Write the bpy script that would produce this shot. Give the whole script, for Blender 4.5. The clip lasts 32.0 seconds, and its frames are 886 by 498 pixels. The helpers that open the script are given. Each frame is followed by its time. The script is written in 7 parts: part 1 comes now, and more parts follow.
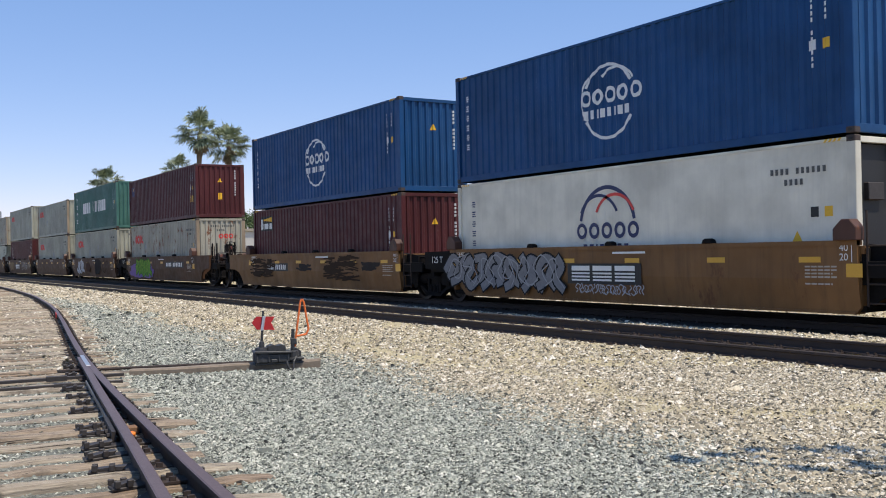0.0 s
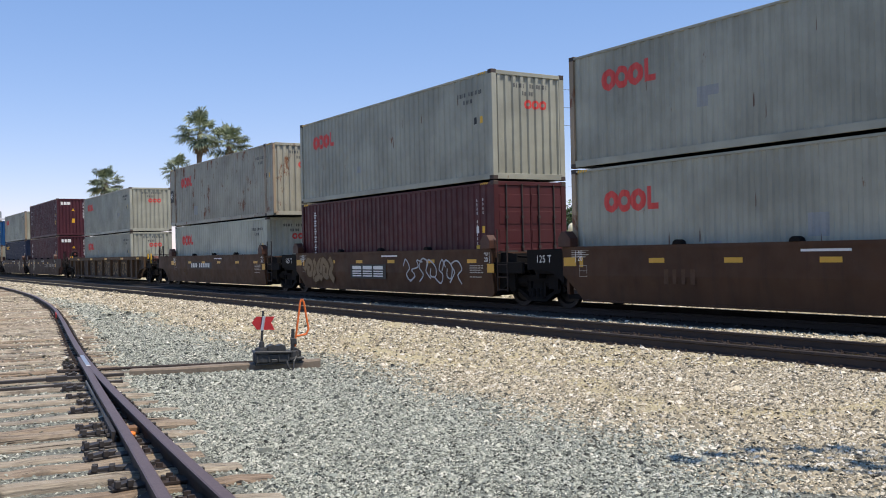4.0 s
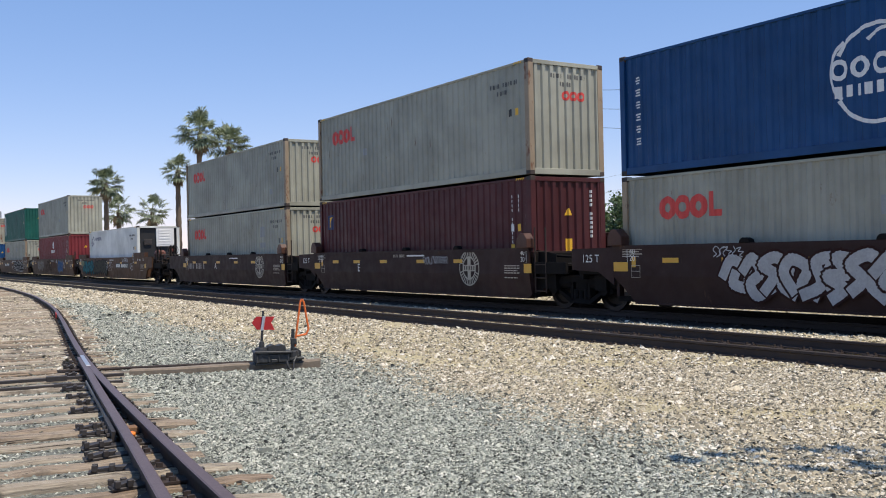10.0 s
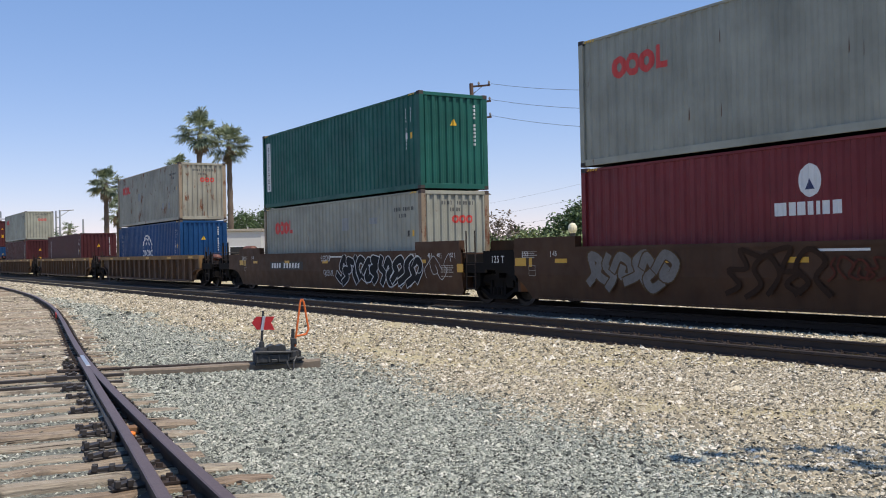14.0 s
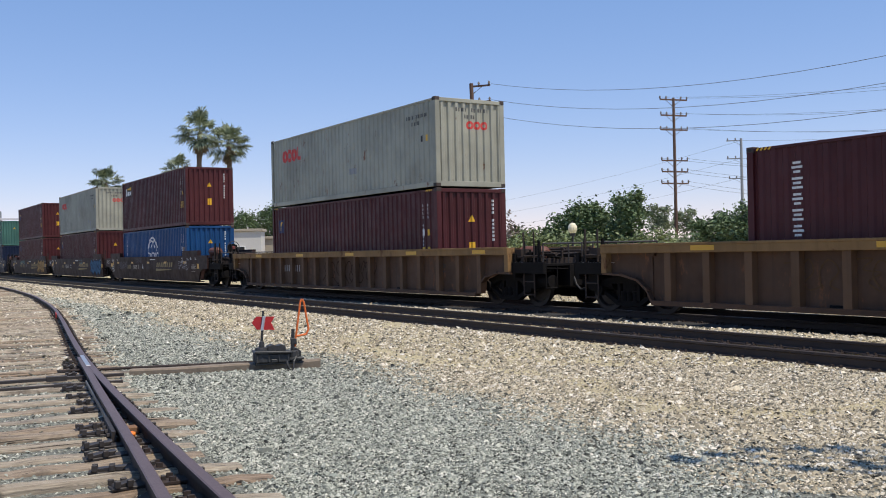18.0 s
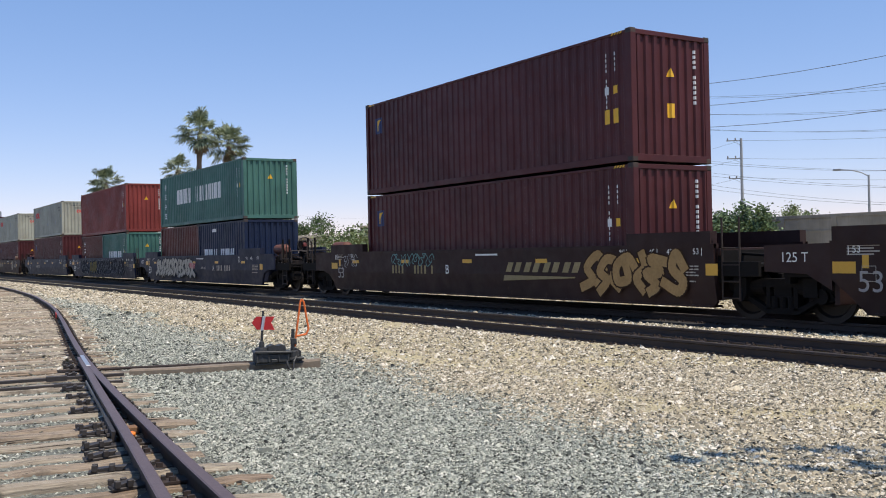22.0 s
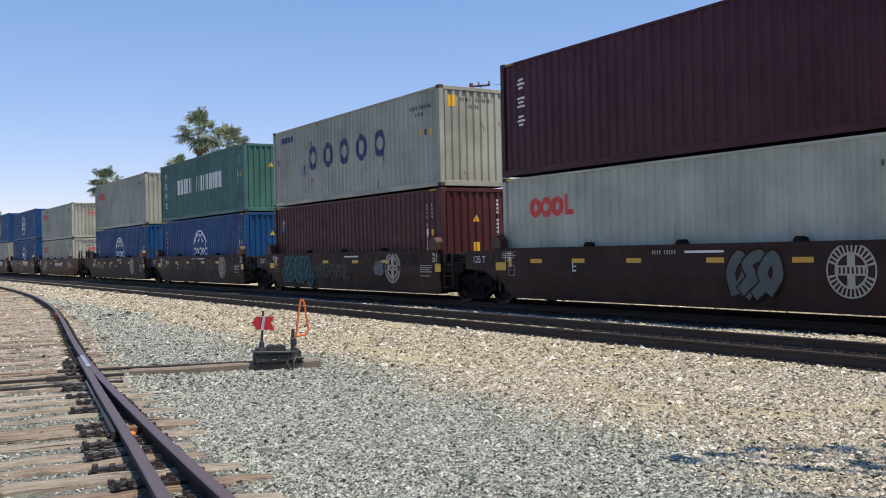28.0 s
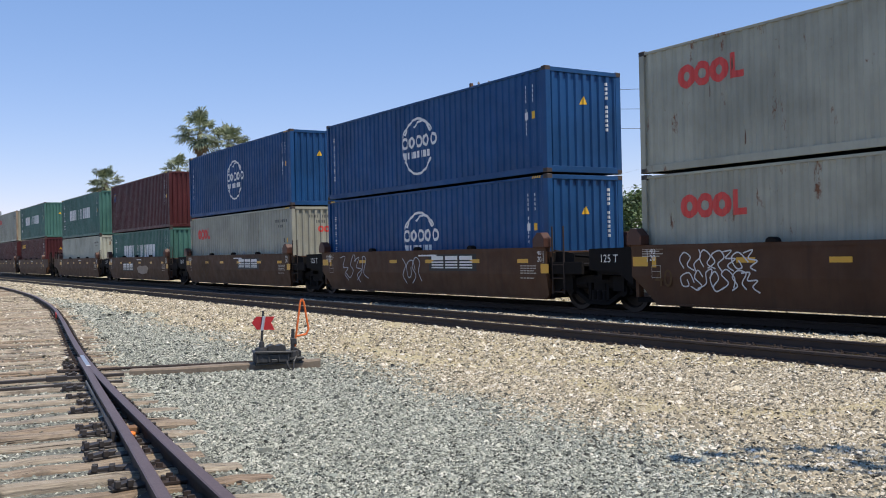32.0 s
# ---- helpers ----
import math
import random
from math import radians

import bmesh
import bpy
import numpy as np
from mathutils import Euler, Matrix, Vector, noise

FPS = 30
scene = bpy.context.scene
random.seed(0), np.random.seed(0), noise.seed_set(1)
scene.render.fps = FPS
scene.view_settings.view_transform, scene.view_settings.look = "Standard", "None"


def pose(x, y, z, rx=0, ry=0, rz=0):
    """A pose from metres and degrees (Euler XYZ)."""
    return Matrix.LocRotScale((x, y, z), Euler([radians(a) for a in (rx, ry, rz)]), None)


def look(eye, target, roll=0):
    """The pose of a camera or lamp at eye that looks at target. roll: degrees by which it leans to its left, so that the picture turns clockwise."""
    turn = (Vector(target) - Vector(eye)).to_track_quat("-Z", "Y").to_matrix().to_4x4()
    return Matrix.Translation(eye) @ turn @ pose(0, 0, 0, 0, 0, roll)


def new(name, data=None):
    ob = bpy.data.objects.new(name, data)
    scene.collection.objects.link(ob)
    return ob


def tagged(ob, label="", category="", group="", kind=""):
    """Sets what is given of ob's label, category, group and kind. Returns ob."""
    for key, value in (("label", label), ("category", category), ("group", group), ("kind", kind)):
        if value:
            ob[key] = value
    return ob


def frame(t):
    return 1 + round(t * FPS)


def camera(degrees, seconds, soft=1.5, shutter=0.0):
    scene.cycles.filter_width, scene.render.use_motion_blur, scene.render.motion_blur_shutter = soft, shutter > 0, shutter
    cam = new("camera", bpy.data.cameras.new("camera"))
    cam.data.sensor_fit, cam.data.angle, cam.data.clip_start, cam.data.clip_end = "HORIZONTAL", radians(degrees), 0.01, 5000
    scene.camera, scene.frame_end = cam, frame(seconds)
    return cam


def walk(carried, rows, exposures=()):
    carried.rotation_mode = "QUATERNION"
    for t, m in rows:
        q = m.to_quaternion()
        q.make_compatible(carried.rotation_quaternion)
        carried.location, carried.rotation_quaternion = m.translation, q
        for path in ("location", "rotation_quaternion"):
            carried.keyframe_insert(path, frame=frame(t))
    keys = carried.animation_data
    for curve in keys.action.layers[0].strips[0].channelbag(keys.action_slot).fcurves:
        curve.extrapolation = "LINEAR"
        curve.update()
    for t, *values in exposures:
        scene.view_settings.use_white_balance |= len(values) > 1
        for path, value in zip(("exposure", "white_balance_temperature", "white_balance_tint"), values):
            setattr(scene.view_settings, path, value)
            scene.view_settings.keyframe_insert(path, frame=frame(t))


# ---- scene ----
# Plan: z = 0 is the top of the rails, +X is the way the train runs, +Y points from the camera to the train.
EYE = Vector((0.0, 0.0, 1.43))
YAW, PITCH, ROLL = 1.00422, 0.00183, -1.260
AIM = Vector((-math.sin(YAW) * math.cos(PITCH), math.cos(YAW) * math.cos(PITCH), math.sin(PITCH)))
cam = camera(49.865, 32.0, soft=1.0)
walk(cam, [(0.0, look(EYE, EYE + AIM, ROLL)), (32.0, look(EYE, EYE + AIM, ROLL))], [(0.0, 0.20, 6500, 13), (1.0, 0.14, 6500, 13), (2.0, 0.13, 6500, 13), (3.0, 0.19, 6500, 13), (6.0, 0.17, 6500, 13), (7.0, 0.11, 6500, 13), (9.0, 0.17, 6500, 13), (11.0, 0.18, 6500, 13), (12.0, 0.06, 6500, 13), (13.0, -0.06, 6500, 13), (14.0, 0.07, 6500, 13), (17.0, 0.07, 6500, 13), (20.0, 0.09, 6500, 13), (23.0, 0.15, 6500, 13), (31.0, 0.15, 6500, 13), (32.0, 0.15, 6500, 13)])

# ---- light ----
SUN_TO = Vector((0.36, 0.16, 0.92)).normalized()
world = bpy.data.worlds.new("daylight")
scene.world = world
world.use_nodes = True
wn = world.node_tree
sky = wn.nodes.new("ShaderNodeTexSky")
sky.sky_type = "NISHITA"
sky.sun_disc = False
sky.sun_elevation = math.asin(SUN_TO.z)
sky.sun_rotation = math.atan2(SUN_TO.x, SUN_TO.y)
sky.altitude = 400.0
sky.air_density, sky.dust_density, sky.ozone_density = 1.0, 0.03, 6.0
tint = wn.nodes.new("ShaderNodeMix")      # a hazy, lavender blue town sky
tint.data_type, tint.blend_type = "RGBA", "MULTIPLY"
tint.inputs[0].default_value = 1.0
tint.inputs[7].default_value = (0.96, 0.69, 0.62, 1)
haze = wn.nodes.new("ShaderNodeMix")
haze.data_type, haze.blend_type = "RGBA", "ADD"
haze.inputs[0].default_value = 1.0
haze.inputs[7].default_value = (0.10, 0.82, 1.95, 1)
wn.links.new(sky.outputs[0], tint.inputs[6])
wn.links.new(tint.outputs[2], haze.inputs[6])
wn.links.new(haze.outputs[2], wn.nodes["Background"].inputs[0])
wn.nodes["Background"].inputs[1].default_value = 0.14
sun_data = bpy.data.lights.new("sun", "SUN")
sun_data.energy, sun_data.angle, sun_data.color = 4.6, radians(0.53), (1.0, 0.92, 0.77)
sun = new("sun", sun_data)
sun.matrix_world = look(SUN_TO * 200, (0, 0, 0))

SPEED = 17.6          # metres a second
TRAIN_Y = 15.722        # centre line of the train's track
FRONT_Y = 11.55        # centre line of the empty track before it
GROUND_Z = -0.17

# ---- materials ----
MATS = {}


def nodes_of(name):
    m = bpy.data.materials.new(name)
    m.use_nodes = True
    nt = m.node_tree
    return m, nt, nt.nodes["Principled BSDF"]


def add_node(nt, kind, **inputs):
    n = nt.nodes.new(kind)
    for k, val in inputs.items():
        n.inputs[k].default_value = val
    return n


def ramp(nt, src, stops):
    r = nt.nodes.new("ShaderNodeValToRGB")
    els = r.color_ramp.elements
    while len(els) < len(stops):
        els.new(0.5)
    for e, (p, c) in zip(els, stops):
        e.position = p
        e.color = c if len(c) == 4 else (*c, 1)
    nt.links.new(src, r.inputs[0])
    return r.outputs[0]


def mix(nt, fac, a, b, how="MIX"):
    n = nt.nodes.new("ShaderNodeMix")
    n.data_type = "RGBA"
    n.blend_type = how
    for sock, val in ((n.inputs[0], fac), (n.inputs[6], a), (n.inputs[7], b)):
        if hasattr(val, "links") or hasattr(val, "is_linked"):
            nt.links.new(val, sock)
        else:
            sock.default_value = val if not isinstance(val, tuple) or len(val) == 4 else (*val, 1)
    return n.outputs[2]


def coords(nt, scale=(1, 1, 1)):
    tc = nt.nodes.new("ShaderNodeTexCoord")
    mp = nt.nodes.new("ShaderNodeMapping")
    mp.inputs["Scale"].default_value = scale
    info = nt.nodes.new("ShaderNodeObjectInfo")
    sc = nt.nodes.new("ShaderNodeVectorMath")
    sc.operation = "SCALE"
    sc.inputs[0].default_value = (37.0, 11.0, 23.0)
    nt.links.new(info.outputs["Random"], sc.inputs["Scale"])
    ad = nt.nodes.new("ShaderNodeVectorMath")
    nt.links.new(tc.outputs["Object"], ad.inputs[0])
    nt.links.new(sc.outputs[0], ad.inputs[1])
    nt.links.new(ad.outputs[0], mp.inputs[0])
    return mp.outputs[0]


def noise_tex(nt, vec, scale, detail=4, rough=0.55):
    n = add_node(nt, "ShaderNodeTexNoise", Scale=scale, Detail=detail, Roughness=rough)
    nt.links.new(vec, n.inputs["Vector"])
    return n.outputs["Fac"]


def bump(nt, bsdf, height, strength=0.2, distance=0.01):
    b = add_node(nt, "ShaderNodeBump", Strength=strength, Distance=distance)
    nt.links.new(height, b.inputs["Height"])
    nt.links.new(b.outputs[0], bsdf.inputs["Normal"])


def paint(name, col, wear=0.3, rust=(0.16, 0.06, 0.025), rough=0.5, dirt=0.35):
    """Weathered paint on steel: fading, vertical streaks, grime and rust specks."""
    if name in MATS:
        return MATS[name]
    m, nt, p = nodes_of(name)
    v = coords(nt)
    vs = coords(nt, (3.0, 3.0, 0.22))
    faded = tuple(min(1, c * 1.15 + 0.003) for c in col)
    dark = tuple(c * 0.8 for c in col)
    base = mix(nt, ramp(nt, noise_tex(nt, v, 0.7, 5), [(0.35, (0, 0, 0)), (0.65, (1, 1, 1))]), dark, faded)
    grime = tuple(c * 0.5 + 0.006 for c in col)
    st = ramp(nt, noise_tex(nt, vs, 1.6, 6, 0.65), [(0.5, (0, 0, 0)), (0.78, (dirt, dirt, dirt))])
    base = mix(nt, st, base, grime)
    rm = ramp(nt, noise_tex(nt, coords(nt, (1, 1, 0.45)), 2.6, 9, 0.72), [(0.72 - 0.12 * wear, (0, 0, 0)), (0.76 - 0.10 * wear, (1, 1, 1))])
    base = mix(nt, rm, base, rust)
    nt.links.new(base, p.inputs["Base Color"])
    rr = ramp(nt, noise_tex(nt, v, 3.0, 4), [(0.3, (rough - 0.08,) * 3), (0.7, (rough + 0.14,) * 3)])
    nt.links.new(rr, p.inputs["Roughness"])
    p.inputs["Specular IOR Level"].default_value = 0.3
    bump(nt, p, noise_tex(nt, v, 9.0, 5), 0.12, 0.01)
    MATS[name] = m
    return m


def plain(name, col, rough=0.6, metal=0.0, vary=0.25, scale=6.0, bumpy=0.2):
    if name in MATS:
        return MATS[name]
    m, nt, p = nodes_of(name)
    v = coords(nt)
    a = tuple(c * (1 - vary) for c in col)
    b = tuple(min(1, c * (1 + vary)) for c in col)
    base = mix(nt, noise_tex(nt, v, scale, 6, 0.65), a, b)
    base = mix(nt, ramp(nt, noise_tex(nt, v, scale * 5, 4, 0.7), [(0.4, (0, 0, 0)), (0.7, (0.5, 0.5, 0.5))]), base, a)
    nt.links.new(base, p.inputs["Base Color"])
    p.inputs["Roughness"].default_value = rough
    p.inputs["Metallic"].default_value = metal
    bump(nt, p, noise_tex(nt, v, scale * 4, 5), bumpy, 0.01)
    MATS[name] = m
    return m


CONTAINER_PAINT = {
    "blue": ((0.00264, 0.05104, 0.1584), 0.15), "navy": ((0.0044, 0.01232, 0.0396), 0.3), "maroon": ((0.06336, 0.01188, 0.01364), 0.2),
    "red": ((0.165, 0.022, 0.026), 0.2), "orange": ((0.176, 0.02992, 0.02464), 0.2), "grey": ((0.308, 0.308, 0.2534), 0.5),
    "white": ((0.62, 0.63, 0.60), 0.1), "ivory": ((0.66, 0.63, 0.53), 0.12), "green": ((0.0484, 0.132, 0.11), 0.3), "jade": ((0.008, 0.094, 0.074), 0.35),
    "cream": ((0.3256, 0.3256, 0.264), 0.9), "plum": ((0.05456, 0.01056, 0.0176), 0.15), "brick": ((0.0836, 0.01936, 0.01496), 0.3),
    "old": ((0.3168, 0.3036, 0.2464), 1.3), "pale": ((0.3784, 0.3872, 0.3212), 0.5),
}


def cpaint(key):
    col, wear = CONTAINER_PAINT[key]
    return paint("paint_" + key, col, wear, dirt=0.24)


TAN = paint("car_tan", (0.066, 0.030, 0.014), 1.0, (0.07, 0.035, 0.02), 0.65, 0.7)
YELLOW = paint("car_yellow", (0.17, 0.085, 0.030), 0.9, (0.12, 0.05, 0.02), 0.6, 0.75)
BROWN = paint("car_brown", (0.026, 0.010, 0.0085), 0.7, (0.06, 0.03, 0.02), 0.65, 0.6)
BLUE = paint("car_blue", (0.008, 0.012, 0.032), 0.5, (0.07, 0.04, 0.03), 0.6, 0.5)
RIBY = paint("car_ochre", (0.080, 0.044, 0.027), 1.2, (0.14, 0.062, 0.030), 0.7, 0.8)
RIBD = paint("car_umber", (0.042, 0.029, 0.021), 1.0, (0.07, 0.035, 0.02), 0.7, 0.8)
GRIME = plain("grimy_steel", (0.009, 0.008, 0.008), 0.85, 0.0, 0.4, 5)
GRIME.node_tree.nodes["Principled BSDF"].inputs["Specular IOR Level"].default_value = 0.15
STEEL = plain("worn_steel", (0.06, 0.05, 0.045), 0.5, 0.4, 0.4, 5)
REFLECT = plain("reflector_yellow", (0.60, 0.33, 0.03), 0.4, 0, 0.1)
FAINT = plain("faint_black_marking", (0.10, 0.10, 0.095), 0.7, 0, 0.3)
WHITE = plain("white_marking", (0.72, 0.72, 0.70), 0.6, 0, 0.15)
BLACKM = plain("black_marking", (0.014, 0.014, 0.015), 0.6, 0, 0.2)
REDM = plain("red_marking", (0.62, 0.055, 0.045), 0.55, 0, 0.15)
NAVYM = plain("navy_marking", (0.02, 0.03, 0.10), 0.55, 0, 0.15)
HAZARD = plain("hazard_yellow", (0.75, 0.42, 0.02), 0.5, 0, 0.1)
CASTING = paint("casting_rust", (0.06, 0.045, 0.04), 0.8, (0.13, 0.055, 0.03), 0.7)
RAILM = plain("rail_rust", (0.036, 0.024, 0.020), 0.75, 0.0, 0.35, 8)
RAILTOP = plain("rail_head", (0.16, 0.14, 0.13), 0.42, 0.6, 0.3, 8)
DULLTOP = plain("dull_rail_head", (0.040, 0.029, 0.024), 0.7, 0.1, 0.3, 8)
GROUNDM, nt_, p_ = nodes_of("gravel_ground")
tc_ = nt_.nodes.new("ShaderNodeTexCoord")
vor = add_node(nt_, "ShaderNodeTexVoronoi", Scale=42.0)
nt_.links.new(tc_.outputs["Object"], vor.inputs["Vector"])
n1 = noise_tex(nt_, tc_.outputs["Object"], 0.6, 6)
sep = nt_.nodes.new("ShaderNodeSeparateXYZ")
nt_.links.new(tc_.outputs["Object"], sep.inputs[0])
zone = nt_.nodes.new("ShaderNodeMath")
zone.operation = "MULTIPLY_ADD"
zone.inputs[1].default_value = 3.0
nt_.links.new(n1, zone.inputs[0])
nt_.links.new(sep.outputs[1], zone.inputs[2])
mr = nt_.nodes.new("ShaderNodeMapRange")
mr.inputs["From Min"].default_value, mr.inputs["From Max"].default_value = 7.2, 8.4
nt_.links.new(zone.outputs[0], mr.inputs["Value"])
grey_g = mix(nt_, vor.outputs["Color"], (0.07, 0.072, 0.06), (0.26, 0.265, 0.22))
tan_g = mix(nt_, vor.outputs["Color"], (0.34, 0.29, 0.165), (0.57, 0.49, 0.31))
gcol = mix(nt_, mr.outputs[0], grey_g, tan_g)
nt_.links.new(gcol, p_.inputs["Base Color"])
p_.inputs["Roughness"].default_value = 0.9
bump(nt_, p_, vor.outputs["Distance"], 0.9, 0.03)


# ---- mesh helpers ----
MESHES = {}


def box(bm, x0, x1, y0, y1, z0, z1):
    vs = [bm.verts.new(c) for c in ((x0, y0, z0), (x1, y0, z0), (x1, y1, z0), (x0, y1, z0), (x0, y0, z1), (x1, y0, z1), (x1, y1, z1), (x0, y1, z1))]
    for f in ((3, 2, 1, 0), (4, 5, 6, 7), (0, 1, 5, 4), (1, 2, 6, 5), (2, 3, 7, 6), (3, 0, 4, 7)):
        bm.faces.new([vs[i] for i in f])
    return vs


def prism(bm, pts, axis, a, b):
    """Extrude a closed outline along an axis from a to b."""
    def at(p, w):
        return {"x": (w, p[0], p[1]), "y": (p[0], w, p[1]), "z": (p[0], p[1], w)}[axis]
    va = [bm.verts.new(at(p, a)) for p in pts]
    vb = [bm.verts.new(at(p, b)) for p in pts]
    n = len(pts)
    bm.faces.new(va[::-1])
    bm.faces.new(vb)
    for i in range(n):
        j = (i + 1) % n
        bm.faces.new((va[i], va[j], vb[j], vb[i]))


def rod(bm, p, q, r, n=8, r2=None):
    p, q = Vector(p), Vector(q)
    r2 = r if r2 is None else r2
    d = (q - p).normalized()
    a = d.orthogonal().normalized()
    b = d.cross(a)
    va = [bm.verts.new(p + (a * math.cos(t) + b * math.sin(t)) * r) for t in [2 * math.pi * i / n for i in range(n)]]
    vb = [bm.verts.new(q + (a * math.cos(t) + b * math.sin(t)) * r2) for t in [2 * math.pi * i / n for i in range(n)]]
    bm.faces.new(va[::-1])
    bm.faces.new(vb)
    for i in range(n):
        j = (i + 1) % n
        bm.faces.new((va[i], va[j], vb[j], vb[i]))


def mesh_of(name, build, mat, bevel=0.0):
    bm = bmesh.new()
    build(bm)
    if bevel:
        bmesh.ops.bevel(bm, geom=bm.edges[:], offset=bevel, segments=1, affect="EDGES", clamp_overlap=True)
    bmesh.ops.recalc_face_normals(bm, faces=bm.faces[:])
    me = bpy.data.meshes.new(name)
    bm.to_mesh(me)
    bm.free()
    me.materials.append(mat)
    return me


def cached(key, name, build, mat, bevel=0.0):
    if key not in MESHES:
        MESHES[key] = mesh_of(name, build, mat, bevel)
    return MESHES[key]


def part(name, me, parent, at=(0, 0, 0), label="", rot=(0, 0, 0)):
    ob = new(name, me)
    ob.parent = parent
    ob.matrix_basis = pose(*at, *rot)
    if label:
        ob["label"] = label
    return ob


def thing(name, at, label, category, group="", kind="", rz=0):
    ob = new(name)
    ob.empty_display_size = 0.3
    ob.matrix_basis = pose(*at, 0, 0, rz)
    return tagged(ob, label, category, group, kind)

# ---- ground ----
def ground_mesh(bm):
    xs = [-3000, -900, -300, -120, -60, -30, -15, -12, 0, 15, 40, 120, 400, 3000]
    ys = [-3000, -600, -120, -30, -8, 0, 8, 10.98, 11.08, 12.20, 12.28, 20, 40, 90, 250, 900, 3000]
    # the front track's bed is hollow between the rails at its near end
    grid = [[bm.verts.new((x, y, GROUND_Z - (0.10 if 11 < y < 12.25 and -13 < x < 20 else 0.0))) for y in ys] for x in xs]
    for i in range(len(xs) - 1):
        for j in range(len(ys) - 1):
            bm.faces.new((grid[i][j], grid[i + 1][j], grid[i + 1][j + 1], grid[i][j + 1]))


ground = tagged(new("ground", mesh_of("ground", ground_mesh, GROUNDM)), "grey and tan crushed stone ground beside the tracks", "ground", kind="structure")

# ---- tracks ----
RAIL_PROFILE = [(-0.07, -0.175), (0.07, -0.175), (0.07, -0.155), (0.012, -0.135), (0.009, -0.05), (0.036, -0.036), (0.036, -0.006), (0.028, 0.0), (-0.028, 0.0), (-0.036, -0.006), (-0.036, -0.036), (-0.009, -0.05), (-0.012, -0.135), (-0.07, -0.155)]


def sweep_rail(bm, pts, profile=RAIL_PROFILE):
    """A rail of the given section along a plan line."""
    rings = []
    for i, p in enumerate(pts):
        a, b = Vector(pts[max(i - 1, 0)]), Vector(pts[min(i + 1, len(pts) - 1)])
        d = (b - a).normalized()
        n = Vector((-d.y, d.x))
        rings.append([bm.verts.new((p[0] + n.x * o, p[1] + n.y * o, z)) for o, z in profile])
    k = len(profile)
    for r0, r1 in zip(rings, rings[1:]):
        for i in range(k):
            f = bm.faces.new((r0[i], r0[(i + 1) % k], r1[(i + 1) % k], r1[i]))
            f.material_index = 1 if i in (6, 7, 8) else 0
    bm.faces.new(rings[0])
    bm.faces.new(rings[-1][::-1])


def rail_mesh(pts, name="rail", top=None, profile=RAIL_PROFILE):
    me = mesh_of(name, lambda bm: sweep_rail(bm, pts, profile), RAILM)
    me.materials.append(top or RAILTOP)
    return me


def tie_material():
    m, nt, p = nodes_of("weathered_tie_wood")
    vg = coords(nt, (14.0, 1.0, 14.0))
    v = coords(nt)
    base = mix(nt, ramp(nt, noise_tex(nt, vg, 2.0, 8, 0.75), [(0.30, (0, 0, 0)), (0.70, (1, 1, 1))]), (0.17, 0.142, 0.112), (0.54, 0.485, 0.40))
    info = nt.nodes.new("ShaderNodeObjectInfo")
    tone = ramp(nt, info.outputs["Random"], [(0.0, (1.12, 1.09, 1.02)), (0.35, (0.95, 0.90, 0.82)), (0.6, (0.72, 0.58, 0.47)), (0.8, (1.05, 1.03, 0.98)), (1.0, (0.42, 0.38, 0.35))])
    base = mix(nt, 1.0, base, tone, "MULTIPLY")
    base = mix(nt, ramp(nt, noise_tex(nt, v, 2.3, 5, 0.7), [(0.52, (0, 0, 0)), (0.68, (0.75, 0.75, 0.75))]), base, (0.055, 0.042, 0.034))
    split = ramp(nt, noise_tex(nt, coords(nt, (30.0, 0.7, 30.0)), 1.5, 3, 0.6), [(0.34, (1, 1, 1)), (0.40, (0, 0, 0))])
    base = mix(nt, split, base, (0.03, 0.023, 0.018))
    nt.links.new(base, p.inputs["Base Color"])
    p.inputs["Roughness"].default_value = 0.9
    bump(nt, p, noise_tex(nt, vg, 3.0, 7, 0.75), 0.9, 0.03)
    return m


TIEM = tie_material()
BEAMM = plain("beam_wood", (0.22, 0.175, 0.13), 0.9, 0, 0.5, 5, 0.6)


def tie_build(length, wobble):
    """An old sawn tie: worn edges, chewed ends, a sag or a split along the top."""
    def build(bm):
        n = 11
        rng = random.Random(wobble)
        rows = []
        bend = rng.uniform(-0.02, 0.02)
        wide = rng.uniform(0.088, 0.112)
        for i in range(n + 1):
            t = i / n - 0.5
            x = length * t + (rng.uniform(-0.05, 0.05) if 0 < i < n else rng.uniform(-0.03, 0.03))
            wl, wr = wide + rng.uniform(-0.018, 0.012), wide + rng.uniform(-0.018, 0.012)
            h = rng.uniform(-0.014, 0.006) - (0.015 if i in (0, n) else 0)
            o = bend * math.sin(math.pi * i / n)
            c = rng.uniform(-0.03, 0.03)
            rows.append([bm.verts.new(q) for q in ((o - wl, x, -0.15), (o - wl, x, h - 0.03), (o - wl + 0.022, x, h), (o + c - 0.006, x, h + rng.uniform(-0.004, 0.004)), (o + c, x, h - rng.choice((0.0, 0.0, 0.014))), (o + c + 0.006, x, h + rng.uniform(-0.004, 0.004)), (o + wr - 0.022, x, h + rng.uniform(-0.008, 0.004)), (o + wr, x, h - 0.03), (o + wr, x, -0.15))])
        for a, b in zip(rows, rows[1:]):
            for i in range(8):
                bm.faces.new((a[i], a[i + 1], b[i + 1], b[i]))
        bm.faces.new(rows[0][::-1])
        bm.faces.new(rows[-1])
    return build


TIE_MESHES = [mesh_of("tie", tie_build(2.6, i), TIEM) for i in range(6)]


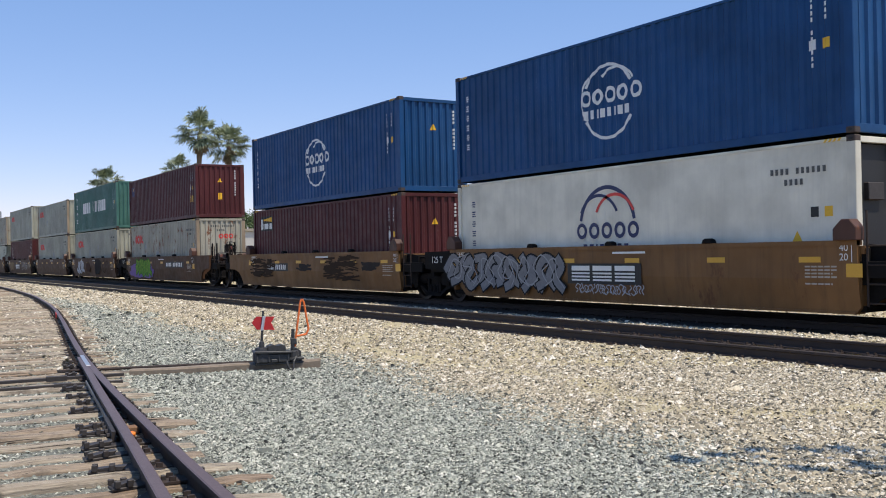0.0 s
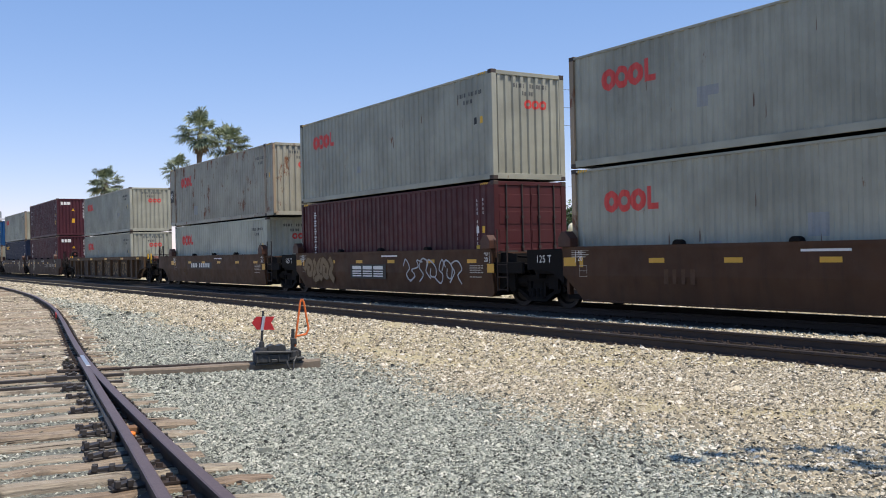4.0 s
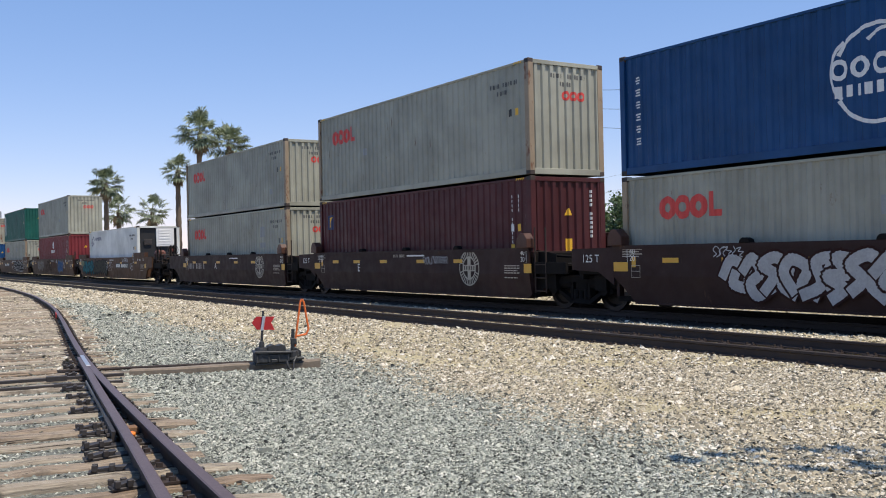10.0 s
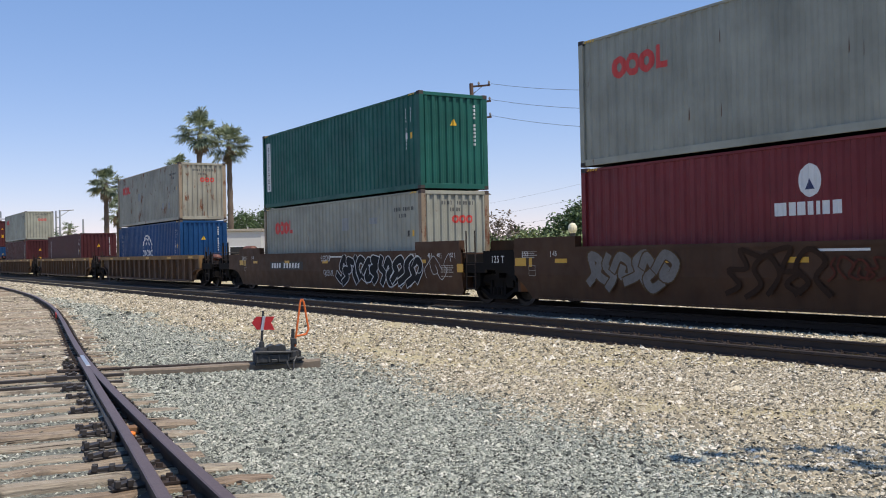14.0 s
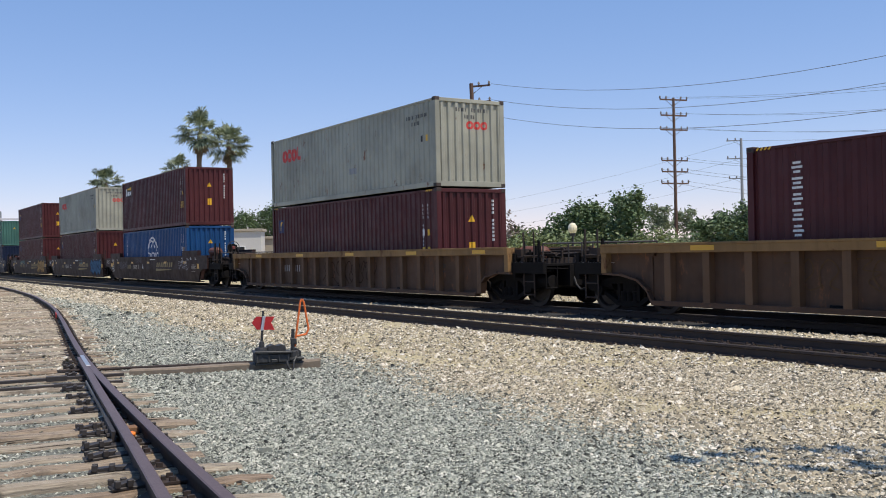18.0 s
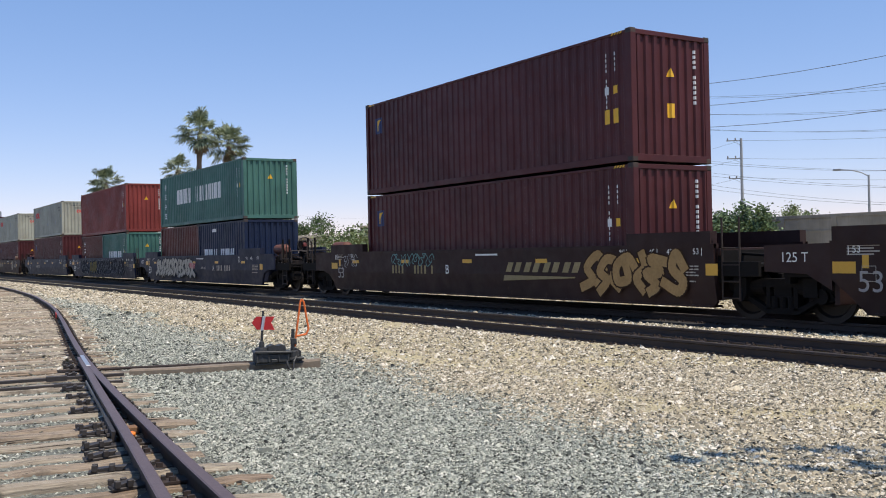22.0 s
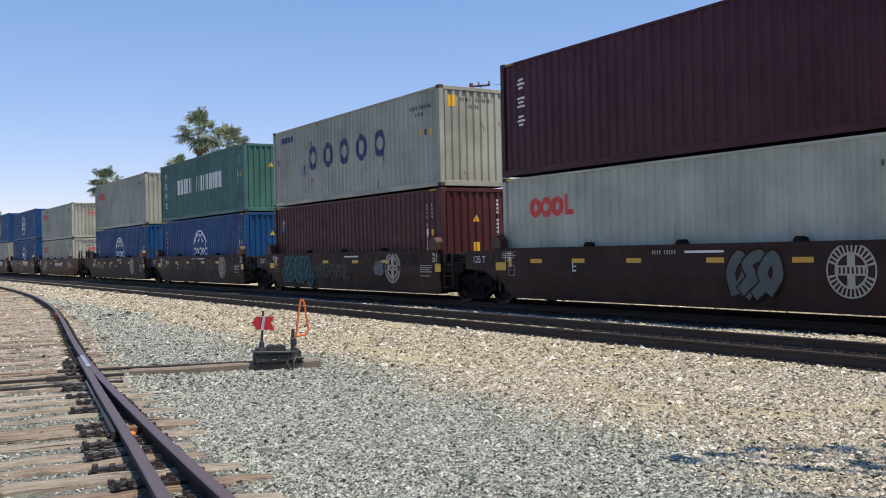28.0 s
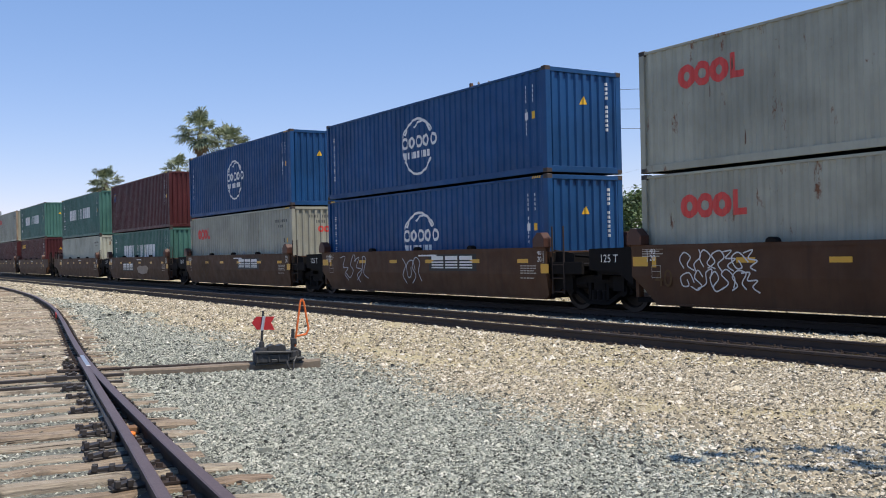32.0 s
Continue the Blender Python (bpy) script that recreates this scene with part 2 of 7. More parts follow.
def plate_build(bm):
    box(bm, -0.09, 0.09, -0.17, 0.17, 0.0, 0.018)
    for sx in (-0.06, 0.06):
        for sy in (-0.1, 0.1):
            box(bm, sx - 0.012, sx + 0.012, sy - 0.022, sy + 0.022, 0.016, 0.05)


PLATE = mesh_of("tie_plate", plate_build, RAILM)


def straight_track(name, yc, label, top, full_from, full_to):
    t = thing(name, (0, yc, 0), label, "railway track", kind="structure")
    for sy in (-0.7525, 0.7525):
        part("rail", rail_mesh([(x, 0) for x in (-420, -60, -20, 0, 20, 420)], top=top), t, (0, sy, 0))
    rng = random.Random(int(yc * 10))
    x = full_from
    while x < full_to:
        part("tie", rng.choice(TIE_MESHES), t, (x, rng.uniform(-0.05, 0.05), -0.180), rot=(0, 0, rng.uniform(-0.8, 0.8)))
        for sy in (-0.7525, 0.7525):
            part("tie_plate", PLATE, t, (x, sy, -0.180))
        x += 0.52 + rng.uniform(-0.02, 0.02)
    return t


straight_track("train_track", TRAIN_Y, "rusty rails of the main line under the freight train", RAILTOP, -34, -6)
straight_track("front_track", FRONT_Y, "empty rusty track with spiked wooden ties in pale ballast", DULLTOP, -45, -4)

# ---- siding with turnout ----
def siding_y(x):
    """The plan line of the siding's rail beside the switch stand."""
    xs = (-200, -105, -75, -57.78, -49.05, -40.52, -31.1, -25.34, -16.77, -12.78, -9.8, -7.09, -5.45, 0.0, 12.0)
    ys = (8.6, 8.5, 8.1, 7.6, 7.19, 6.60, 5.56, 4.71, 3.34, 2.75, 2.41, 2.085, 1.92, 1.42, 0.65)
    return float(np.interp(x, xs, ys))


def smooth_line(f, x0, x1, step=0.8):
    n = int((x1 - x0) / step)
    out = []
    for i in range(n + 1):
        x = x0 + (x1 - x0) * i / n
        out.append((x, sum(f(x + d) for d in (-2.4, -1.2, 0, 1.2, 2.4)) / 5))
    return out


SIDETOP = plain("siding_rail_head", (0.13, 0.092, 0.088), 0.5, 0.25, 0.3, 10)
siding = thing("siding_track", (0, 0, 0), "curving siding track with a turnout on old wooden ties", "railway track", kind="structure")
SIDE_PROFILE = [(o * 1.18, z * 1.06) for o, z in RAIL_PROFILE]
line_b = smooth_line(siding_y, -200, 12)
part("stock_rail", rail_mesh(line_b, top=SIDETOP, profile=SIDE_PROFILE), siding, label="rusty brown stock rail")


def branch_y(x):
    """The switch point leaves the stock rail slowly."""
    return siding_y(x) - float(np.interp(x, (-14.23, -12.30, -10.74, -8.70, -7.10, -6.05, 0.00, 12.00), (0.040, 0.082, 0.135, 0.200, 0.250, 0.290, 0.700, 2.500)))


part("point_rail", rail_mesh(smooth_line(branch_y, -14.6, 12), top=SIDETOP, profile=SIDE_PROFILE), siding, label="tapered switch point rail with a bright worn tip")
part("worn_tip", mesh_of("worn_tip", lambda bm: box(bm, -0.75, 0.75, -0.026, 0.03, 0.0, 0.006), plain("bright_steel", (0.62, 0.60, 0.60), 0.3, 0.8, 0.1), 0.003), siding, (-14.0, siding_y(-14.0) - 0.02, 0.001), "bright worn steel", (0, 0, -8.5))
part("far_rail", rail_mesh([(x, y - 1.51) for x, y in line_b], top=SIDETOP, profile=SIDE_PROFILE), siding)
rng = random.Random(5)
CHAIRM = plain("greasy_chair_iron", (0.040, 0.034, 0.032), 0.6, 0.1, 0.45, 9)


def chair_build(seed):
    """A slide chair with a rail brace, bolt heads and a stop block."""
    def build(bm):
        r = random.Random(seed)
        ln = r.uniform(0.20, 0.34)
        box(bm, -0.055, 0.06, -ln, 0.20, 0.0, 0.02)
        prism(bm, [(-ln * 0.95, 0.02), (-0.10, 0.02), (-0.07, 0.055), (-ln * 0.55, 0.048), (-ln * 0.9, 0.035)], "x", -0.045, 0.04)
        for q in (-ln * 0.86, -ln * 0.5):
            box(bm, 0.042, 0.07, q - 0.02, q + 0.02, 0.02, 0.07)
            box(bm, -0.068, -0.042, q - 0.03, q + 0.01, 0.02, 0.06)
    return build


CHAIRS = [mesh_of("slide_chair", chair_build(i), CHAIRM, 0.004) for i in range(5)]
CLIP = mesh_of("rail_clip", lambda bm: (box(bm, -0.05, 0.05, -0.02, 0.05, 0.0, 0.03), box(bm, -0.018, 0.018, 0.0, 0.035, 0.03, 0.065)), CHAIRM, 0.004)
x = -75.0
while x < 11.5:
    yb = siding_y(x)
    slope = (siding_y(x + 1) - siding_y(x - 1)) / 2
    long_tie = -15.5 < x
    ln = 3.3 if long_tie else 2.6
    key = ("side_tie", ln, rng.randrange(8))
    me = cached(key, "tie", tie_build(ln, key[2] + (20 if long_tie else 0)), TIEM)
    turn = math.degrees(math.atan(slope))
    part("tie", me, siding, (x, yb - 0.75 + rng.uniform(-0.10, 0.10) - (0.43 if long_tie else 0) + rng.uniform(-0.12, 0.1), -0.122 + rng.uniform(-0.024, 0.012)), rot=(rng.uniform(-0.5, 0.5), rng.uniform(-4, 4), turn + rng.uniform(-2.4, 2.4)))
    if -14.8 < x < -6.2 and rng.random() < 0.68:
        part("slide_chair", rng.choice(CHAIRS), siding, (x + rng.uniform(-0.05, 0.05), branch_y(x) - 0.02, -0.136), "greasy black slide chair", (rng.uniform(-3, 3), rng.uniform(-5, 5), turn + rng.uniform(-14, 14)))
    if -9.0 < x < -4.0:
        part("rail_clip", CLIP, siding, (x + rng.uniform(-0.05, 0.05), branch_y(x) + 0.10, -0.152), rot=(0, 0, turn + rng.uniform(-8, 8)))
    if x > -40:
        part("tie_plate", PLATE, siding, (x, yb, -0.138), rot=(0, 0, turn))
        if rng.random() < 0.6:
            part("rail_clip", CLIP, siding, (x + rng.uniform(-0.05, 0.05), yb + 0.10, -0.130), rot=(0, 0, turn + rng.uniform(-8, 8)))
    x += 0.52 + rng.uniform(-0.10, 0.10)


def along_point(x0, x1, off, z0, z1, thick):
    """A flat bar that follows the switch point at an offset."""
    def build(bm):
        n = 8
        for i in range(n):
            a, b = (x0 + (x1 - x0) * k / n for k in (i, i + 1))
            ya, yb2 = branch_y(a) + off, branch_y(b) + off
            vs = [bm.verts.new(c) for c in ((a, ya, z0), (b, yb2, z0), (b, yb2 + thick, z0), (a, ya + thick, z0), (a, ya, z1), (b, yb2, z1), (b, yb2 + thick, z1), (a, ya + thick, z1))]
            for f in ((3, 2, 1, 0), (4, 5, 6, 7), (0, 1, 5, 4), (2, 3, 7, 6)) + (((3, 0, 4, 7),) if i == 0 else ()) + (((1, 2, 6, 5),) if i == n - 1 else ()):
                bm.faces.new([vs[k] for k in f])
    return build


BARM = plain("worn_bar_steel", (0.20, 0.19, 0.18), 0.5, 0.3, 0.35, 8)
part("reinforcing_bar", mesh_of("reinforcing_bar", along_point(-12.2, -8.9, -0.060, -0.105, -0.060, 0.014), BARM), siding, label="worn steel bar along the switch point")
part("joint_bar", mesh_of("joint_bar", along_point(-9.15, -8.35, -0.085, -0.135, -0.045, 0.035), CHAIRM), siding, label="dark bolted joint bar")
for bx in (-9.05, -8.85, -8.65, -8.45):
    part("joint_bolt", cached("jbolt", "joint_bolt", lambda bm: rod(bm, (0, 0, 0), (0, -0.035, 0), 0.022, 6), CHAIRM), siding, (bx, branch_y(bx) - 0.085, -0.09))
part("switch_rod", mesh_of("switch_rod", lambda bm: (box(bm, -0.03, 0.03, -1.7, 0.4, -0.02, 0.02), box(bm, -0.05, 0.05, -0.55, -0.30, -0.03, 0.035), box(bm, -0.05, 0.05, -1.35, -1.15, -0.03, 0.035)), CHAIRM, 0.004), siding, (-12.95, siding_y(-12.95), -0.105), "flat iron rod between the switch points", (0, 0, -9))
part("switch_rod", mesh_of("switch_rod", lambda bm: (box(bm, -0.025, 0.025, -1.7, 0.3, -0.02, 0.02), box(bm, -0.05, 0.05, -0.5, -0.3, -0.03, 0.03)), CHAIRM, 0.004), siding, (-12.25, siding_y(-12.25), -0.112), "flat iron rod between the switch points", (0, 0, -9))

# ---- switch stand ----
STANDM = plain("stand_black_iron", (0.040, 0.041, 0.042), 0.55, 0.1, 0.55, 9, 0.4)
ORANGE = plain("orange_paint", (0.75, 0.16, 0.03), 0.5, 0, 0.15)
FLAGRED = plain("flag_red", (0.62, 0.03, 0.03), 0.55, 0, 0.12)
SILVER = plain("silver_band", (0.62, 0.62, 0.66), 0.4, 0.3, 0.1)


def switch_stand():
    ang = 77.4
    stand = thing("switch_stand", (-12.44, 5.20, -0.088), "black low switch stand with a red arrow flag and orange lever", "switch stand", rz=ang)
    def body(bm):
        prism(bm, [(-0.36, 0.03), (0.10, 0.03), (0.12, 0.13), (-0.37, 0.15)], "y", -0.115, 0.115)
        prism(bm, [(-0.39, 0.165), (0.13, 0.145), (0.12, 0.175), (-0.38, 0.195)], "y", -0.145, 0.145)
        prism(bm, [(-0.20, 0.18), (0.06, 0.17), (0.05, 0.25), (0.0, 0.27), (-0.07, 0.245), (-0.13, 0.275), (-0.19, 0.25)], "y", -0.085, 0.085)
        for sx in (-0.36, -0.20, -0.06, 0.07):
            prism(bm, [(-0.14, 0.035), (-0.125, 0.15), (-0.11, 0.15), (-0.11, 0.035)], "x", sx, sx + 0.022)
        box(bm, -0.16, -0.08, -0.15, -0.11, 0.03, 0.075)
        rod(bm, (0.10, -0.02, 0.10), (0.22, -0.02, 0.10), 0.075, 12)
    part("housing", mesh_of("housing", body, STANDM, 0.006), stand)
    def base(bm):
        box(bm, -0.38, 0.30, -0.10, 0.10, -0.005, 0.025)
        for sx in (-0.34, 0.02, 0.26):
            for sy in (-0.08, 0.08):
                rod(bm, (sx, sy, 0.02), (sx, sy, 0.065), 0.022, 6)
    part("base_plate", mesh_of("base_plate", base, STANDM, 0.005), stand)
    def gear(bm):
        rod(bm, (-0.27, 0, 0.04), (-0.27, 0, 0.17), 0.125, 16, 0.12)
        rod(bm, (-0.27, 0, 0.17), (-0.27, 0, 0.235), 0.10, 16, 0.085)
        rod(bm, (-0.27, 0, 0.235), (-0.265, 0, 0.32), 0.04, 10, 0.03)
        for k in range(6):
            a = k * math.pi / 3
            rod(bm, (-0.27 + 0.105 * math.cos(a), 0.105 * math.sin(a), 0.16), (-0.27 + 0.105 * math.cos(a), 0.105 * math.sin(a), 0.19), 0.014, 6)
    part("spindle_cap", mesh_of("spindle_cap", gear, STANDM, 0.004), stand)
    part("mast", mesh_of("mast", lambda bm: rod(bm, (-0.265, 0, 0.30), (-0.235, 0, 0.74), 0.019, 8, 0.015), STANDM), stand)
    yaw_face = -28
    def flag(bm):
        prism(bm, [(-0.17, 0.0), (-0.10, 0.085), (0.165, 0.085), (0.11, 0.0), (0.16, -0.10), (-0.09, -0.095)], "y", -0.004, 0.004)
    part("flag", mesh_of("flag", flag, FLAGRED), stand, (-0.235, 0, 0.575), "red sheet metal arrow flag", (0, 0, yaw_face))
    def band(bm):
        prism(bm, [(-0.035, -0.105), (0.0, -0.105), (0.035, 0.09), (0.0, 0.09)], "y", -0.026, 0.026)
    part("band", mesh_of("band", band, SILVER), stand, (-0.235, -0.004, 0.575), "grey reflective band", (0, 0, yaw_face))
    def lever(bm):
        loop = [(0.20, 0.22), (0.215, 0.37), (0.25, 0.61), (0.285, 0.84), (0.31, 0.88), (0.335, 0.84), (0.395, 0.46), (0.36, 0.385), (0.22, 0.365)]
        for a, b in zip(loop, loop[1:]):
            rod(bm, (a[0], 0, a[1]), (b[0], 0, b[1]), 0.0145, 8)
    part("lever", mesh_of("lever", lever, ORANGE), stand, (0, 0, 0), "orange painted lever loop")
    def latch(bm):
        rod(bm, (0.17, -0.05, 0.02), (0.17, -0.05, 0.17), 0.075, 12, 0.065)
        prism(bm, [(0.13, 0.02), (0.29, 0.02), (0.29, 0.15), (0.23, 0.20), (0.15, 0.20)], "y", 0.03, 0.10)
        box(bm, 0.10, 0.30, -0.13, 0.13, 0.05, 0.08)
        rod(bm, (0.165, 0, 0.15), (0.175, 0, 0.47), 0.026, 8)
        rod(bm, (0.175, 0.02, 0.30), (0.21, 0.02, 0.24), 0.03, 8)
        box(bm, 0.14, 0.22, -0.03, 0.03, 0.26, 0.34)
    part("latch", mesh_of("latch", latch, STANDM, 0.005), stand)
    def chain(bm):
        pts = [(0.05, -0.17, 0.05), (0.06, -0.215, -0.03), (0.09, -0.225, -0.10), (0.13, -0.22, -0.06), (0.14, -0.19, 0.03), (0.19, -0.14, 0.10)]
        for a, b in zip(pts, pts[1:]):
            rod(bm, a, b, 0.013, 6)
    part("lock_chain", mesh_of("lock_chain", chain, STANDM), stand)
    def headblock(bm):
        rng = random.Random(8)
        rows = []
        for i in range(12):
            x = -2.05 + 2.57 * i / 11
            w, h = 0.10 + rng.uniform(-0.012, 0.012), 0.075 + 0.04 * i / 11 + rng.uniform(-0.006, 0.006)
            rows.append([bm.verts.new(c) for c in ((x, -w, -0.05), (x, -w, h - 0.02), (x, -w + 0.02, h), (x, w - 0.02, h), (x, w, h - 0.02), (x, w, -0.05))])
        for a, b in zip(rows, rows[1:]):
            for i in range(5):
                bm.faces.new((a[i], b[i], b[i + 1], a[i + 1]))
        bm.faces.new(rows[0])
        bm.faces.new(rows[-1][::-1])
    beam = tagged(new("headblock_tie", mesh_of("headblock_tie", headblock, BEAMM)), "long weathered timber under the switch stand", "timber")
    beam.matrix_basis = pose(-12.475, 5.24, GROUND_Z, 0, 0, 67.5)
    def throw(bm):
        rod(bm, (-3.0, 0.20, 0.0), (-0.2, 0.20, 0.02), 0.02, 8)
    rodm = tagged(new("throw_rod", mesh_of("throw_rod", throw, RAILM)), "rusty steel rod from switch stand to points", "switch rod")
    rodm.matrix_basis = pose(-12.475, 5.24, -0.10, 0, 0, 67.5)


switch_stand()

# small things between and on the siding's rails
part("spacer_block", mesh_of("spacer_block", lambda bm: box(bm, -0.06, 0.07, -0.05, 0.06, -0.06, 0.05), plain("rusty_block", (0.20, 0.11, 0.06), 0.85, 0, 0.35, 12), 0.008), siding, (-8.62, 2.165, -0.11), "rusty spacer block")
scrap = tagged(new("plastic_scrap", mesh_of("plastic_scrap", lambda bm: prism(bm, [(-0.035, -0.02), (0.01, -0.035), (0.04, 0.0), (0.02, 0.03), (-0.02, 0.028)], "z", 0, 0.05), plain("orange_plastic", (0.95, 0.22, 0.03), 0.35, 0, 0.3, 20), 0.006)), "small orange plastic scrap between the rails", "scrap")
scrap.matrix_basis = pose(-8.45, 2.13, -0.13, 20, 15, 40)
REDSPRAY = plain("red_spray", (0.55, 0.06, 0.05), 0.7, 0, 0.3, 20)
for mx, my in ((-26.7, siding_y(-26.7) - 0.064), (-27.0, siding_y(-27.0) - 1.574)):
    mark = tagged(new("paint_mark", mesh_of("paint_mark", lambda bm: box(bm, -0.30, 0.30, -0.012, 0.012, -0.05, 0.075), REDSPRAY, 0.004)), "dab of red paint on a siding rail", "paint mark")
    mark.matrix_basis = pose(mx, my, -0.06, 0, 0, -9)

# ---- containers ----
LIFTED = {"emblem_inner": 0.005, "emblem_sail": 0.005, "emblem_line": 0.005, "emblem_arc": 0.003, "emblem_curve": 0.002, "emblem_ring": 0.005, "rust_scuff": 0.003, "code_line": 0.005, "label": 0.004}
PATCHM = plain("patch_grey", (0.27, 0.285, 0.285), 0.6, 0, 0.15)
SCUFFM = plain("rust_scuff", (0.13, 0.075, 0.05), 0.85, 0, 0.4, 9)
CL, CW = 12.192, 2.438
HC, ST = 2.896, 2.591
PITCH_S, DEPTH_S = 0.278, 0.029
PITCH_E, DEPTH_E = 0.252, 0.048


def wave(s, pitch, depth):
    """Depth of a corrugated sheet at a place along it: flats and slopes."""
    f = (s / pitch) % 1.0
    if f < 0.36:
        return 0.0
    if f < 0.5:
        return depth * (f - 0.36) / 0.14
    if f < 0.86:
        return depth
    return depth * (1.0 - f) / 0.14


def breaks(a, b, pitch):
    out = [a]
    k = math.floor(a / pitch)
    while k * pitch < b:
        for f in (0.0, 0.36, 0.5, 0.86):
            s = (k + f) * pitch
            if a + 0.004 < s < b - 0.004:
                out.append(s)
        k += 1
    return out + [b]


def corrugated(bm, a, b, z0, z1, pitch, depth, flip=1):
    """A sheet in the xz plane that faces -y, with real folds."""
    prev = None
    for s in breaks(a, b, pitch):
        y = wave(s, pitch, depth) * flip
        col = (bm.verts.new((s, y, z0)), bm.verts.new((s, y, z1)))
        if prev:
            bm.faces.new((prev[0], col[0], col[1], prev[1]))
        prev = col


def sheet_mesh(key, name, a, b, z0, z1, pitch, depth, mat):
    if key in MESHES:
        return MESHES[key]
    bm = bmesh.new()
    corrugated(bm, a, b, z0, z1, pitch, depth)
    me = bpy.data.meshes.new(name)
    bm.to_mesh(me)
    bm.free()
    me.materials.append(mat)
    MESHES[key] = me
    return me


def decal_mesh(key, draw, mat, pitch=PITCH_S, depth=DEPTH_S):
    """A painted mark that lies on the folds of a sheet. draw() makes flat faces in the xz plane."""
    if key in MESHES:
        return MESHES[key]
    bm = bmesh.new()
    draw(bm)
    bmesh.ops.remove_doubles(bm, verts=bm.verts[:], dist=0.001)
    if pitch:
        lo = min(v.co.x for v in bm.verts)
        hi = max(v.co.x for v in bm.verts)
        for s in breaks(lo, hi, pitch)[1:-1]:
            bmesh.ops.bisect_plane(bm, geom=bm.verts[:] + bm.edges[:] + bm.faces[:], plane_co=(s, 0, 0), plane_no=(1, 0, 0))
        for v in bm.verts:
            v.co.y = wave(v.co.x, pitch, depth) - 0.004
    else:
        for v in bm.verts:
            v.co.y = -0.004
    for f in bm.faces:
        if f.normal.y > 0:
            f.normal_flip()
    me = bpy.data.meshes.new("marking")
    bm.to_mesh(me)
    bm.free()
    me.materials.append(mat)
    MESHES[key] = me
    return me


def quad(bm, x0, x1, z0, z1, lean=0.0):
    bm.faces.new([bm.verts.new(c) for c in ((x0, 0, z0), (x1, 0, z0), (x1 + lean, 0, z1), (x0 + lean, 0, z1))])


def arc(bm, cx, cz, r0, r1, a0=0, a1=360, n=20, sx=1.0):
    """A band of a ring, angles in degrees."""
    for i in range(n):
        t0, t1 = (radians(a0 + (a1 - a0) * k / n) for k in (i, i + 1))
        bm.faces.new([bm.verts.new((cx + sx * r * math.cos(t), 0, cz + r * math.sin(t))) for r, t in ((r0, t0), (r1, t0), (r1, t1), (r0, t1))])


def stroke(bm, pts, w):
    """A painted line of even width through points."""
    for p, q in zip(pts, pts[1:]):
        d = Vector((q[0] - p[0], q[1] - p[1]))
        if d.length < 1e-6:
            continue
        d.normalize()
        n = Vector((-d.y, d.x)) * w / 2
        e = d * w * 0.35
        bm.faces.new([bm.verts.new((a, 0, b)) for a, b in ((p[0] - n.x - e.x, p[1] - n.y - e.y), (q[0] - n.x + e.x, q[1] - n.y + e.y), (q[0] + n.x + e.x, q[1] + n.y + e.y), (p[0] + n.x - e.x, p[1] + n.y - e.y))])


def bars(bm, x, z, widths, h, gap):
    for w in widths:
        quad(bm, x, x + w, z, z + h)
        x += w + gap


# marks as plain shapes; x and z run from the mark's own centre
def red_ring(bm, s=1.0):
    arc(bm, 0, 0, 0.10 * s, 0.245 * s, 0, 360, 16, 0.92)


def red_corner(bm, s=1.0):
    bm.faces.new([bm.verts.new((x * s, 0, z * s)) for x, z in ((-0.15, -0.22), (0.2, -0.22), (0.2, -0.09), (-0.01, -0.09), (-0.01, 0.27), (-0.15, 0.27))])


def globe_top(bm):
    arc(bm, 0, 0, 0.78, 0.85, 28, 152, 18)


def globe_bottom(bm):
    arc(bm, 0, 0, 0.78, 0.85, 208, 332, 18)


def globe_curve(bm, side=1):
    arc(bm, 0.25 * side, 0.1, 0.60, 0.66, 90 - 48 * side - 12, 90 - 48 * side + 90, 12)


def globe_ring(bm):
    arc(bm, 0, 0, 0.10, 0.185, 0, 360, 14, 0.95)


def globe_bars(bm):
    bars(bm, -0.80, -0.10, (0.13, 0.13, 0.05, 0.13, 0.13, 0.05, 0.13, 0.13), 0.2, 0.085)


def dome(bm):
    arc(bm, 0, 0.0, 0.84, 0.93, 10, 170, 20)


def dome_arc(bm):
    arc(bm, 0, 0.06, 0.62, 0.69, 25, 155, 14)


def word_block(kind):
    """One tall painted block: a single bar or a pair of bars."""
    def draw(bm):
        quad(bm, 0, 0.13, -0.36, 0.36)
        if kind != 1:
            quad(bm, 0.21, 0.34, -0.36, 0.36)
    return draw


def five_rings(bm):
    for i in range(5):
        arc(bm, -2.5 + 1.25 * i, 0, 0.23, 0.44, 0, 360, 16, 0.85)


def upright_marks(bm, n=6, size=0.17, step=0.26):
    """A column of small painted signs, each a stack of short bars."""
    for i in range(n):
        z = -i * step
        for k, f in enumerate((1.0, 0.8, 1.0) if i % 2 else (0.8, 1.0, 0.7)):
            quad(bm, -size * f / 2, size * f / 2, z + size * (0.16 - 0.34 * k), z + size * (0.34 - 0.34 * k))


def upright_code(bm, n=11, step=0.115):
    for i in range(n):
        if i in (4, 11):
            continue
        quad(bm, -0.028, 0.028, -i * step, -i * step + 0.075)


def level_code(bm, n=11, step=0.11, h=0.11):
    for i in range(n):
        if i in (4, 11):
            continue
        quad(bm, i * step, i * step + 0.06, 0, h)
    for i in range(4):
        quad(bm, 0.3 + i * step, 0.36 + i * step, -0.2, -0.2 + h)


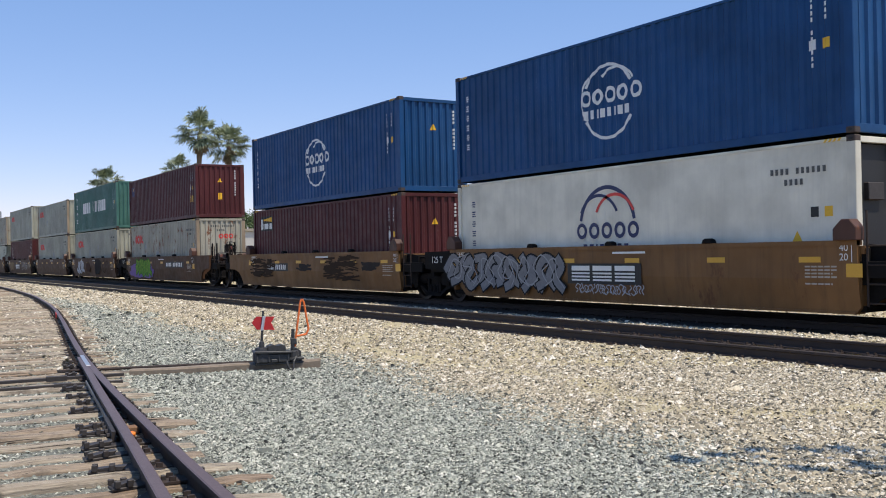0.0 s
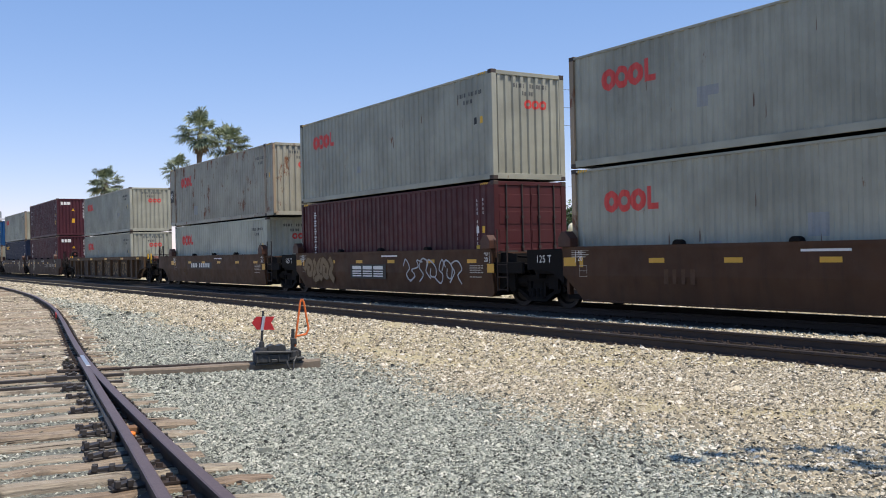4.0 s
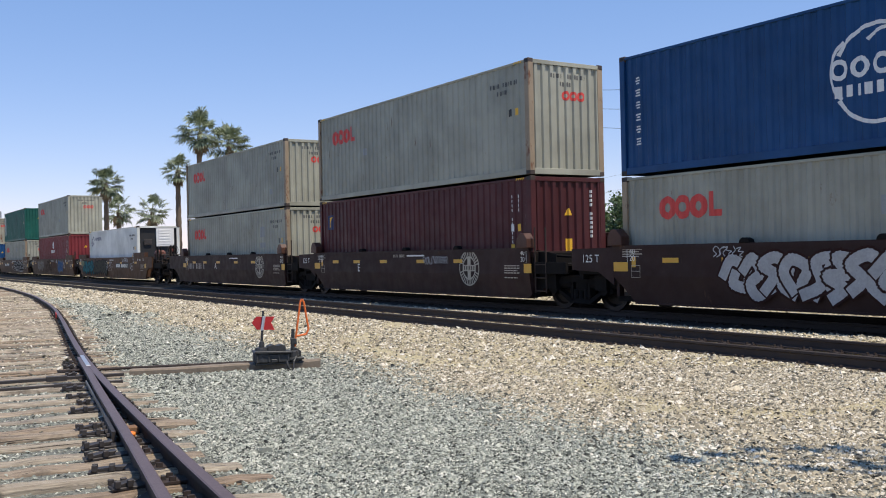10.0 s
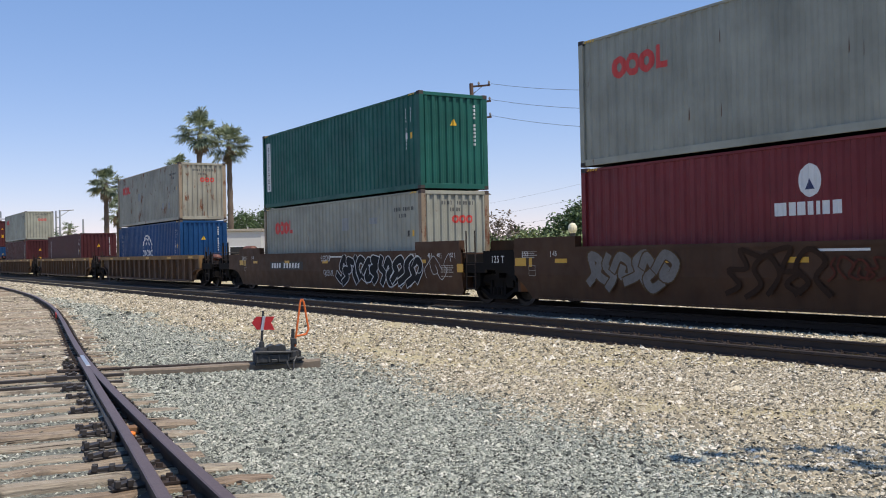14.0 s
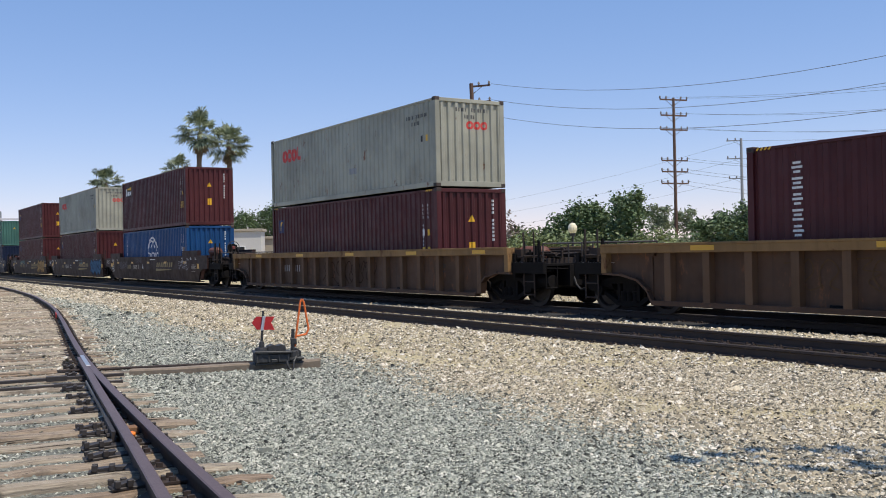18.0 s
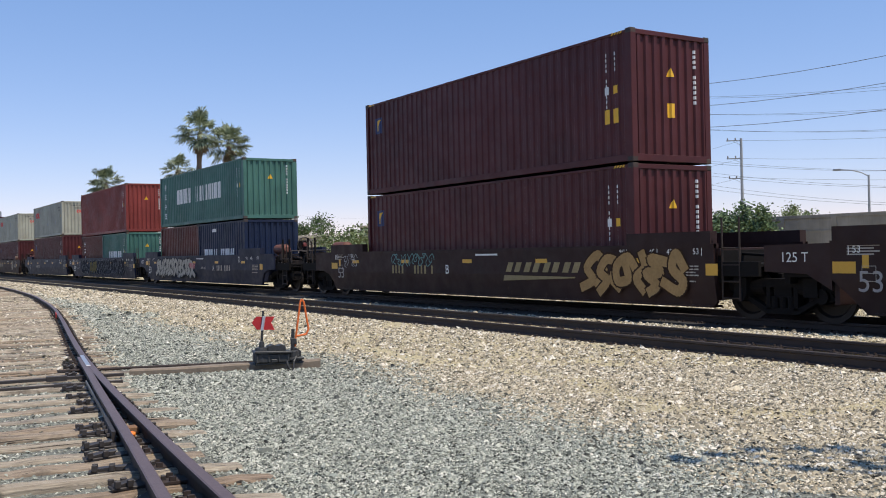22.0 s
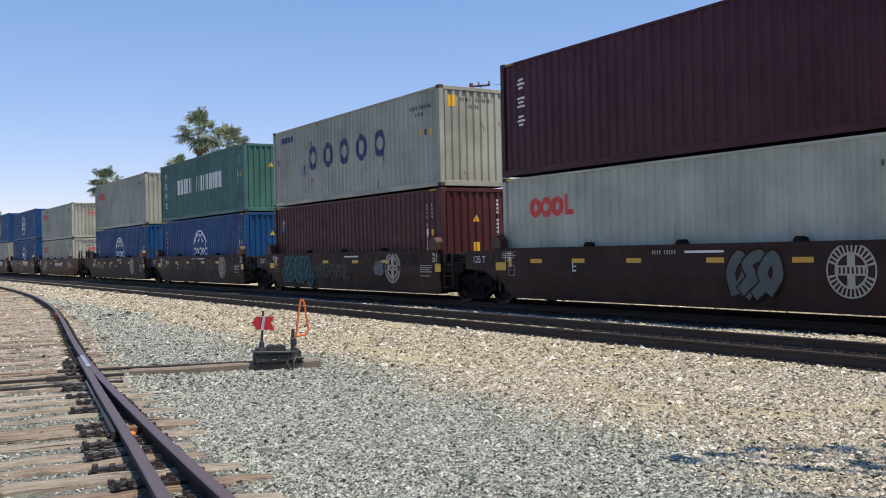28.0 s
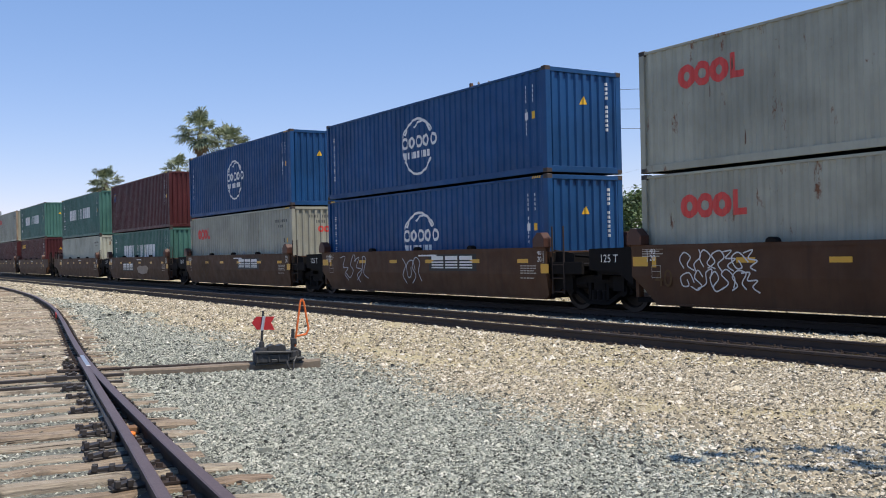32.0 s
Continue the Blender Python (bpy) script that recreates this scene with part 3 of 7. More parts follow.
def name_bars(bm):
    bars(bm, -0.75, -0.12, (0.26, 0.14, 0.15, 0.14, 0.07, 0.16, 0.20), 0.24, 0.045)


def warn(bm):
    bm.faces.new([bm.verts.new(c) for c in ((-0.11, 0, 0), (0.11, 0, 0), (0, 0, 0.20))])


def sticker(bm):
    quad(bm, -0.08, 0.08, -0.09, 0.09)


def roundel(bm):
    arc(bm, 0, 0, 0.0, 0.3, 0, 360, 20, 0.75)


def round_word(bm):
    for i in range(5):
        arc(bm, -0.72 + 0.36 * i, 0, 0.075, 0.165, 0, 360, 12, 0.95)


def lean_word(bm):
    for x in (-2.0, -1.36, -0.72, 0.18, 0.82, 1.46):
        for o in (0.0, 0.27):
            quad(bm, x + o, x + o + 0.19, -0.3, 0.3, 0.06)


def curl_emblem(bm):
    """A spiral with a few separate crescents beside it."""
    arc(bm, -0.20, -0.06, 0.17, 0.25, 60, 350, 18)
    arc(bm, -0.20, -0.06, 0.05, 0.11, 0, 290, 12)
    arc(bm, 0.12, 0.16, 0.10, 0.20, 20, 200, 12)
    arc(bm, 0.20, -0.04, 0.08, 0.13, 150, 330, 10)
    arc(bm, 0.44, 0.06, 0.06, 0.105, -20, 160, 10)
    arc(bm, 0.10, -0.22, 0.07, 0.115, 20, 170, 10)


def flag_square(bm):
    quad(bm, -0.19, 0.19, -0.25, 0.25)


def flag_inner(bm):
    bm.faces.new([bm.verts.new(c) for c in ((-0.1, 0, -0.16), (-0.03, 0, -0.16), (0.02, 0, 0.0), (0.14, 0, 0.18), (-0.1, 0, 0.16))])


def text_mesh(key, words, size, mat):
    if key in MESHES:
        return MESHES[key]
    cu = bpy.data.curves.new("text", "FONT")
    cu.body, cu.size = words, size
    cu.align_x, cu.align_y = "CENTER", "CENTER"
    ob = bpy.data.objects.new("text", cu)
    me = bpy.data.meshes.new_from_object(ob)
    me.name = "lettering"
    bpy.data.objects.remove(ob)
    me.materials.clear()
    me.materials.append(mat)
    MESHES[key] = me
    return me


def container(u, z, spec, mat_key, h, logo, front, length=CL, x_off=0.0, code_mat=None):
    """A freight container with its own frame, folded sheets, fittings and marks. u: its front's place at the start."""
    mat = cpaint(mat_key)
    w2, l2 = CW / 2, length / 2
    c = thing("shipping_container", (u - l2 + x_off, TRAIN_Y, z), spec, "container", "containers on the train")
    k = (mat_key, round(h, 2), length)
    smooth = front == "reefer"
    pd = 0.004 if smooth else DEPTH_S
    side = sheet_mesh(("side", smooth, *k), "side_panel", -l2 + 0.13, l2 - 0.13, 0.15, h - 0.07, PITCH_S, pd, mat)
    part("side_panel", side, c, (0, -w2 + 0.018, 0))
    part("side_panel", side, c, (0, w2 - 0.018, 0), rot=(0, 0, 180))
    roof = sheet_mesh(("roof", *k), "roof_panel", -l2 + 0.1, l2 - 0.1, -w2 + 0.05, w2 - 0.05, 0.21, 0.02, mat)
    part("roof_panel", roof, c, (0, 0, h - 0.03), rot=(-90, 0, 0))
    part("floor", cached(("floor", length), "floor", lambda bm: box(bm, -l2 + 0.12, l2 - 0.12, -w2 + 0.06, w2 - 0.06, 0.08, 0.15), GRIME), c)
    part("door_end", cached(("rear", *k), "door_end", lambda bm: (box(bm, -l2 + 0.02, -l2 + 0.07, -w2 + 0.16, -0.01, 0.16, h - 0.12), box(bm, -l2 + 0.02, -l2 + 0.07, 0.01, w2 - 0.16, 0.16, h - 0.12)), mat, 0.008), c)
    if front == "door":
        for sy in (-1, 1):
            door = part("door", cached(("door", *k), "door", lambda bm: (box(bm, -0.03, 0.02, -0.53, 0.53, 0.16, h - 0.13), [box(bm, 0.02, 0.032, -0.5, 0.5, zz, zz + 0.34) for zz in (0.25, 0.75, 1.25, 1.75, 2.2)]), mat, 0.006), c, (l2 - 0.05, sy * 0.54, 0))
            for oy in (-0.28, 0.24):
                part("lock_rod", cached(("rod", round(h, 2)), "lock_rod", lambda bm: (rod(bm, (0, 0, 0.1), (0, 0, h - 0.08), 0.02, 8), [box(bm, -0.03, 0.03, -0.04, 0.04, zz, zz + 0.07) for zz in (0.4, 1.1, 1.9)], box(bm, 0, 0.05, -0.02, 0.3, 1.0, 1.05)), STEEL), door, (0.055, oy, 0), "galvanised locking rod")
    elif front == "reefer":
        part("insulated_end", cached(("ins", *k), "insulated_end", lambda bm: box(bm, l2 - 0.45, l2 - 0.40, -w2 + 0.1, w2 - 0.1, 0.15, h - 0.1), BLACKM), c)
        unit = part("refrigeration_unit", cached(("unit", *k), "refrigeration_unit", lambda bm: (box(bm, l2 - 0.40, l2 - 0.12, -w2 + 0.15, w2 - 0.15, 0.9, h - 0.12), box(bm, l2 - 0.4, l2 - 0.2, -w2 + 0.15, w2 - 0.15, 0.2, 0.85)), BLACKM, 0.02), c, label="black refrigeration machinery")
        part("fan_cover", cached("fan_cover", "fan_cover", lambda bm: (box(bm, -0.06, 0.06, -0.02, 1.0, 0.0, 1.05), [box(bm, 0.06, 0.075, 0.1, 0.8, 0.1 + 0.16 * i, 0.18 + 0.16 * i) for i in range(6)]), WHITE, 0.012), unit, (l2 - 0.08, -0.1, h - 1.2), "white louvred access panels")
        part("control_box", cached("control_box", "control_box", lambda bm: box(bm, -0.05, 0.05, -0.22, 0.22, 0, 0.3), STEEL, 0.01), unit, (l2 - 0.08, -0.6, h - 1.1), "grey control box")
    else:
        end = sheet_mesh(("end", *k), "end_panel", -w2 + 0.12, w2 - 0.12, 0.16, h - 0.1, PITCH_E, DEPTH_E, mat)
        part("end_panel", end, c, (l2 - 0.02, 0, 0), rot=(0, 0, 90))
    rails = {"top_rail": (h - 0.085, h - 0.028), "bottom_rail": (0.014, 0.165)}
    for nm, (z0, z1) in rails.items():
        me = cached((nm, *k), nm, lambda bm: box(bm, -l2 + 0.1, l2 - 0.1, -0.03, 0.03, z0, z1), mat, 0.006)
        for sy in (-1, 1):
            part(nm, me, c, (0, sy * (w2 - 0.034), 0))
    for nm, z0, z1 in (("end_header", h - 0.125, h - 0.02), ("end_sill", 0.014, 0.165)):
        me = cached((nm, *k), nm, lambda bm: box(bm, -0.05, 0.05, -w2 + 0.1, w2 - 0.1, z0, z1), mat, 0.006)
        part(nm, me, c, (l2 - 0.055, 0, 0))
        part(nm, me, c, (-l2 + 0.055, 0, 0))
    post_mat = paint("post_rust", (0.29, 0.225, 0.155), 1.3, (0.15, 0.06, 0.03)) if mat_key == "old" or (mat_key == "grey" and int(-u) % 3) else mat
    post = cached(("post", post_mat.name, round(h, 2)), "corner_post", lambda bm: prism(bm, [(-0.085, -0.075), (0.075, -0.075), (0.085, -0.06), (0.085, 0.075), (0.03, 0.075), (0.03, -0.02), (-0.085, -0.02)], "z", 0.1, h - 0.1), post_mat)
    cast = cached("casting", "corner_casting", lambda bm: (box(bm, -0.089, 0.089, -0.081, 0.081, 0, 0.118)), CASTING, 0.012)
    hole = cached("casting_hole", "casting_hole", lambda bm: (prism(bm, [(0.045 * math.cos(a), 0.03 * math.sin(a)) for a in [i * math.pi / 5 for i in range(10)]], "y", -0.003, 0.0)), BLACKM)
    cx = min(l2, 6.096) - 0.089
    for sx in (-1, 1):
        for sy in (-1, 1):
            part("corner_post", post, c, (sx * (cx + 0.004), sy * (w2 - 0.077), 0), rot=(0, 0, 0 if sy < 0 and sx > 0 else 90 if sx > 0 else -90 if sy < 0 else 180))
            for zz in (0.0, h - 0.118):
                cc = part("corner_casting", cast, c, (sx * cx, sy * (w2 - 0.079), zz))
                if sx > 0 or sy < 0:
                    if sy < 0:
                        part("opening", hole, cc, (0, -0.082, 0.06))
    if length > 12.5:
        for sx in (-1, 1):
            for sy in (-1, 1):
                part("end_post", cached(("endpost", *k), "end_post", lambda bm: box(bm, -0.05, 0.05, -0.045, 0.045, 0.1, h - 0.06), post_mat), c, (sx * (l2 - 0.06), sy * (w2 - 0.055), 0))
        part("length_plate", cached("lenplate", "length_plate", lambda bm: box(bm, -0.24, 0.24, -0.004, 0.0, -0.30, 0.30), BLACKM), c, (-l2 + 0.36, -w2 - 0.002, h * 0.52), "black plate")
        part("lettering", text_mesh("t45", "45", 0.42, WHITE), c, (-l2 + 0.36, -w2 - 0.009, h * 0.52), "white 45 lettering", (90, 0, 0))["kind"] = "stuff"
    if h > 2.8:
        for sx in (-1, 1):
            part("height_mark", cached(("hmark", sx), "height_mark", lambda bm: [quad(bm, xx, xx + 0.05, -0.028, 0.028, 0.04) for xx in (-0.2, -0.11, -0.02, 0.07)], HAZARD), c, (sx * (l2 - 0.42), -w2 + 0.002, h - 0.057), "yellow slanted height marks")["kind"] = "stuff"
    # marks on the side and on the front end
    light = mat_key in ("grey", "white", "ivory", "cream", "old", "pale")
    cm = FAINT if light else WHITE
    ys = -w2 + 0.018
    sp = (0, 0, 0) if smooth else PITCH_S
    def side_mark(name, key, draw, m, x, zc, label="", exact=False):
        if exact and not smooth:
            # keep the true place: draw about its own offset within one fold
            xx = math.floor(x / PITCH_S) * PITCH_S
            off = round((x - xx) / 0.03) * 0.03
            def shifted(bm):
                draw(bm)
                for v in bm.verts:
                    v.co.x += off
            return part(name, decal_mesh((key, m.name, round(off, 2)), shifted, m, PITCH_S), c, (xx, ys - LIFTED.get(name, 0.0), zc), label)
        xx = x if smooth else round(x / PITCH_S) * PITCH_S
        yy = ys - LIFTED.get(name, 0.0)
        return part(name, decal_mesh((key, m.name, smooth), draw, m, 0 if smooth else PITCH_S), c, (xx, yy, zc), label)
    def end_mark(name, key, draw, m, y, zc, label=""):
        yy = round(y / PITCH_E) * PITCH_E
        return part(name, decal_mesh((key, m.name, "end"), draw, m, PITCH_E, DEPTH_E), c, (l2 - 0.02, yy, zc), label, (0, 0, 90))
    def stuff_marks():
        for o in c.children:
            if o.name.split(".")[0] in ("code_line", "character_column", "emblem_row", "emblem_line", "emblem_small", "emblem"):
                o["kind"] = "stuff"
    upright = not light
    rp = random.Random(int(-u * 7) + int(z * 10))
    if mat_key in ("grey", "old", "cream") and length > 8:
        for _ in range(rp.choice((1, 2, 2, 3))):
            pw, ph = rp.choice(((0.278, 0.22), (0.278, 0.32), (0.556, 0.2), (0.417, 0.42)))
            side_mark("repair_patch", ("patch", pw, ph), lambda bm: quad(bm, 0.02, pw + 0.02, 0, ph), PATCHM, rp.uniform(-l2 + 2.5, l2 - 1.5), rp.uniform(0.35, h - 0.9), "square of fresher grey paint")
        for _ in range(rp.choice((4, 6, 8))):
            pw = rp.choice((0.012, 0.02, 0.032))
            side_mark("rust_scuff", ("scuff", pw), lambda bm: bm.faces.new([bm.verts.new(q) for q in ((0, 0, 0), (pw, 0, 0.03), (pw * 1.2, 0, 0.12), (pw * 0.8, 0, 0.30), (0.004, 0, 0.2))]), SCUFFM, rp.uniform(-l2 + 0.8, l2 - 0.8), rp.uniform(0.3, h - 0.7))
    if mat_key in ("maroon", "plum") and length > 8 and rp.random() < 0.45:
        for k_ in (0, 1):
            side_mark("label", "biglabel", lambda bm: quad(bm, -0.09, 0.10, -0.16, 0.16), HAZARD, l2 - 0.83 + 0.28 * k_, h * 0.36, "yellow rectangular label")
        if front == "plain":
            end_mark("label", "biglabel", lambda bm: quad(bm, -0.09, 0.10, -0.16, 0.16), HAZARD, 0.05, h * 0.40, "yellow rectangular label")
    if length > 8 or logo == "short":
        if upright:
            side_mark("code_line", "upcode", upright_code, cm, l2 - 0.85, h * 0.82)
            side_mark("code_line", "upcode4", lambda bm: upright_code(bm, 4), cm, l2 - 0.55, h * 0.82)
        else:
            side_mark("code_line", "lvcode", level_code, cm, l2 - 1.75, h * 0.80)
        side_mark("sticker", "sticker", sticker, HAZARD, l2 - 0.55, h * 0.56)
        side_mark("sticker", "sticker", sticker, WHITE if upright else BLACKM, l2 - 0.83, h * 0.56)
    if front == "plain" and (length > 8 or logo == "short"):
        if upright:
            end_mark("code_line", "upcode", upright_code, cm, w2 - 0.38, h * 0.86)
            end_mark("warning_label", "warn", warn, HAZARD, 0.05, h * 0.66)
        else:
            end_mark("code_line", "lvcode", level_code, cm, -0.55, h * 0.85)
    if logo == "rings":
        ex = -l2 + (2.55 if length > 12.5 else 1.78)
        for k_, dx in enumerate((-0.46, -0.03, 0.39)):
            side_mark("emblem_ring", "rring", red_ring, REDM, ex + dx, h * 0.72, "red ring of an emblem", exact=True)
        side_mark("emblem_corner", "rcorner", red_corner, REDM, ex + 0.80, h * 0.72, exact=True)
        if front == "plain":
            for dx in (-0.25, 0.0, 0.25):
                end_mark("emblem_ring", "rring_s", lambda bm: red_ring(bm, 0.5), REDM, 0.3 + dx, h * 0.70, "small red ring of an emblem")
    elif logo == "globe":
        gx_, gz_ = 0.08, h * 0.485
        for nm, kk, fn in (("emblem_arc", 0, globe_top), ("emblem_arc", 1, globe_bottom), ("emblem_curve", 2, lambda bm: globe_curve(bm, 1)), ("emblem_curve", 3, lambda bm: globe_curve(bm, -1))):
            side_mark(nm, ("gl", kk), fn, WHITE, gx_, gz_, "white line of a globe emblem")
        for k_ in range(5):
            side_mark("emblem_ring", ("glring", k_), globe_ring, WHITE, gx_ - 0.80 + 0.40 * k_, gz_ + 0.14, exact=True)
        side_mark("emblem_row", "glbars", globe_bars, WHITE, gx_, gz_ - 0.24)["kind"] = "stuff"
        side_mark("character_column", "upmarks", upright_marks, WHITE, -l2 + 0.55, h * 0.78)["kind"] = "stuff"
    elif logo in ("half", "half_red"):
        hm = WHITE if logo == "half" else NAVYM
        gx_, gz_ = (0.1, h * 0.48) if logo == "half" else (-0.1, h * 0.53)
        side_mark("emblem_dome", "dome", dome, hm, gx_, gz_, "dome line of an emblem")
        for k_, (dx, mm) in enumerate(((-0.26, hm), (0.26, hm if logo == "half" else REDM))):
            side_mark("emblem_arc", ("domearc", k_), dome_arc, mm, gx_ + dx, gz_, exact=True)
        for k_ in range(5):
            side_mark("emblem_ring", ("glring", k_), globe_ring, hm, gx_ - 0.84 + 0.42 * k_, gz_ - 0.08, exact=True)
        side_mark("emblem_row", "glbars", globe_bars, hm, gx_, gz_ - 0.48)["kind"] = "stuff"
        side_mark("character_column", "upmarks", upright_marks, hm, -l2 + 0.75, h * 0.80)["kind"] = "stuff"
        if logo == "half_red":
            side_mark("warning_label", "warn", warn, HAZARD, l2 - 1.2, h * 0.38)
    elif logo == "word":
        x_ = 0.1 - 3.35
        for k_ in (3, 2, 1, 0, 0, None, 3, 2, 1, 0, 0, 1, 0, 3):
            if k_ is not None:
                side_mark("emblem_block", ("wb", k_), word_block(k_), WHITE, x_, h * 0.55, "tall white block", exact=True)
            x_ += 0.5 if k_ is None else 0.29 if k_ == 1 else 0.525
        side_mark("character_column", "upmarks4", lambda bm: upright_marks(bm, 4, 0.3, 0.5), WHITE, -l2 + 0.85, h * 0.8)
    elif logo == "big_rings":
        side_mark("emblem", "five", five_rings, NAVYM, -0.12, h * 0.55, "row of dark blue rings")
        side_mark("emblem_small", "namebar", lambda bm: bars(bm, -0.6, -0.1, (0.25, 0.2, 0.2, 0.2), 0.22, 0.06), NAVYM, -l2 + 1.4, h * 0.85)
        side_mark("warning_label", "warn", warn, HAZARD, l2 - 1.0, h * 0.55)
        end_mark("label", "bigst", lambda bm: quad(bm, -0.12, 0.12, -0.17, 0.17), HAZARD, -0.75, h * 0.85)
    elif logo == "tex":
        side_mark("emblem", "tex", lambda bm: upright_marks(bm, 3, 0.3, 0.46), WHITE, -l2 + 0.85, h * 0.8, "white upright blocks")
        if front == "plain":
            end_mark("emblem", "texe", lambda bm: bars(bm, -0.4, -0.1, (0.18, 0.2, 0.22), 0.24, 0.05), WHITE, -0.6, h * 0.86)
    elif logo == "names":
        side_mark("emblem", "names", name_bars, WHITE, 0.12, h * 0.585, "white bars under an oval")
        side_mark("emblem_oval", "oval", roundel, WHITE, 0.1, h * 0.755)
        side_mark("emblem_sail", "sail", warn, NAVYM, 0.1, h * 0.70)
    elif logo == "tall":
        side_mark("emblem", "tallst", lambda bm: upright_marks(bm, 6, 0.24, 0.285), WHITE, -l2 + 1.15, h * 0.85, "white upright blocks")
    elif logo == "strip":
        side_mark("emblem", "stripw", lambda bm: quad(bm, -0.17, 0.17, -0.95, 0.95), WHITE, -l2 + 0.6, h * 0.55, "white upright strip")
        side_mark("emblem_line", "stripb", lambda bm: upright_marks(bm, 7, 0.2, 0.25), BLACKM, -l2 + 0.6, h * 0.55 + 0.72)
    elif logo == "round_word":
        side_mark("emblem", "rword", lambda bm: round_word(bm), HAZARD, -l2 + 1.66, h * 0.79, "yellow ring row")
    elif logo == "square":
        side_mark("emblem", "fsq", flag_square, NAVYM, -l2 + 0.95, h * 0.74, "small navy square plate")
        side_mark("emblem_inner", "fin", flag_inner, HAZARD, -l2 + 0.95, h * 0.74)
    elif logo == "box":
        side_mark("emblem", "bx0", lambda bm: quad(bm, -0.62, 0.62, -0.29, 0.29), BLACKM, -l2 + 1.25, h * 0.80, "black plate with white blocks under a yellow wedge")
        side_mark("emblem_line", "bx1", lambda bm: (bars(bm, -0.56, -0.24, (0.13,), 0.42, 0.02), bars(bm, -0.38, -0.22, (0.15, 0.13, 0.14, 0.13, 0.15), 0.22, 0.045)), WHITE, -l2 + 1.25, h * 0.80)["kind"] = "stuff"
        side_mark("emblem_inner", "bx2", lambda bm: bm.faces.new([bm.verts.new(p) for p in ((-0.36, 0, 0.12), (0.57, 0, 0.06), (0.57, 0, 0.25), (-0.36, 0, 0.16))]), HAZARD, -l2 + 1.25, h * 0.80)
    elif logo == "horse":
        side_mark("emblem", "curl", curl_emblem, NAVYM, -l2 + 1.05, h * 0.755, "dark blue curled emblem")
        side_mark("emblem_row", "horseb", lambda bm: bars(bm, 0, 0, (0.24, 0.19, 0.22, 0.21, 0.22, 0.18), 0.2, 0.07), NAVYM, -l2 + 1.75, h * 0.775)["kind"] = "stuff"
        side_mark("warning_label", "warn", warn, HAZARD, l2 - 1.2, h * 0.38)
    elif logo == "lean":
        side_mark("emblem", "lean", lean_word, WHITE, -0.3, h * 0.42, "white slanted blocks")
        side_mark("emblem_bar", "leanb", lambda bm: quad(bm, -0.3, 0.2, -0.05, 0.1, 0.1), WHITE, -0.9, h * 0.85)
    elif logo == "short":
        side_mark("emblem", "shortw", lambda bm: bars(bm, -1.6, -0.3, (0.25, 0.25, 0.1, 0.25, 0.25, 0.25, 0.25, 0.1, 0.25), 0.5, 0.12), WHITE, 0.2, h * 0.5)
    stuff_marks()
    return c

# ---- well cars ----
TANKM = paint("tank_brown", (0.14, 0.055, 0.038), 0.6, (0.10, 0.05, 0.03), 0.6, 0.5)
SOOTBROWN = plain("sooty_brown_steel", (0.032, 0.020, 0.015), 0.8, 0, 0.5, 6)
HUBM = plain("hub_red", (0.16, 0.035, 0.03), 0.6, 0, 0.2)
WORNB = plain("worn_bright", (0.45, 0.44, 0.43), 0.35, 0.5, 0.2)
FADED = plain("faded_marking", (0.40, 0.36, 0.31), 0.7, 0, 0.3, 7)
CHORDY = paint("chord_ochre", (0.23, 0.135, 0.055), 1.1, (0.12, 0.055, 0.025), 0.7, 0.7)
RIBBROWN = paint("rib_brown", (0.115, 0.065, 0.036), 1.1, (0.12, 0.055, 0.025), 0.7, 0.7)
CHORDD = paint("chord_umber", (0.075, 0.043, 0.022), 1.1, (0.08, 0.04, 0.02), 0.7, 0.7)
WHEELM = plain("wheel_steel", (0.016, 0.012, 0.011), 0.55, 0.3, 0.4, 6)


def wheel_build(bm):
    n = 28
    prof = [(0.10, -0.10), (0.10, 0.06), (0.20, 0.03), (0.38, 0.0), (0.40, 0.055), (0.475, 0.06), (0.50, -0.055), (0.50, -0.08), (0.40, -0.08), (0.36, -0.03), (0.2, -0.05)]
    rings = [[bm.verts.new((r * math.cos(2 * math.pi * i / n), y, r * math.sin(2 * math.pi * i / n))) for r, y in prof] for i in range(n)]
    for i in range(n):
        a, b = rings[i], rings[(i + 1) % n]
        for j in range(len(prof)):
            k = (j + 1) % len(prof)
            bm.faces.new((a[j], a[k], b[k], b[j]))


def frame_build(bm):
    # cast side frame with its two openings and the spring nest
    prism(bm, [(-1.15, 0.42), (-0.95, 0.64), (-0.45, 0.78), (0.45, 0.78), (0.95, 0.64), (1.15, 0.42), (1.05, 0.36), (0.85, 0.48), (0.42, 0.62), (-0.42, 0.62), (-0.85, 0.48), (-1.05, 0.36)], "y", -0.09, 0.09)
    prism(bm, [(-0.86, 0.5), (-0.34, 0.24), (0.34, 0.24), (0.86, 0.5), (0.80, 0.38), (0.36, 0.13), (-0.36, 0.13), (-0.80, 0.38)], "y", -0.08, 0.08)
    for sx in (-0.34, 0.26):
        box(bm, sx, sx + 0.09, -0.08, 0.08, 0.2, 0.66)
    for sx in (-0.18, 0.0, 0.18):
        rod(bm, (sx, -0.02, 0.23), (sx, -0.02, 0.45), 0.075, 10)
    for sx in (-0.89, 0.89):
        rod(bm, (sx, -0.16, 0.47), (sx, 0.1, 0.47), 0.14, 12)


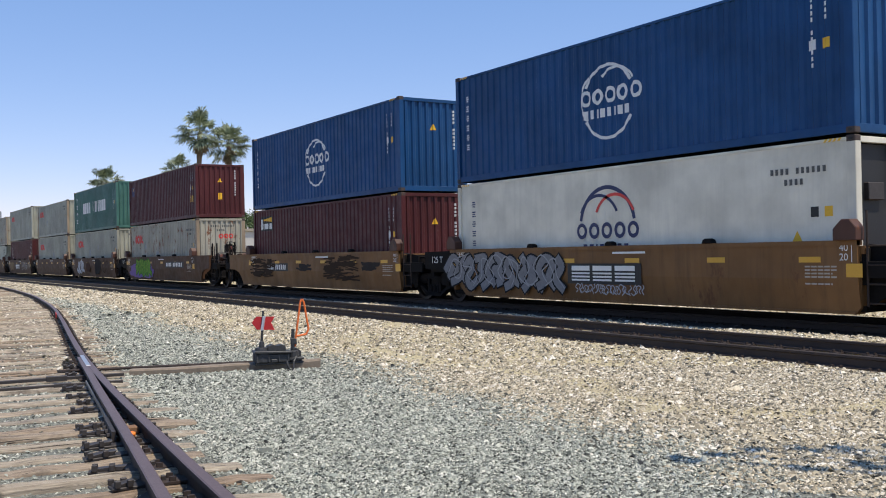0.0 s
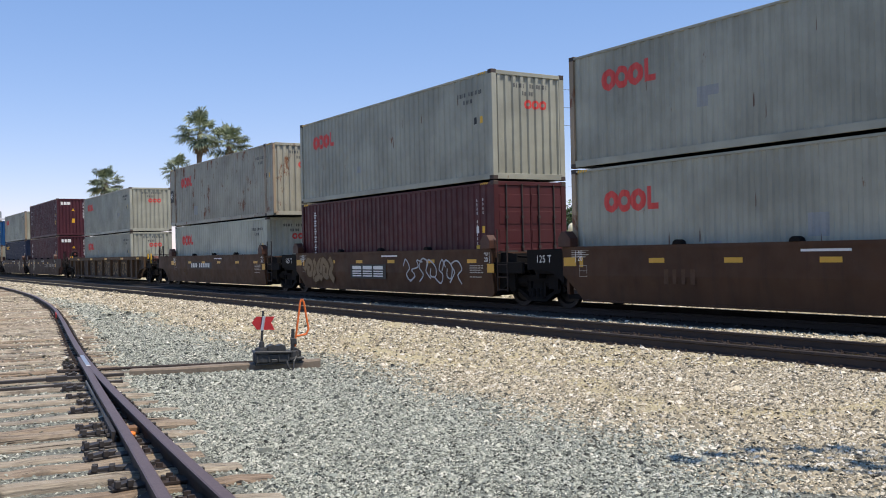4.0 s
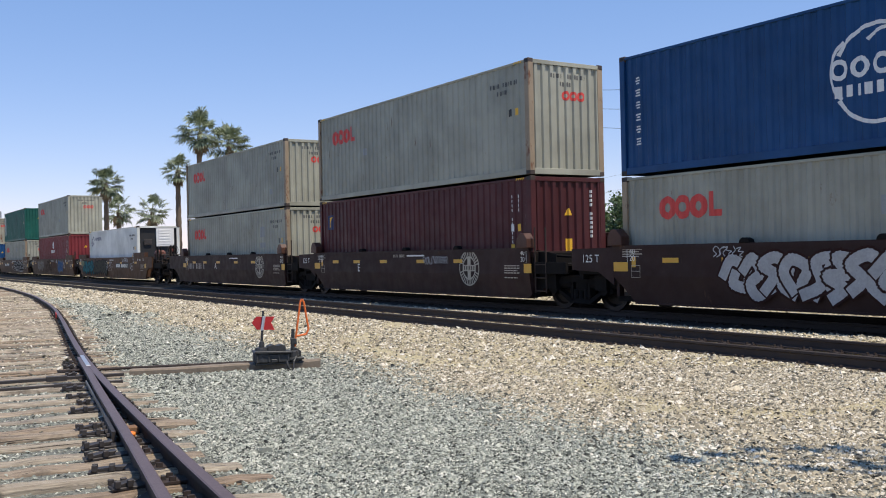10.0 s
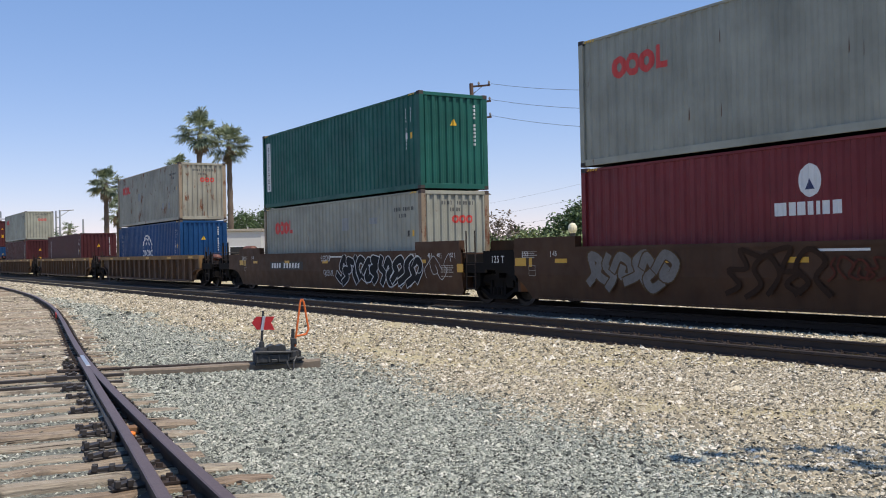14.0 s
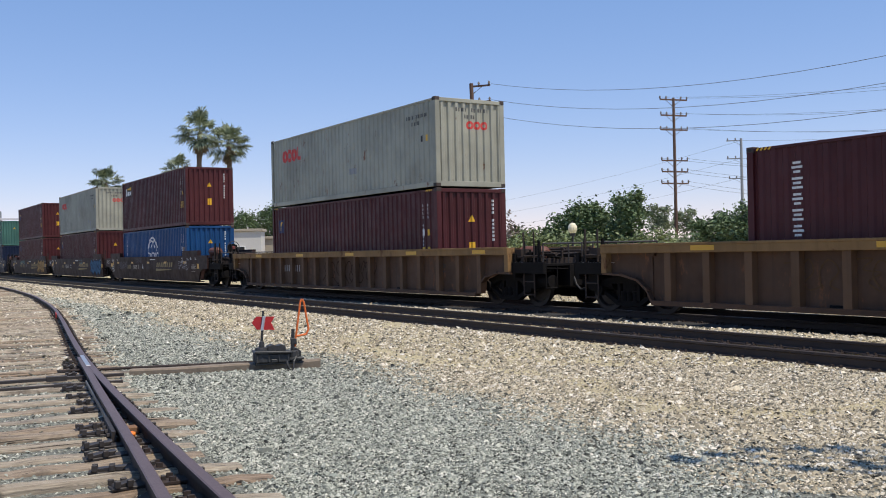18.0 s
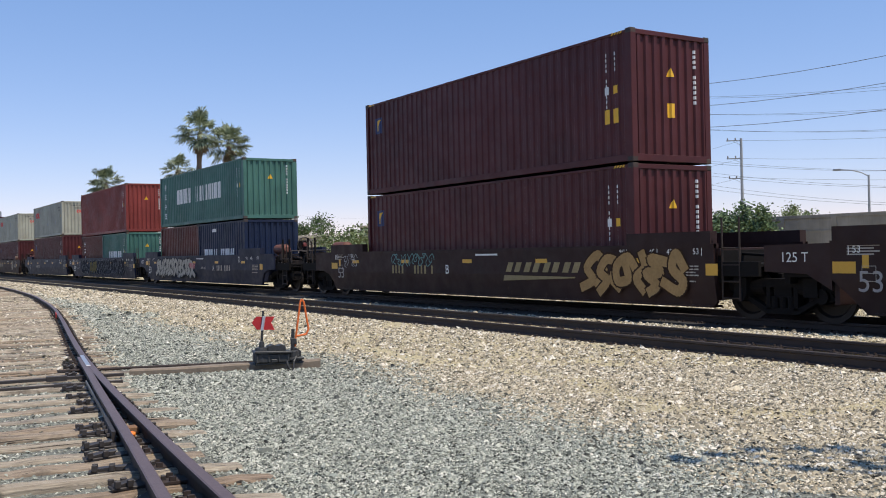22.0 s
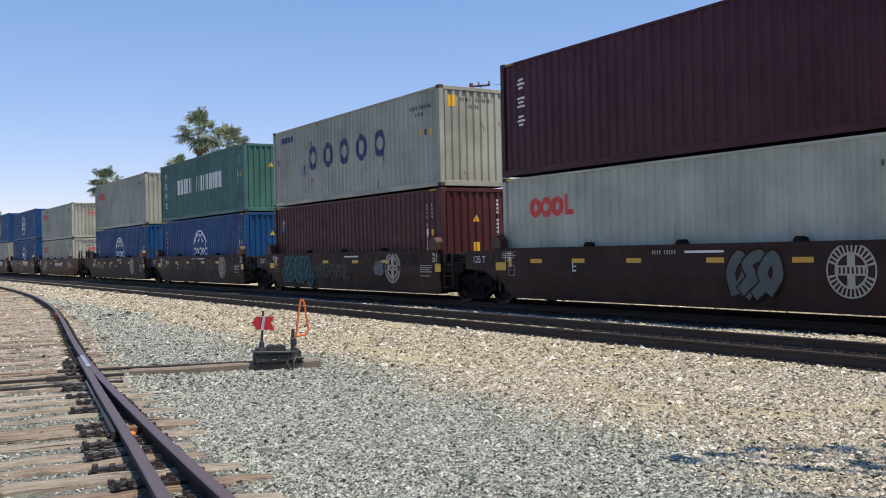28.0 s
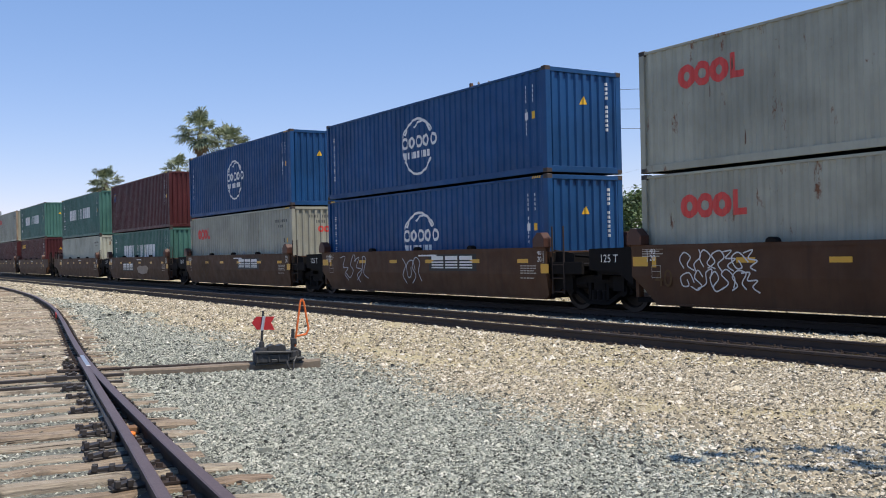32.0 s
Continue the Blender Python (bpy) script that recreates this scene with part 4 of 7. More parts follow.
def truck(car, x):
    t = part("truck", cached("bolster", "truck", lambda bm: (box(bm, -0.2, 0.2, -1.05, 1.05, 0.42, 0.66), box(bm, -0.45, 0.45, -0.5, 0.5, 0.6, 0.75)), GRIME, 0.01), car, (x, 0, 0), "dark greasy freight truck")
    fm = cached("side_frame", "side_frame", frame_build, GRIME)
    wm = cached("wheel", "wheel", wheel_build, WHEELM)
    am = cached("axle", "axle", lambda bm: rod(bm, (0, -0.95, 0), (0, 0.95, 0), 0.075, 10), WHEELM)
    bb = cached("brake_beam", "brake_beam", lambda bm: (box(bm, -0.16, 0.16, -0.72, 0.72, 0.22, 0.50), box(bm, -0.05, 0.05, -0.66, 0.66, 0.5, 0.86)), GRIME, 0.01)
    for sx in (-0.36, 0.36):
        part("brake_beam", bb, t, (sx, 0, 0))
    for sy in (-1, 1):
        part("side_frame", fm, t, (0, sy * 1.0, 0), rot=(0, 0, 0 if sy < 0 else 180))
    for sx in (-0.89, 0.89):
        part("axle", am, t, (sx, 0, 0.475))
        for sy in (-1, 1):
            part("wheel", wm, t, (sx, sy * 0.7525, 0.475), rot=(0, 0, 180 if sy > 0 else 0))


def ladder_build(bm):
    for sx in (0.0, 0.42):
        rod(bm, (sx, 0, 0.35), (sx, 0, 1.95), 0.02, 6)
    for zz in (0.4, 0.72, 1.04, 1.36):
        rod(bm, (0, 0, zz), (0.42, 0, zz), 0.016, 6)


def guide_build(bm):
    prism(bm, [(-0.22, 0.0), (0.22, 0.0), (0.22, 0.22), (0.10, 0.36), (-0.05, 0.36), (-0.22, 0.2)], "y", -0.12, 0.12)


def lump_build(bm):
    prism(bm, [(-0.13, 0), (0.13, 0), (0.10, 0.07), (0.03, 0.10), (-0.05, 0.10), (-0.11, 0.06)], "y", -0.1, 0.06)


def brake_wheel_build(bm):
    n = 18
    pts = [Vector((0.0, 0.28 * math.cos(2 * math.pi * i / n), 0.28 * math.sin(2 * math.pi * i / n))) for i in range(n)]
    for i in range(n):
        rod(bm, pts[i], pts[(i + 1) % n], 0.018, 6)
    for i in range(0, n, 6):
        rod(bm, (0, 0, 0), pts[i], 0.012, 5)
    rod(bm, (-0.12, 0, 0), (0.05, 0, 0), 0.04, 8)


def hose_build(bm):
    pts = [(0, 0, 0), (0.12, -0.02, -0.22), (0.3, -0.03, -0.34), (0.5, -0.02, -0.3), (0.62, 0, -0.12)]
    for a, b in zip(pts, pts[1:]):
        rod(bm, a, b, 0.028, 7)


EXT = {"w40": 2.35, "w53": 3.6, "rib": 0}
BODY = {"w40": (6.22, 6.22), "w53": (8.45, 8.45), "rib": (9.75, 9.95)}
FLOOR_Z = 0.35


def end_outline(kind, hb, ext):
    """The upright edge of a side sheet at one end, from the top down."""
    if kind == "coupler":
        e = CL / 2 + ext
        return [(e, 1.45), (e, 0.84), (e - 0.65, 0.82), (e - 1.05, 0.70), (e - 1.3, 0.46), (e - 1.42, 0.22)]
    if kind == "rear":
        return [(hb, 1.45), (hb, 0.80), (hb - 0.35, 0.50), (hb - 0.62, 0.22)]
    return [(hb, 1.45), (hb, 0.32), (hb - 0.1, 0.22)]


def smooth_side(hb, ext, front, rear, raised, mirror=False):
    """Side sheet of a welded well: upright above, drawn in below, cut away over the trucks."""
    def build(bm):
        f = end_outline("coupler" if front == "coupler" else "front", hb, ext)
        r = [(-x, z) for x, z in end_outline("coupler" if rear == "coupler" else "rear", hb, ext)]
        prism(bm, f + r[::-1], "y", 0.0, 0.07)
        for z in (0.80, 0.50):
            bmesh.ops.bisect_plane(bm, geom=bm.verts[:] + bm.edges[:] + bm.faces[:], plane_co=(0, 0, z), plane_no=(0, 0, 1))
        for v in bm.verts:
            v.co.y += 0.14 * max(0.0, 0.80 - v.co.z)
        x0, x1 = r[0][0], f[0][0]
        box(bm, x0, x1, -0.018, 0.14, 1.37, 1.458)
        box(bm, r[-1][0], f[-1][0], 0.06, 0.34, 0.207, 0.25)
        if raised:
            box(bm, CL / 2 - 0.02, CL / 2 + raised, -0.03, 0.16, 1.45, 1.70)
            box(bm, -CL / 2 - raised, -CL / 2 + 0.02, -0.03, 0.16, 1.45, 1.70)
        if mirror:
            for v in bm.verts:
                v.co.x *= -1
    return build


def ribbed_side(front_h, rear_h):
    def build(bm):
        def outline(top):
            f, r = front_h, -rear_h
            fa = [(f, 0.86), (f - 0.55, 0.84), (f - 1.05, 0.74), (f - 1.35, 0.52), (f - 1.55, 0.22)]
            ra = [(-x + f + r, z) for x, z in fa][::-1]
            return [(r, top), (f, top)] + fa + ra
        prism(bm, outline(1.36), "y", 0.13, 0.19)
        box(bm, -rear_h + 1.5, front_h - 1.5, -0.02, 0.16, 0.2, 0.3)
        for sx, s in ((front_h, -1), (-rear_h, 1)):
            pts = [(sx, 0.82), (sx + s * 0.55, 0.80), (sx + s * 1.05, 0.70), (sx + s * 1.35, 0.48), (sx + s * 1.5, 0.2)]
            for p, q in zip(pts, pts[1:]):
                prism(bm, [p, q, (q[0] + s * 0.05, q[1] + 0.03), (p[0] + s * 0.0, p[1] + 0.06)], "y", -0.01, 0.1)
    return build


def rib_build(bm):
    prism(bm, [(-0.10, 0.14), (-0.085, -0.01), (0.085, -0.01), (0.10, 0.14)], "z", 0.28, 1.34)


# strokes of loose bubble shapes, in a unit box
SHAPES = (
    ((0.05, 0.70), (0.30, 1.0), (0.55, 0.62), (0.25, 0.30), (0.50, 0.0), (0.95, 0.22)),
    ((0.92, 0.90), (0.40, 0.98), (0.62, 0.60), (0.10, 0.55), (0.45, 0.25), (0.12, 0.02)),
    ((0.05, 0.10), (0.35, 0.45), (0.10, 0.80), (0.55, 1.0), (0.90, 0.65), (0.60, 0.30), (0.90, 0.02)),
    ((0.0, 0.50), (0.40, 0.95), (0.85, 0.70), (0.70, 0.25), (0.35, 0.30), (0.45, 0.60)),
    ((0.95, 0.05), (0.55, 0.30), (0.80, 0.70), (0.40, 1.0), (0.08, 0.60), (0.30, 0.15)),
    ((0.02, 0.0), (0.30, 0.40), (0.20, 0.95), (0.60, 0.80), (0.50, 0.30), (1.0, 0.05)),
    ((0.45, 1.0), (0.30, 0.70), (0.60, 0.35), (0.35, 0.0)))


def scrawl(seed, w, h):
    """A row of loose bubble shapes in the manner of sprayed paint."""
    rng = random.Random(seed)
    n = max(3, int(round(w / (h * 0.52))))
    out = []
    last = -1
    for i in range(n):
        x0 = -w / 2 + w * i / n
        cw = w / n
        pick = rng.choice([k for k in range(len(SHAPES)) if k != last])
        last = pick
        tilt, up, turn = rng.uniform(-0.5, 0.6), rng.uniform(-0.06, 0.06), rng.choice((-1, 1))
        keys = [(x0 + cw * (0.5 + turn * 1.55 * (a - 0.5) + tilt * (b - 0.5)) + rng.uniform(-0.03, 0.03) * h, h * (0.80 * (b - 0.5) + up) + rng.uniform(-0.04, 0.04) * h) for a, b in SHAPES[pick]]
        pts = []
        for a, b, c, d in zip([keys[0]] + keys[:-2], keys[:-1], keys[1:], keys[2:] + [keys[-1]]):
            for t in (0.0, 0.17, 0.33, 0.5, 0.67, 0.83):
                q = []
                for m in (0, 1):
                    q.append(0.5 * (2 * b[m] + (c[m] - a[m]) * t + (2 * a[m] - 5 * b[m] + 4 * c[m] - d[m]) * t * t + (3 * b[m] - a[m] - 3 * c[m] + d[m]) * t ** 3))
                pts.append(tuple(q))
        pts.append(keys[-1])
        out.append(pts)
    return out


def ribbons(lines, width, base=0.0):
    """Painted lines; each is lifted a hair above the one before."""
    def build(bm):
        for i, pts in enumerate(lines):
            before = len(bm.verts)
            stroke(bm, pts, width)
            bm.verts.ensure_lookup_table()
            for k in range(before, len(bm.verts)):
                bm.verts[k].co.y = base - 0.001 * i - 0.00001 * ((k - before) // 4)
    return build


def graffiti(car, seed, x, z, w, h, fill, edge, y, thick=0.1, label="sprayed graffiti"):
    spread = thick * 1.2 if fill else thick * 0.62
    h = min(h, (1.13 - spread) / (1.2 if fill else 1.0))
    reach = h * (0.6 if fill else 0.5) + spread / 2
    z = min(max(z, 0.28 + reach), 1.42 - reach)
    lines = scrawl(seed, w, h)
    if fill is None:
        part("graffiti_line", mesh_of("graffiti_line", ribbons(lines, thick * 0.62), edge), car, (x, y - 0.004, z), label)["kind"] = "stuff"
        return
    broad = h * 0.24
    part("graffiti_outline", mesh_of("graffiti_outline", ribbons(lines, broad + thick * 1.2), edge), car, (x, y - 0.004, z), label)["kind"] = "stuff"
    part("graffiti_fill", mesh_of("graffiti_fill", ribbons(lines, broad, -0.0005), fill), car, (x, y - 0.004, z), label)["kind"] = "stuff"


def well_car(u, kind, mat, front_end, rear_end, front_gap, rear_gap, label, marks=(), seed=0, plate=None):
    """A well car unit. Its own x runs from the middle of its load; *_gap: from the load's end to the joint or coupling."""
    half = CL / 2
    car = thing("well_car", (u - half, TRAIN_Y, 0), label, "rail car", "well cars of the train")
    fh, rh = BODY[kind]
    w = 1.42
    name = mat.name
    raised = 2.3 if kind == "w53" else 0
    if kind == "rib":
        me = cached(("ribside", name), "side_sill", ribbed_side(fh, rh), mat)
    else:
        ext = EXT[kind]
        me = cached(("side", kind, name, front_end, rear_end), "side_sill", smooth_side(fh, ext, front_end, rear_end, raised), mat, 0.0)
    me2 = cached(("sidefar", kind, name, front_end, rear_end), "side_sill", (ribbed_side(rh, fh) if kind == "rib" else smooth_side(fh, ext, front_end, rear_end, raised, True)), mat)
    part("side_sill", me, car, (0, -w, 0))
    part("side_sill", me2, car, (0, w, 0), rot=(0, 0, 180))
    if kind == "rib":
        pale = CHORDY if mat is RIBY else CHORDD
        rb = cached(("rib", name), "rib", rib_build, RIBBROWN if mat is RIBY else CHORDD)
        ch = cached(("chord", name), "top_chord", lambda bm: (box(bm, -rh, fh, -0.05, 0.2, 1.29, 1.47), box(bm, -rh, fh, -0.065, -0.045, 1.44, 1.49), box(bm, fh - 0.16, fh, -0.03, 0.2, 0.86, 1.29), box(bm, -rh, -rh + 0.16, -0.03, 0.2, 0.86, 1.29)), pale, 0.006)
        part("top_chord", ch, car, (0, -w, 0), "ochre top chord")
        part("top_chord", cached(("chordf", name), "top_chord", lambda bm: box(bm, -rh, fh, -0.2, 0.05, 1.29, 1.47), pale, 0.006), car, (0, w, 0))
        for sx, sz, words in ((fh - 3.0, 1.0, "20"), (fh - 3.0, 0.85, "40")):
            part("lettering", text_mesh(("rsz", words), words, 0.16, BLACKM), car, (sx, -w - 0.02, sz), rot=(90, 0, 0))["kind"] = "stuff"
        for x in ([-7.98 + 1.025 * i for i in range(17)] if mat is RIBY else (-8.3, -7.4, -6.3, -4.3, -2.3, -0.25, 1.9, 3.9, 5.95, 7.05, 8.1)):
            part("rib", rb, car, (x, -w, 0))
            part("rib", rb, car, (x, w, 0), rot=(0, 0, 180))
    wl = min(fh, rh) - (1.6 if kind == "rib" else 0.15)
    for xx in (-wl / 2, 0, wl / 2):
        part("cross_beam", cached("cross_beam", "cross_beam", lambda bm: box(bm, -0.25, 0.25, -1.3, 1.3, 0.22, 0.345), GRIME, 0.01), car, (xx, 0, 0))
    for xx in (-5.9, 5.9):
        part("load_seat", cached("load_seat", "load_seat", lambda bm: box(bm, -0.35, 0.35, -1.25, 1.25, 0.24, 0.348), GRIME, 0.01), car, (xx, 0, 0))
    for sx, hh in ((1, fh), (-1, -rh)):
        bx = hh - sx * (1.4 if kind == "rib" else 0.05)
        part("bulkhead", cached(("bulk", name), "bulkhead", lambda bm: (box(bm, -0.05, 0.05, -1.32, 1.32, 0.35, 1.30), box(bm, -0.12, 0.12, -1.34, 1.34, 1.22, 1.36)), mat, 0.006), car, (bx, 0, 0))
    # ends
    wf, wr = fh, rh
    if kind != "rib":
        fh = half + EXT[kind] if front_end == "coupler" else fh
        rh = half + EXT[kind] if rear_end == "coupler" else rh
    jf, jr = half + front_gap, -half - rear_gap
    if front_end == "art":
        truck(car, jf)
        tx = jf
    elif front_end == "coupler":
        tx = min(fh - 0.2, jf - 1.75) if kind != "rib" else fh - 0.45
        truck(car, tx)
    if rear_end == "coupler":
        tr = max(-rh + 0.2, jr + 1.75) if kind != "rib" else -rh + 0.45
        truck(car, tr)
    # end decks, plates and couplers
    def deck(x0, x1, nm="end_deck"):
        a, b = sorted((x0, x1))
        key = (nm, round(b - a, 1), name)
        L_ = round(b - a, 1)
        part(nm, cached(key, nm, lambda bm: (box(bm, 0, L_, -0.5, 0.5, 0.5, 1.02), box(bm, 0.05, L_ - 0.05, -1.25, 1.25, 1.0, 1.06), box(bm, 0, 0.12, -1.3, 1.3, 0.7, 1.32), box(bm, 0, L_, -1.33, -1.25, 0.82, 1.1), box(bm, 0, L_, 1.25, 1.33, 0.82, 1.1), rod(bm, (0.1, -0.95, 0.62), (L_ - 0.1, -0.95, 0.62), 0.16, 10), box(bm, L_ * 0.3, L_ * 0.6, -1.2, -0.6, 0.45, 0.8), [rod(bm, (0.1, yy, 1.25), (L_ - 0.1, yy, 1.2), 0.035, 6) for yy in (-0.7, 0.2, 0.8)], rod(bm, (0.3, -0.9, 0.9), (L_ - 0.2, -0.9, 0.88), 0.06, 8)), GRIME, 0.004), car, (a, 0, 0))
    fe = max(jf - 0.6, fh + 0.4) if front_end == "coupler" else jf - 0.25
    re = min(jr + 0.6, -rh - 0.4) if rear_end == "coupler" else jr + 0.25
    deck(fh - 0.02, fe)
    deck(re, -rh + 0.02)
    for end, je, s, ee in ((front_end, jf, 1, fe), (rear_end, jr, -1, re)):
        if end == "coupler":
            part("coupler", cached("coupler", "coupler", lambda bm: (box(bm, 0, 0.55, -0.09, 0.09, 0.7, 0.86), prism(bm, [(0.4, -0.18), (0.68, -0.22), (0.72, -0.02), (0.6, 0.02), (0.64, 0.18), (0.4, 0.19)], "z", 0.58, 0.98), box(bm, -0.05, 0.12, -0.35, 0.35, 0.5, 1.05), rod(bm, (0.02, -1.25, 0.95), (0.02, 0.0, 0.9), 0.02, 6), rod(bm, (0.03, -1.2, 0.45), (0.03, -1.2, 1.0), 0.02, 6), rod(bm, (0.03, -0.85, 0.45), (0.03, -0.85, 1.0), 0.02, 6), rod(bm, (0.03, -1.2, 0.46), (0.03, -0.85, 0.46), 0.02, 6)), GRIME, 0.012), car, (ee - s * 0.05, 0, 0), rot=(0, 0, 0 if s > 0 else 180))
            part("air_hose", cached("hose", "air_hose", hose_build, BLACKM), car, (ee, -0.35 * s, 0.75), rot=(0, 0, 0 if s > 0 else 180))
    post_top = 1.62 if kind == "rib" else 2.0
    post = cached(("grab_post", mat is RIBD, kind == "rib"), "grab_post", lambda bm: (rod(bm, (0, 0, 0.95), (0, 0, post_top), 0.036, 8), box(bm, -0.04, 0.04, -0.05, 0.05, 0.95, 1.12)), HAZARD if mat is RIBD else GRIME)
    if kind == "w40" and front_end == "art":
        part("ladder", cached("ladder", "ladder", ladder_build, SOOTBROWN), car, (fh + 0.12, -w + 0.1, 0))
        part("end_plate", cached(("eplate", "f"), "end_plate", lambda bm: prism(bm, [(0, 0.3), (0.75, 0.75), (0.75, 1.3), (0, 1.4)], "y", 0, 0.03), GRIME), car, (fh, -w + 0.24, 0))
    if kind != "rib" and rear_end == "art":
        pl = part("end_plate", cached(("eplate", "r", name), "end_plate", lambda bm: prism(bm, [(-1.4, 0.92), (-1.4, 1.40), (0, 1.42), (0, 0.60), (-0.5, 0.88)], "y", 0, 0.04), mat if name in ("car_brown", "car_blue") else GRIME), car, (-rh, -w + 0.03, 0), "black end plate")
        part("lettering", text_mesh(("t125", kind), "125 T", 0.25, WHITE), pl, (-0.75, -0.006, 1.17), "white 125 T lettering", (90, 0, 0))["kind"] = "stuff"
    if kind == "w53" and front_end == "art":
        part("ladder", cached("ladder", "ladder", ladder_build, SOOTBROWN), car, (fh + 0.12, -w + 0.1, 0))
    for end, e0, ee, s in ((front_end, fh, fe, 1), (rear_end, -rh, re, -1)):
        if end == "coupler":
            for off in (0.25, 0.85):
                part("grab_post", post, car, (ee - s * off, -w + 0.2, 0))
            part("ladder", cached("ladder", "ladder", ladder_build, SOOTBROWN), car, (ee - s * 0.35 - (0.42 if s > 0 else 0), -w + 0.12, -0.1))
            part("crossover_rail", cached(("xrail"), "crossover_rail", lambda bm: (rod(bm, (0, -1.2, 1.55), (0, 1.2, 1.55), 0.022, 6), [rod(bm, (0, yy, 1.0), (0, yy, 1.55), 0.02, 6) for yy in (-1.2, -0.4, 0.4, 1.2)]), STEEL), car, (ee - s * 0.12, 0, 0))
            tank_z = 1.62 if kind == "w53" else 1.30
            part("air_tank", cached("airtank", "air_tank", lambda bm: (rod(bm, (-0.42, 0, 0), (0.42, 0, 0), 0.20, 16), rod(bm, (0.42, 0, 0), (0.50, 0, 0), 0.19, 16, 0.09), rod(bm, (-0.42, 0, 0), (-0.50, 0, 0), 0.19, 16, 0.09), [box(bm, xx - 0.03, xx + 0.03, -0.18, 0.18, -0.28, -0.1) for xx in (-0.3, 0.3)]), TANKM, 0.004), car, (ee - s * 1.05 if kind != "w53" else e0 - s * 0.75, -0.75, tank_z), "rust-brown cylindrical air tank")
            part("pipe_run", cached("piperun", "pipe_run", lambda bm: (rod(bm, (-0.7, -1.1, 1.12), (0.7, -1.1, 1.14), 0.03, 6), rod(bm, (-0.7, -0.2, 1.2), (0.5, -0.9, 1.16), 0.03, 6), rod(bm, (0.1, -1.15, 0.8), (0.1, -1.15, 1.4), 0.03, 6), box(bm, -0.25, 0.0, -1.1, -0.8, 1.05, 1.32), box(bm, 0.3, 0.42, -1.2, -1.05, 1.0, 1.5)), GRIME), car, (ee - s * 0.8, 0, 0))
            part("pipe_bright", cached("pipeb", "pipe_bright", lambda bm: (rod(bm, (-0.6, -1.28, 1.09), (0.6, -1.28, 1.085), 0.014, 6)), WORNB), car, (ee - s * 0.7, 0, 0), "bright worn pipe")
            part("pipe_rack", cached("piperack", "pipe_rack", lambda bm: ([rod(bm, (-0.95, yy, zz), (0.75, yy + dy, zz + dz), rr, 6) for yy, zz, rr, dy, dz in ((-1.2, 1.22, 0.035, 0, 0.02), (-1.05, 1.36, 0.03, 0.1, -0.03), (-0.8, 1.28, 0.045, 0, 0), (-0.45, 1.40, 0.03, -0.1, 0.02), (-0.1, 1.24, 0.04, 0, 0.05), (0.4, 1.36, 0.03, 0, 0), (0.9, 1.30, 0.035, 0, 0))], [box(bm, xx, xx + 0.07, -1.25, 1.1, 1.04, 1.2) for xx in (-0.8, -0.1, 0.55)], [box(bm, xx, xx + 0.05, yy, yy + 0.05, 1.04, 1.46) for xx in (-0.6, 0.3) for yy in (-1.1, -0.3, 0.6)], box(bm, -0.45, -0.12, -1.22, -0.9, 1.2, 1.42)), SOOTBROWN, 0.0), car, (ee - s * 0.85, 0, 0), "rack of dark brake pipes")
            if s > 0 and kind != "rib":
                bw = part("brake_stand", cached("bstand", "brake_stand", lambda bm: (box(bm, -0.06, 0.06, -0.14, 0.14, 1.0, 1.95), box(bm, -0.1, 0.12, -0.2, 0.2, 1.55, 1.9)), GRIME, 0.01), car, (ee - 0.5, -0.55, 0))
                part("brake_wheel", cached("bwheel", "brake_wheel", brake_wheel_build, STEEL), bw, (0.16, 0, 1.78))
                part("brake_hub", cached("bhub", "brake_hub", lambda bm: rod(bm, (0.0, 0, 0), (0.07, 0, 0), 0.085, 12, 0.06), HUBM), bw, (0.18, 0, 1.78), "red hub")
    if kind != "rib":
        gd = cached(("guide", name), "corner_guide", guide_build, paint("guide_rust", (0.07, 0.03, 0.02), 0.9), 0.012)
        lump = cached("lump", "guide_lug", lump_build, GRIME, 0.01)
        ge = half + 0.0
        if kind == "w40":
            for x in (half - 0.05, -half + 0.05):
                for sy in (-1, 1):
                    part("corner_guide", gd, car, (x, sy * (w - 0.02), 1.455), rot=(0, 0, 0 if x > 0 else 180))
            for x in (-2.6, 0.2, 3.0):
                part("guide_lug", lump, car, (x, -w + 0.06, 1.455))
    # reflectors and painted marks on the near side
    yf = -w - (0.02 if kind != "rib" else 0.045)
    if kind != "rib":
        rf = cached("reflector", "reflector", lambda bm: box(bm, -0.22, 0.22, -0.003, 0.0, -0.05, 0.05), REFLECT)
        for x in ((-4.5, -2.95, -1.15, 1.08, 3.06) if mat is BROWN and kind == "w40" else (-3.2, -1.2, 0.9, 3.2, 5.3) if kind == "w40" else (-6.63, -3.41, -0.1, 3.1, 6.4)):
            part("reflector", rf, car, (x, yf + 0.018, 1.135), "yellow reflector strip")
        big = cached("reflector_big", "reflector", lambda bm: box(bm, -0.22, 0.22, -0.003, 0.0, -0.10, 0.10), REFLECT)
        part("reflector", big, car, (-wr + 0.26, yf + 0.018, 1.0 if mat is BROWN else 1.11), "yellow square reflector")
        small = cached("smallbars", "stencil", lambda bm: [quad(bm, q, min(q + 0.11, 0.35 - 0.1 * ((i * 7) % 3)), -i * 0.06, -i * 0.06 + 0.028) for i in range(6) if i != 4 for q in (-0.40, -0.27, -0.14, -0.01, 0.12)], FADED)
        part("stencil", small, car, (wf - 0.62, yf + 0.014, 1.0))["kind"] = "stuff"
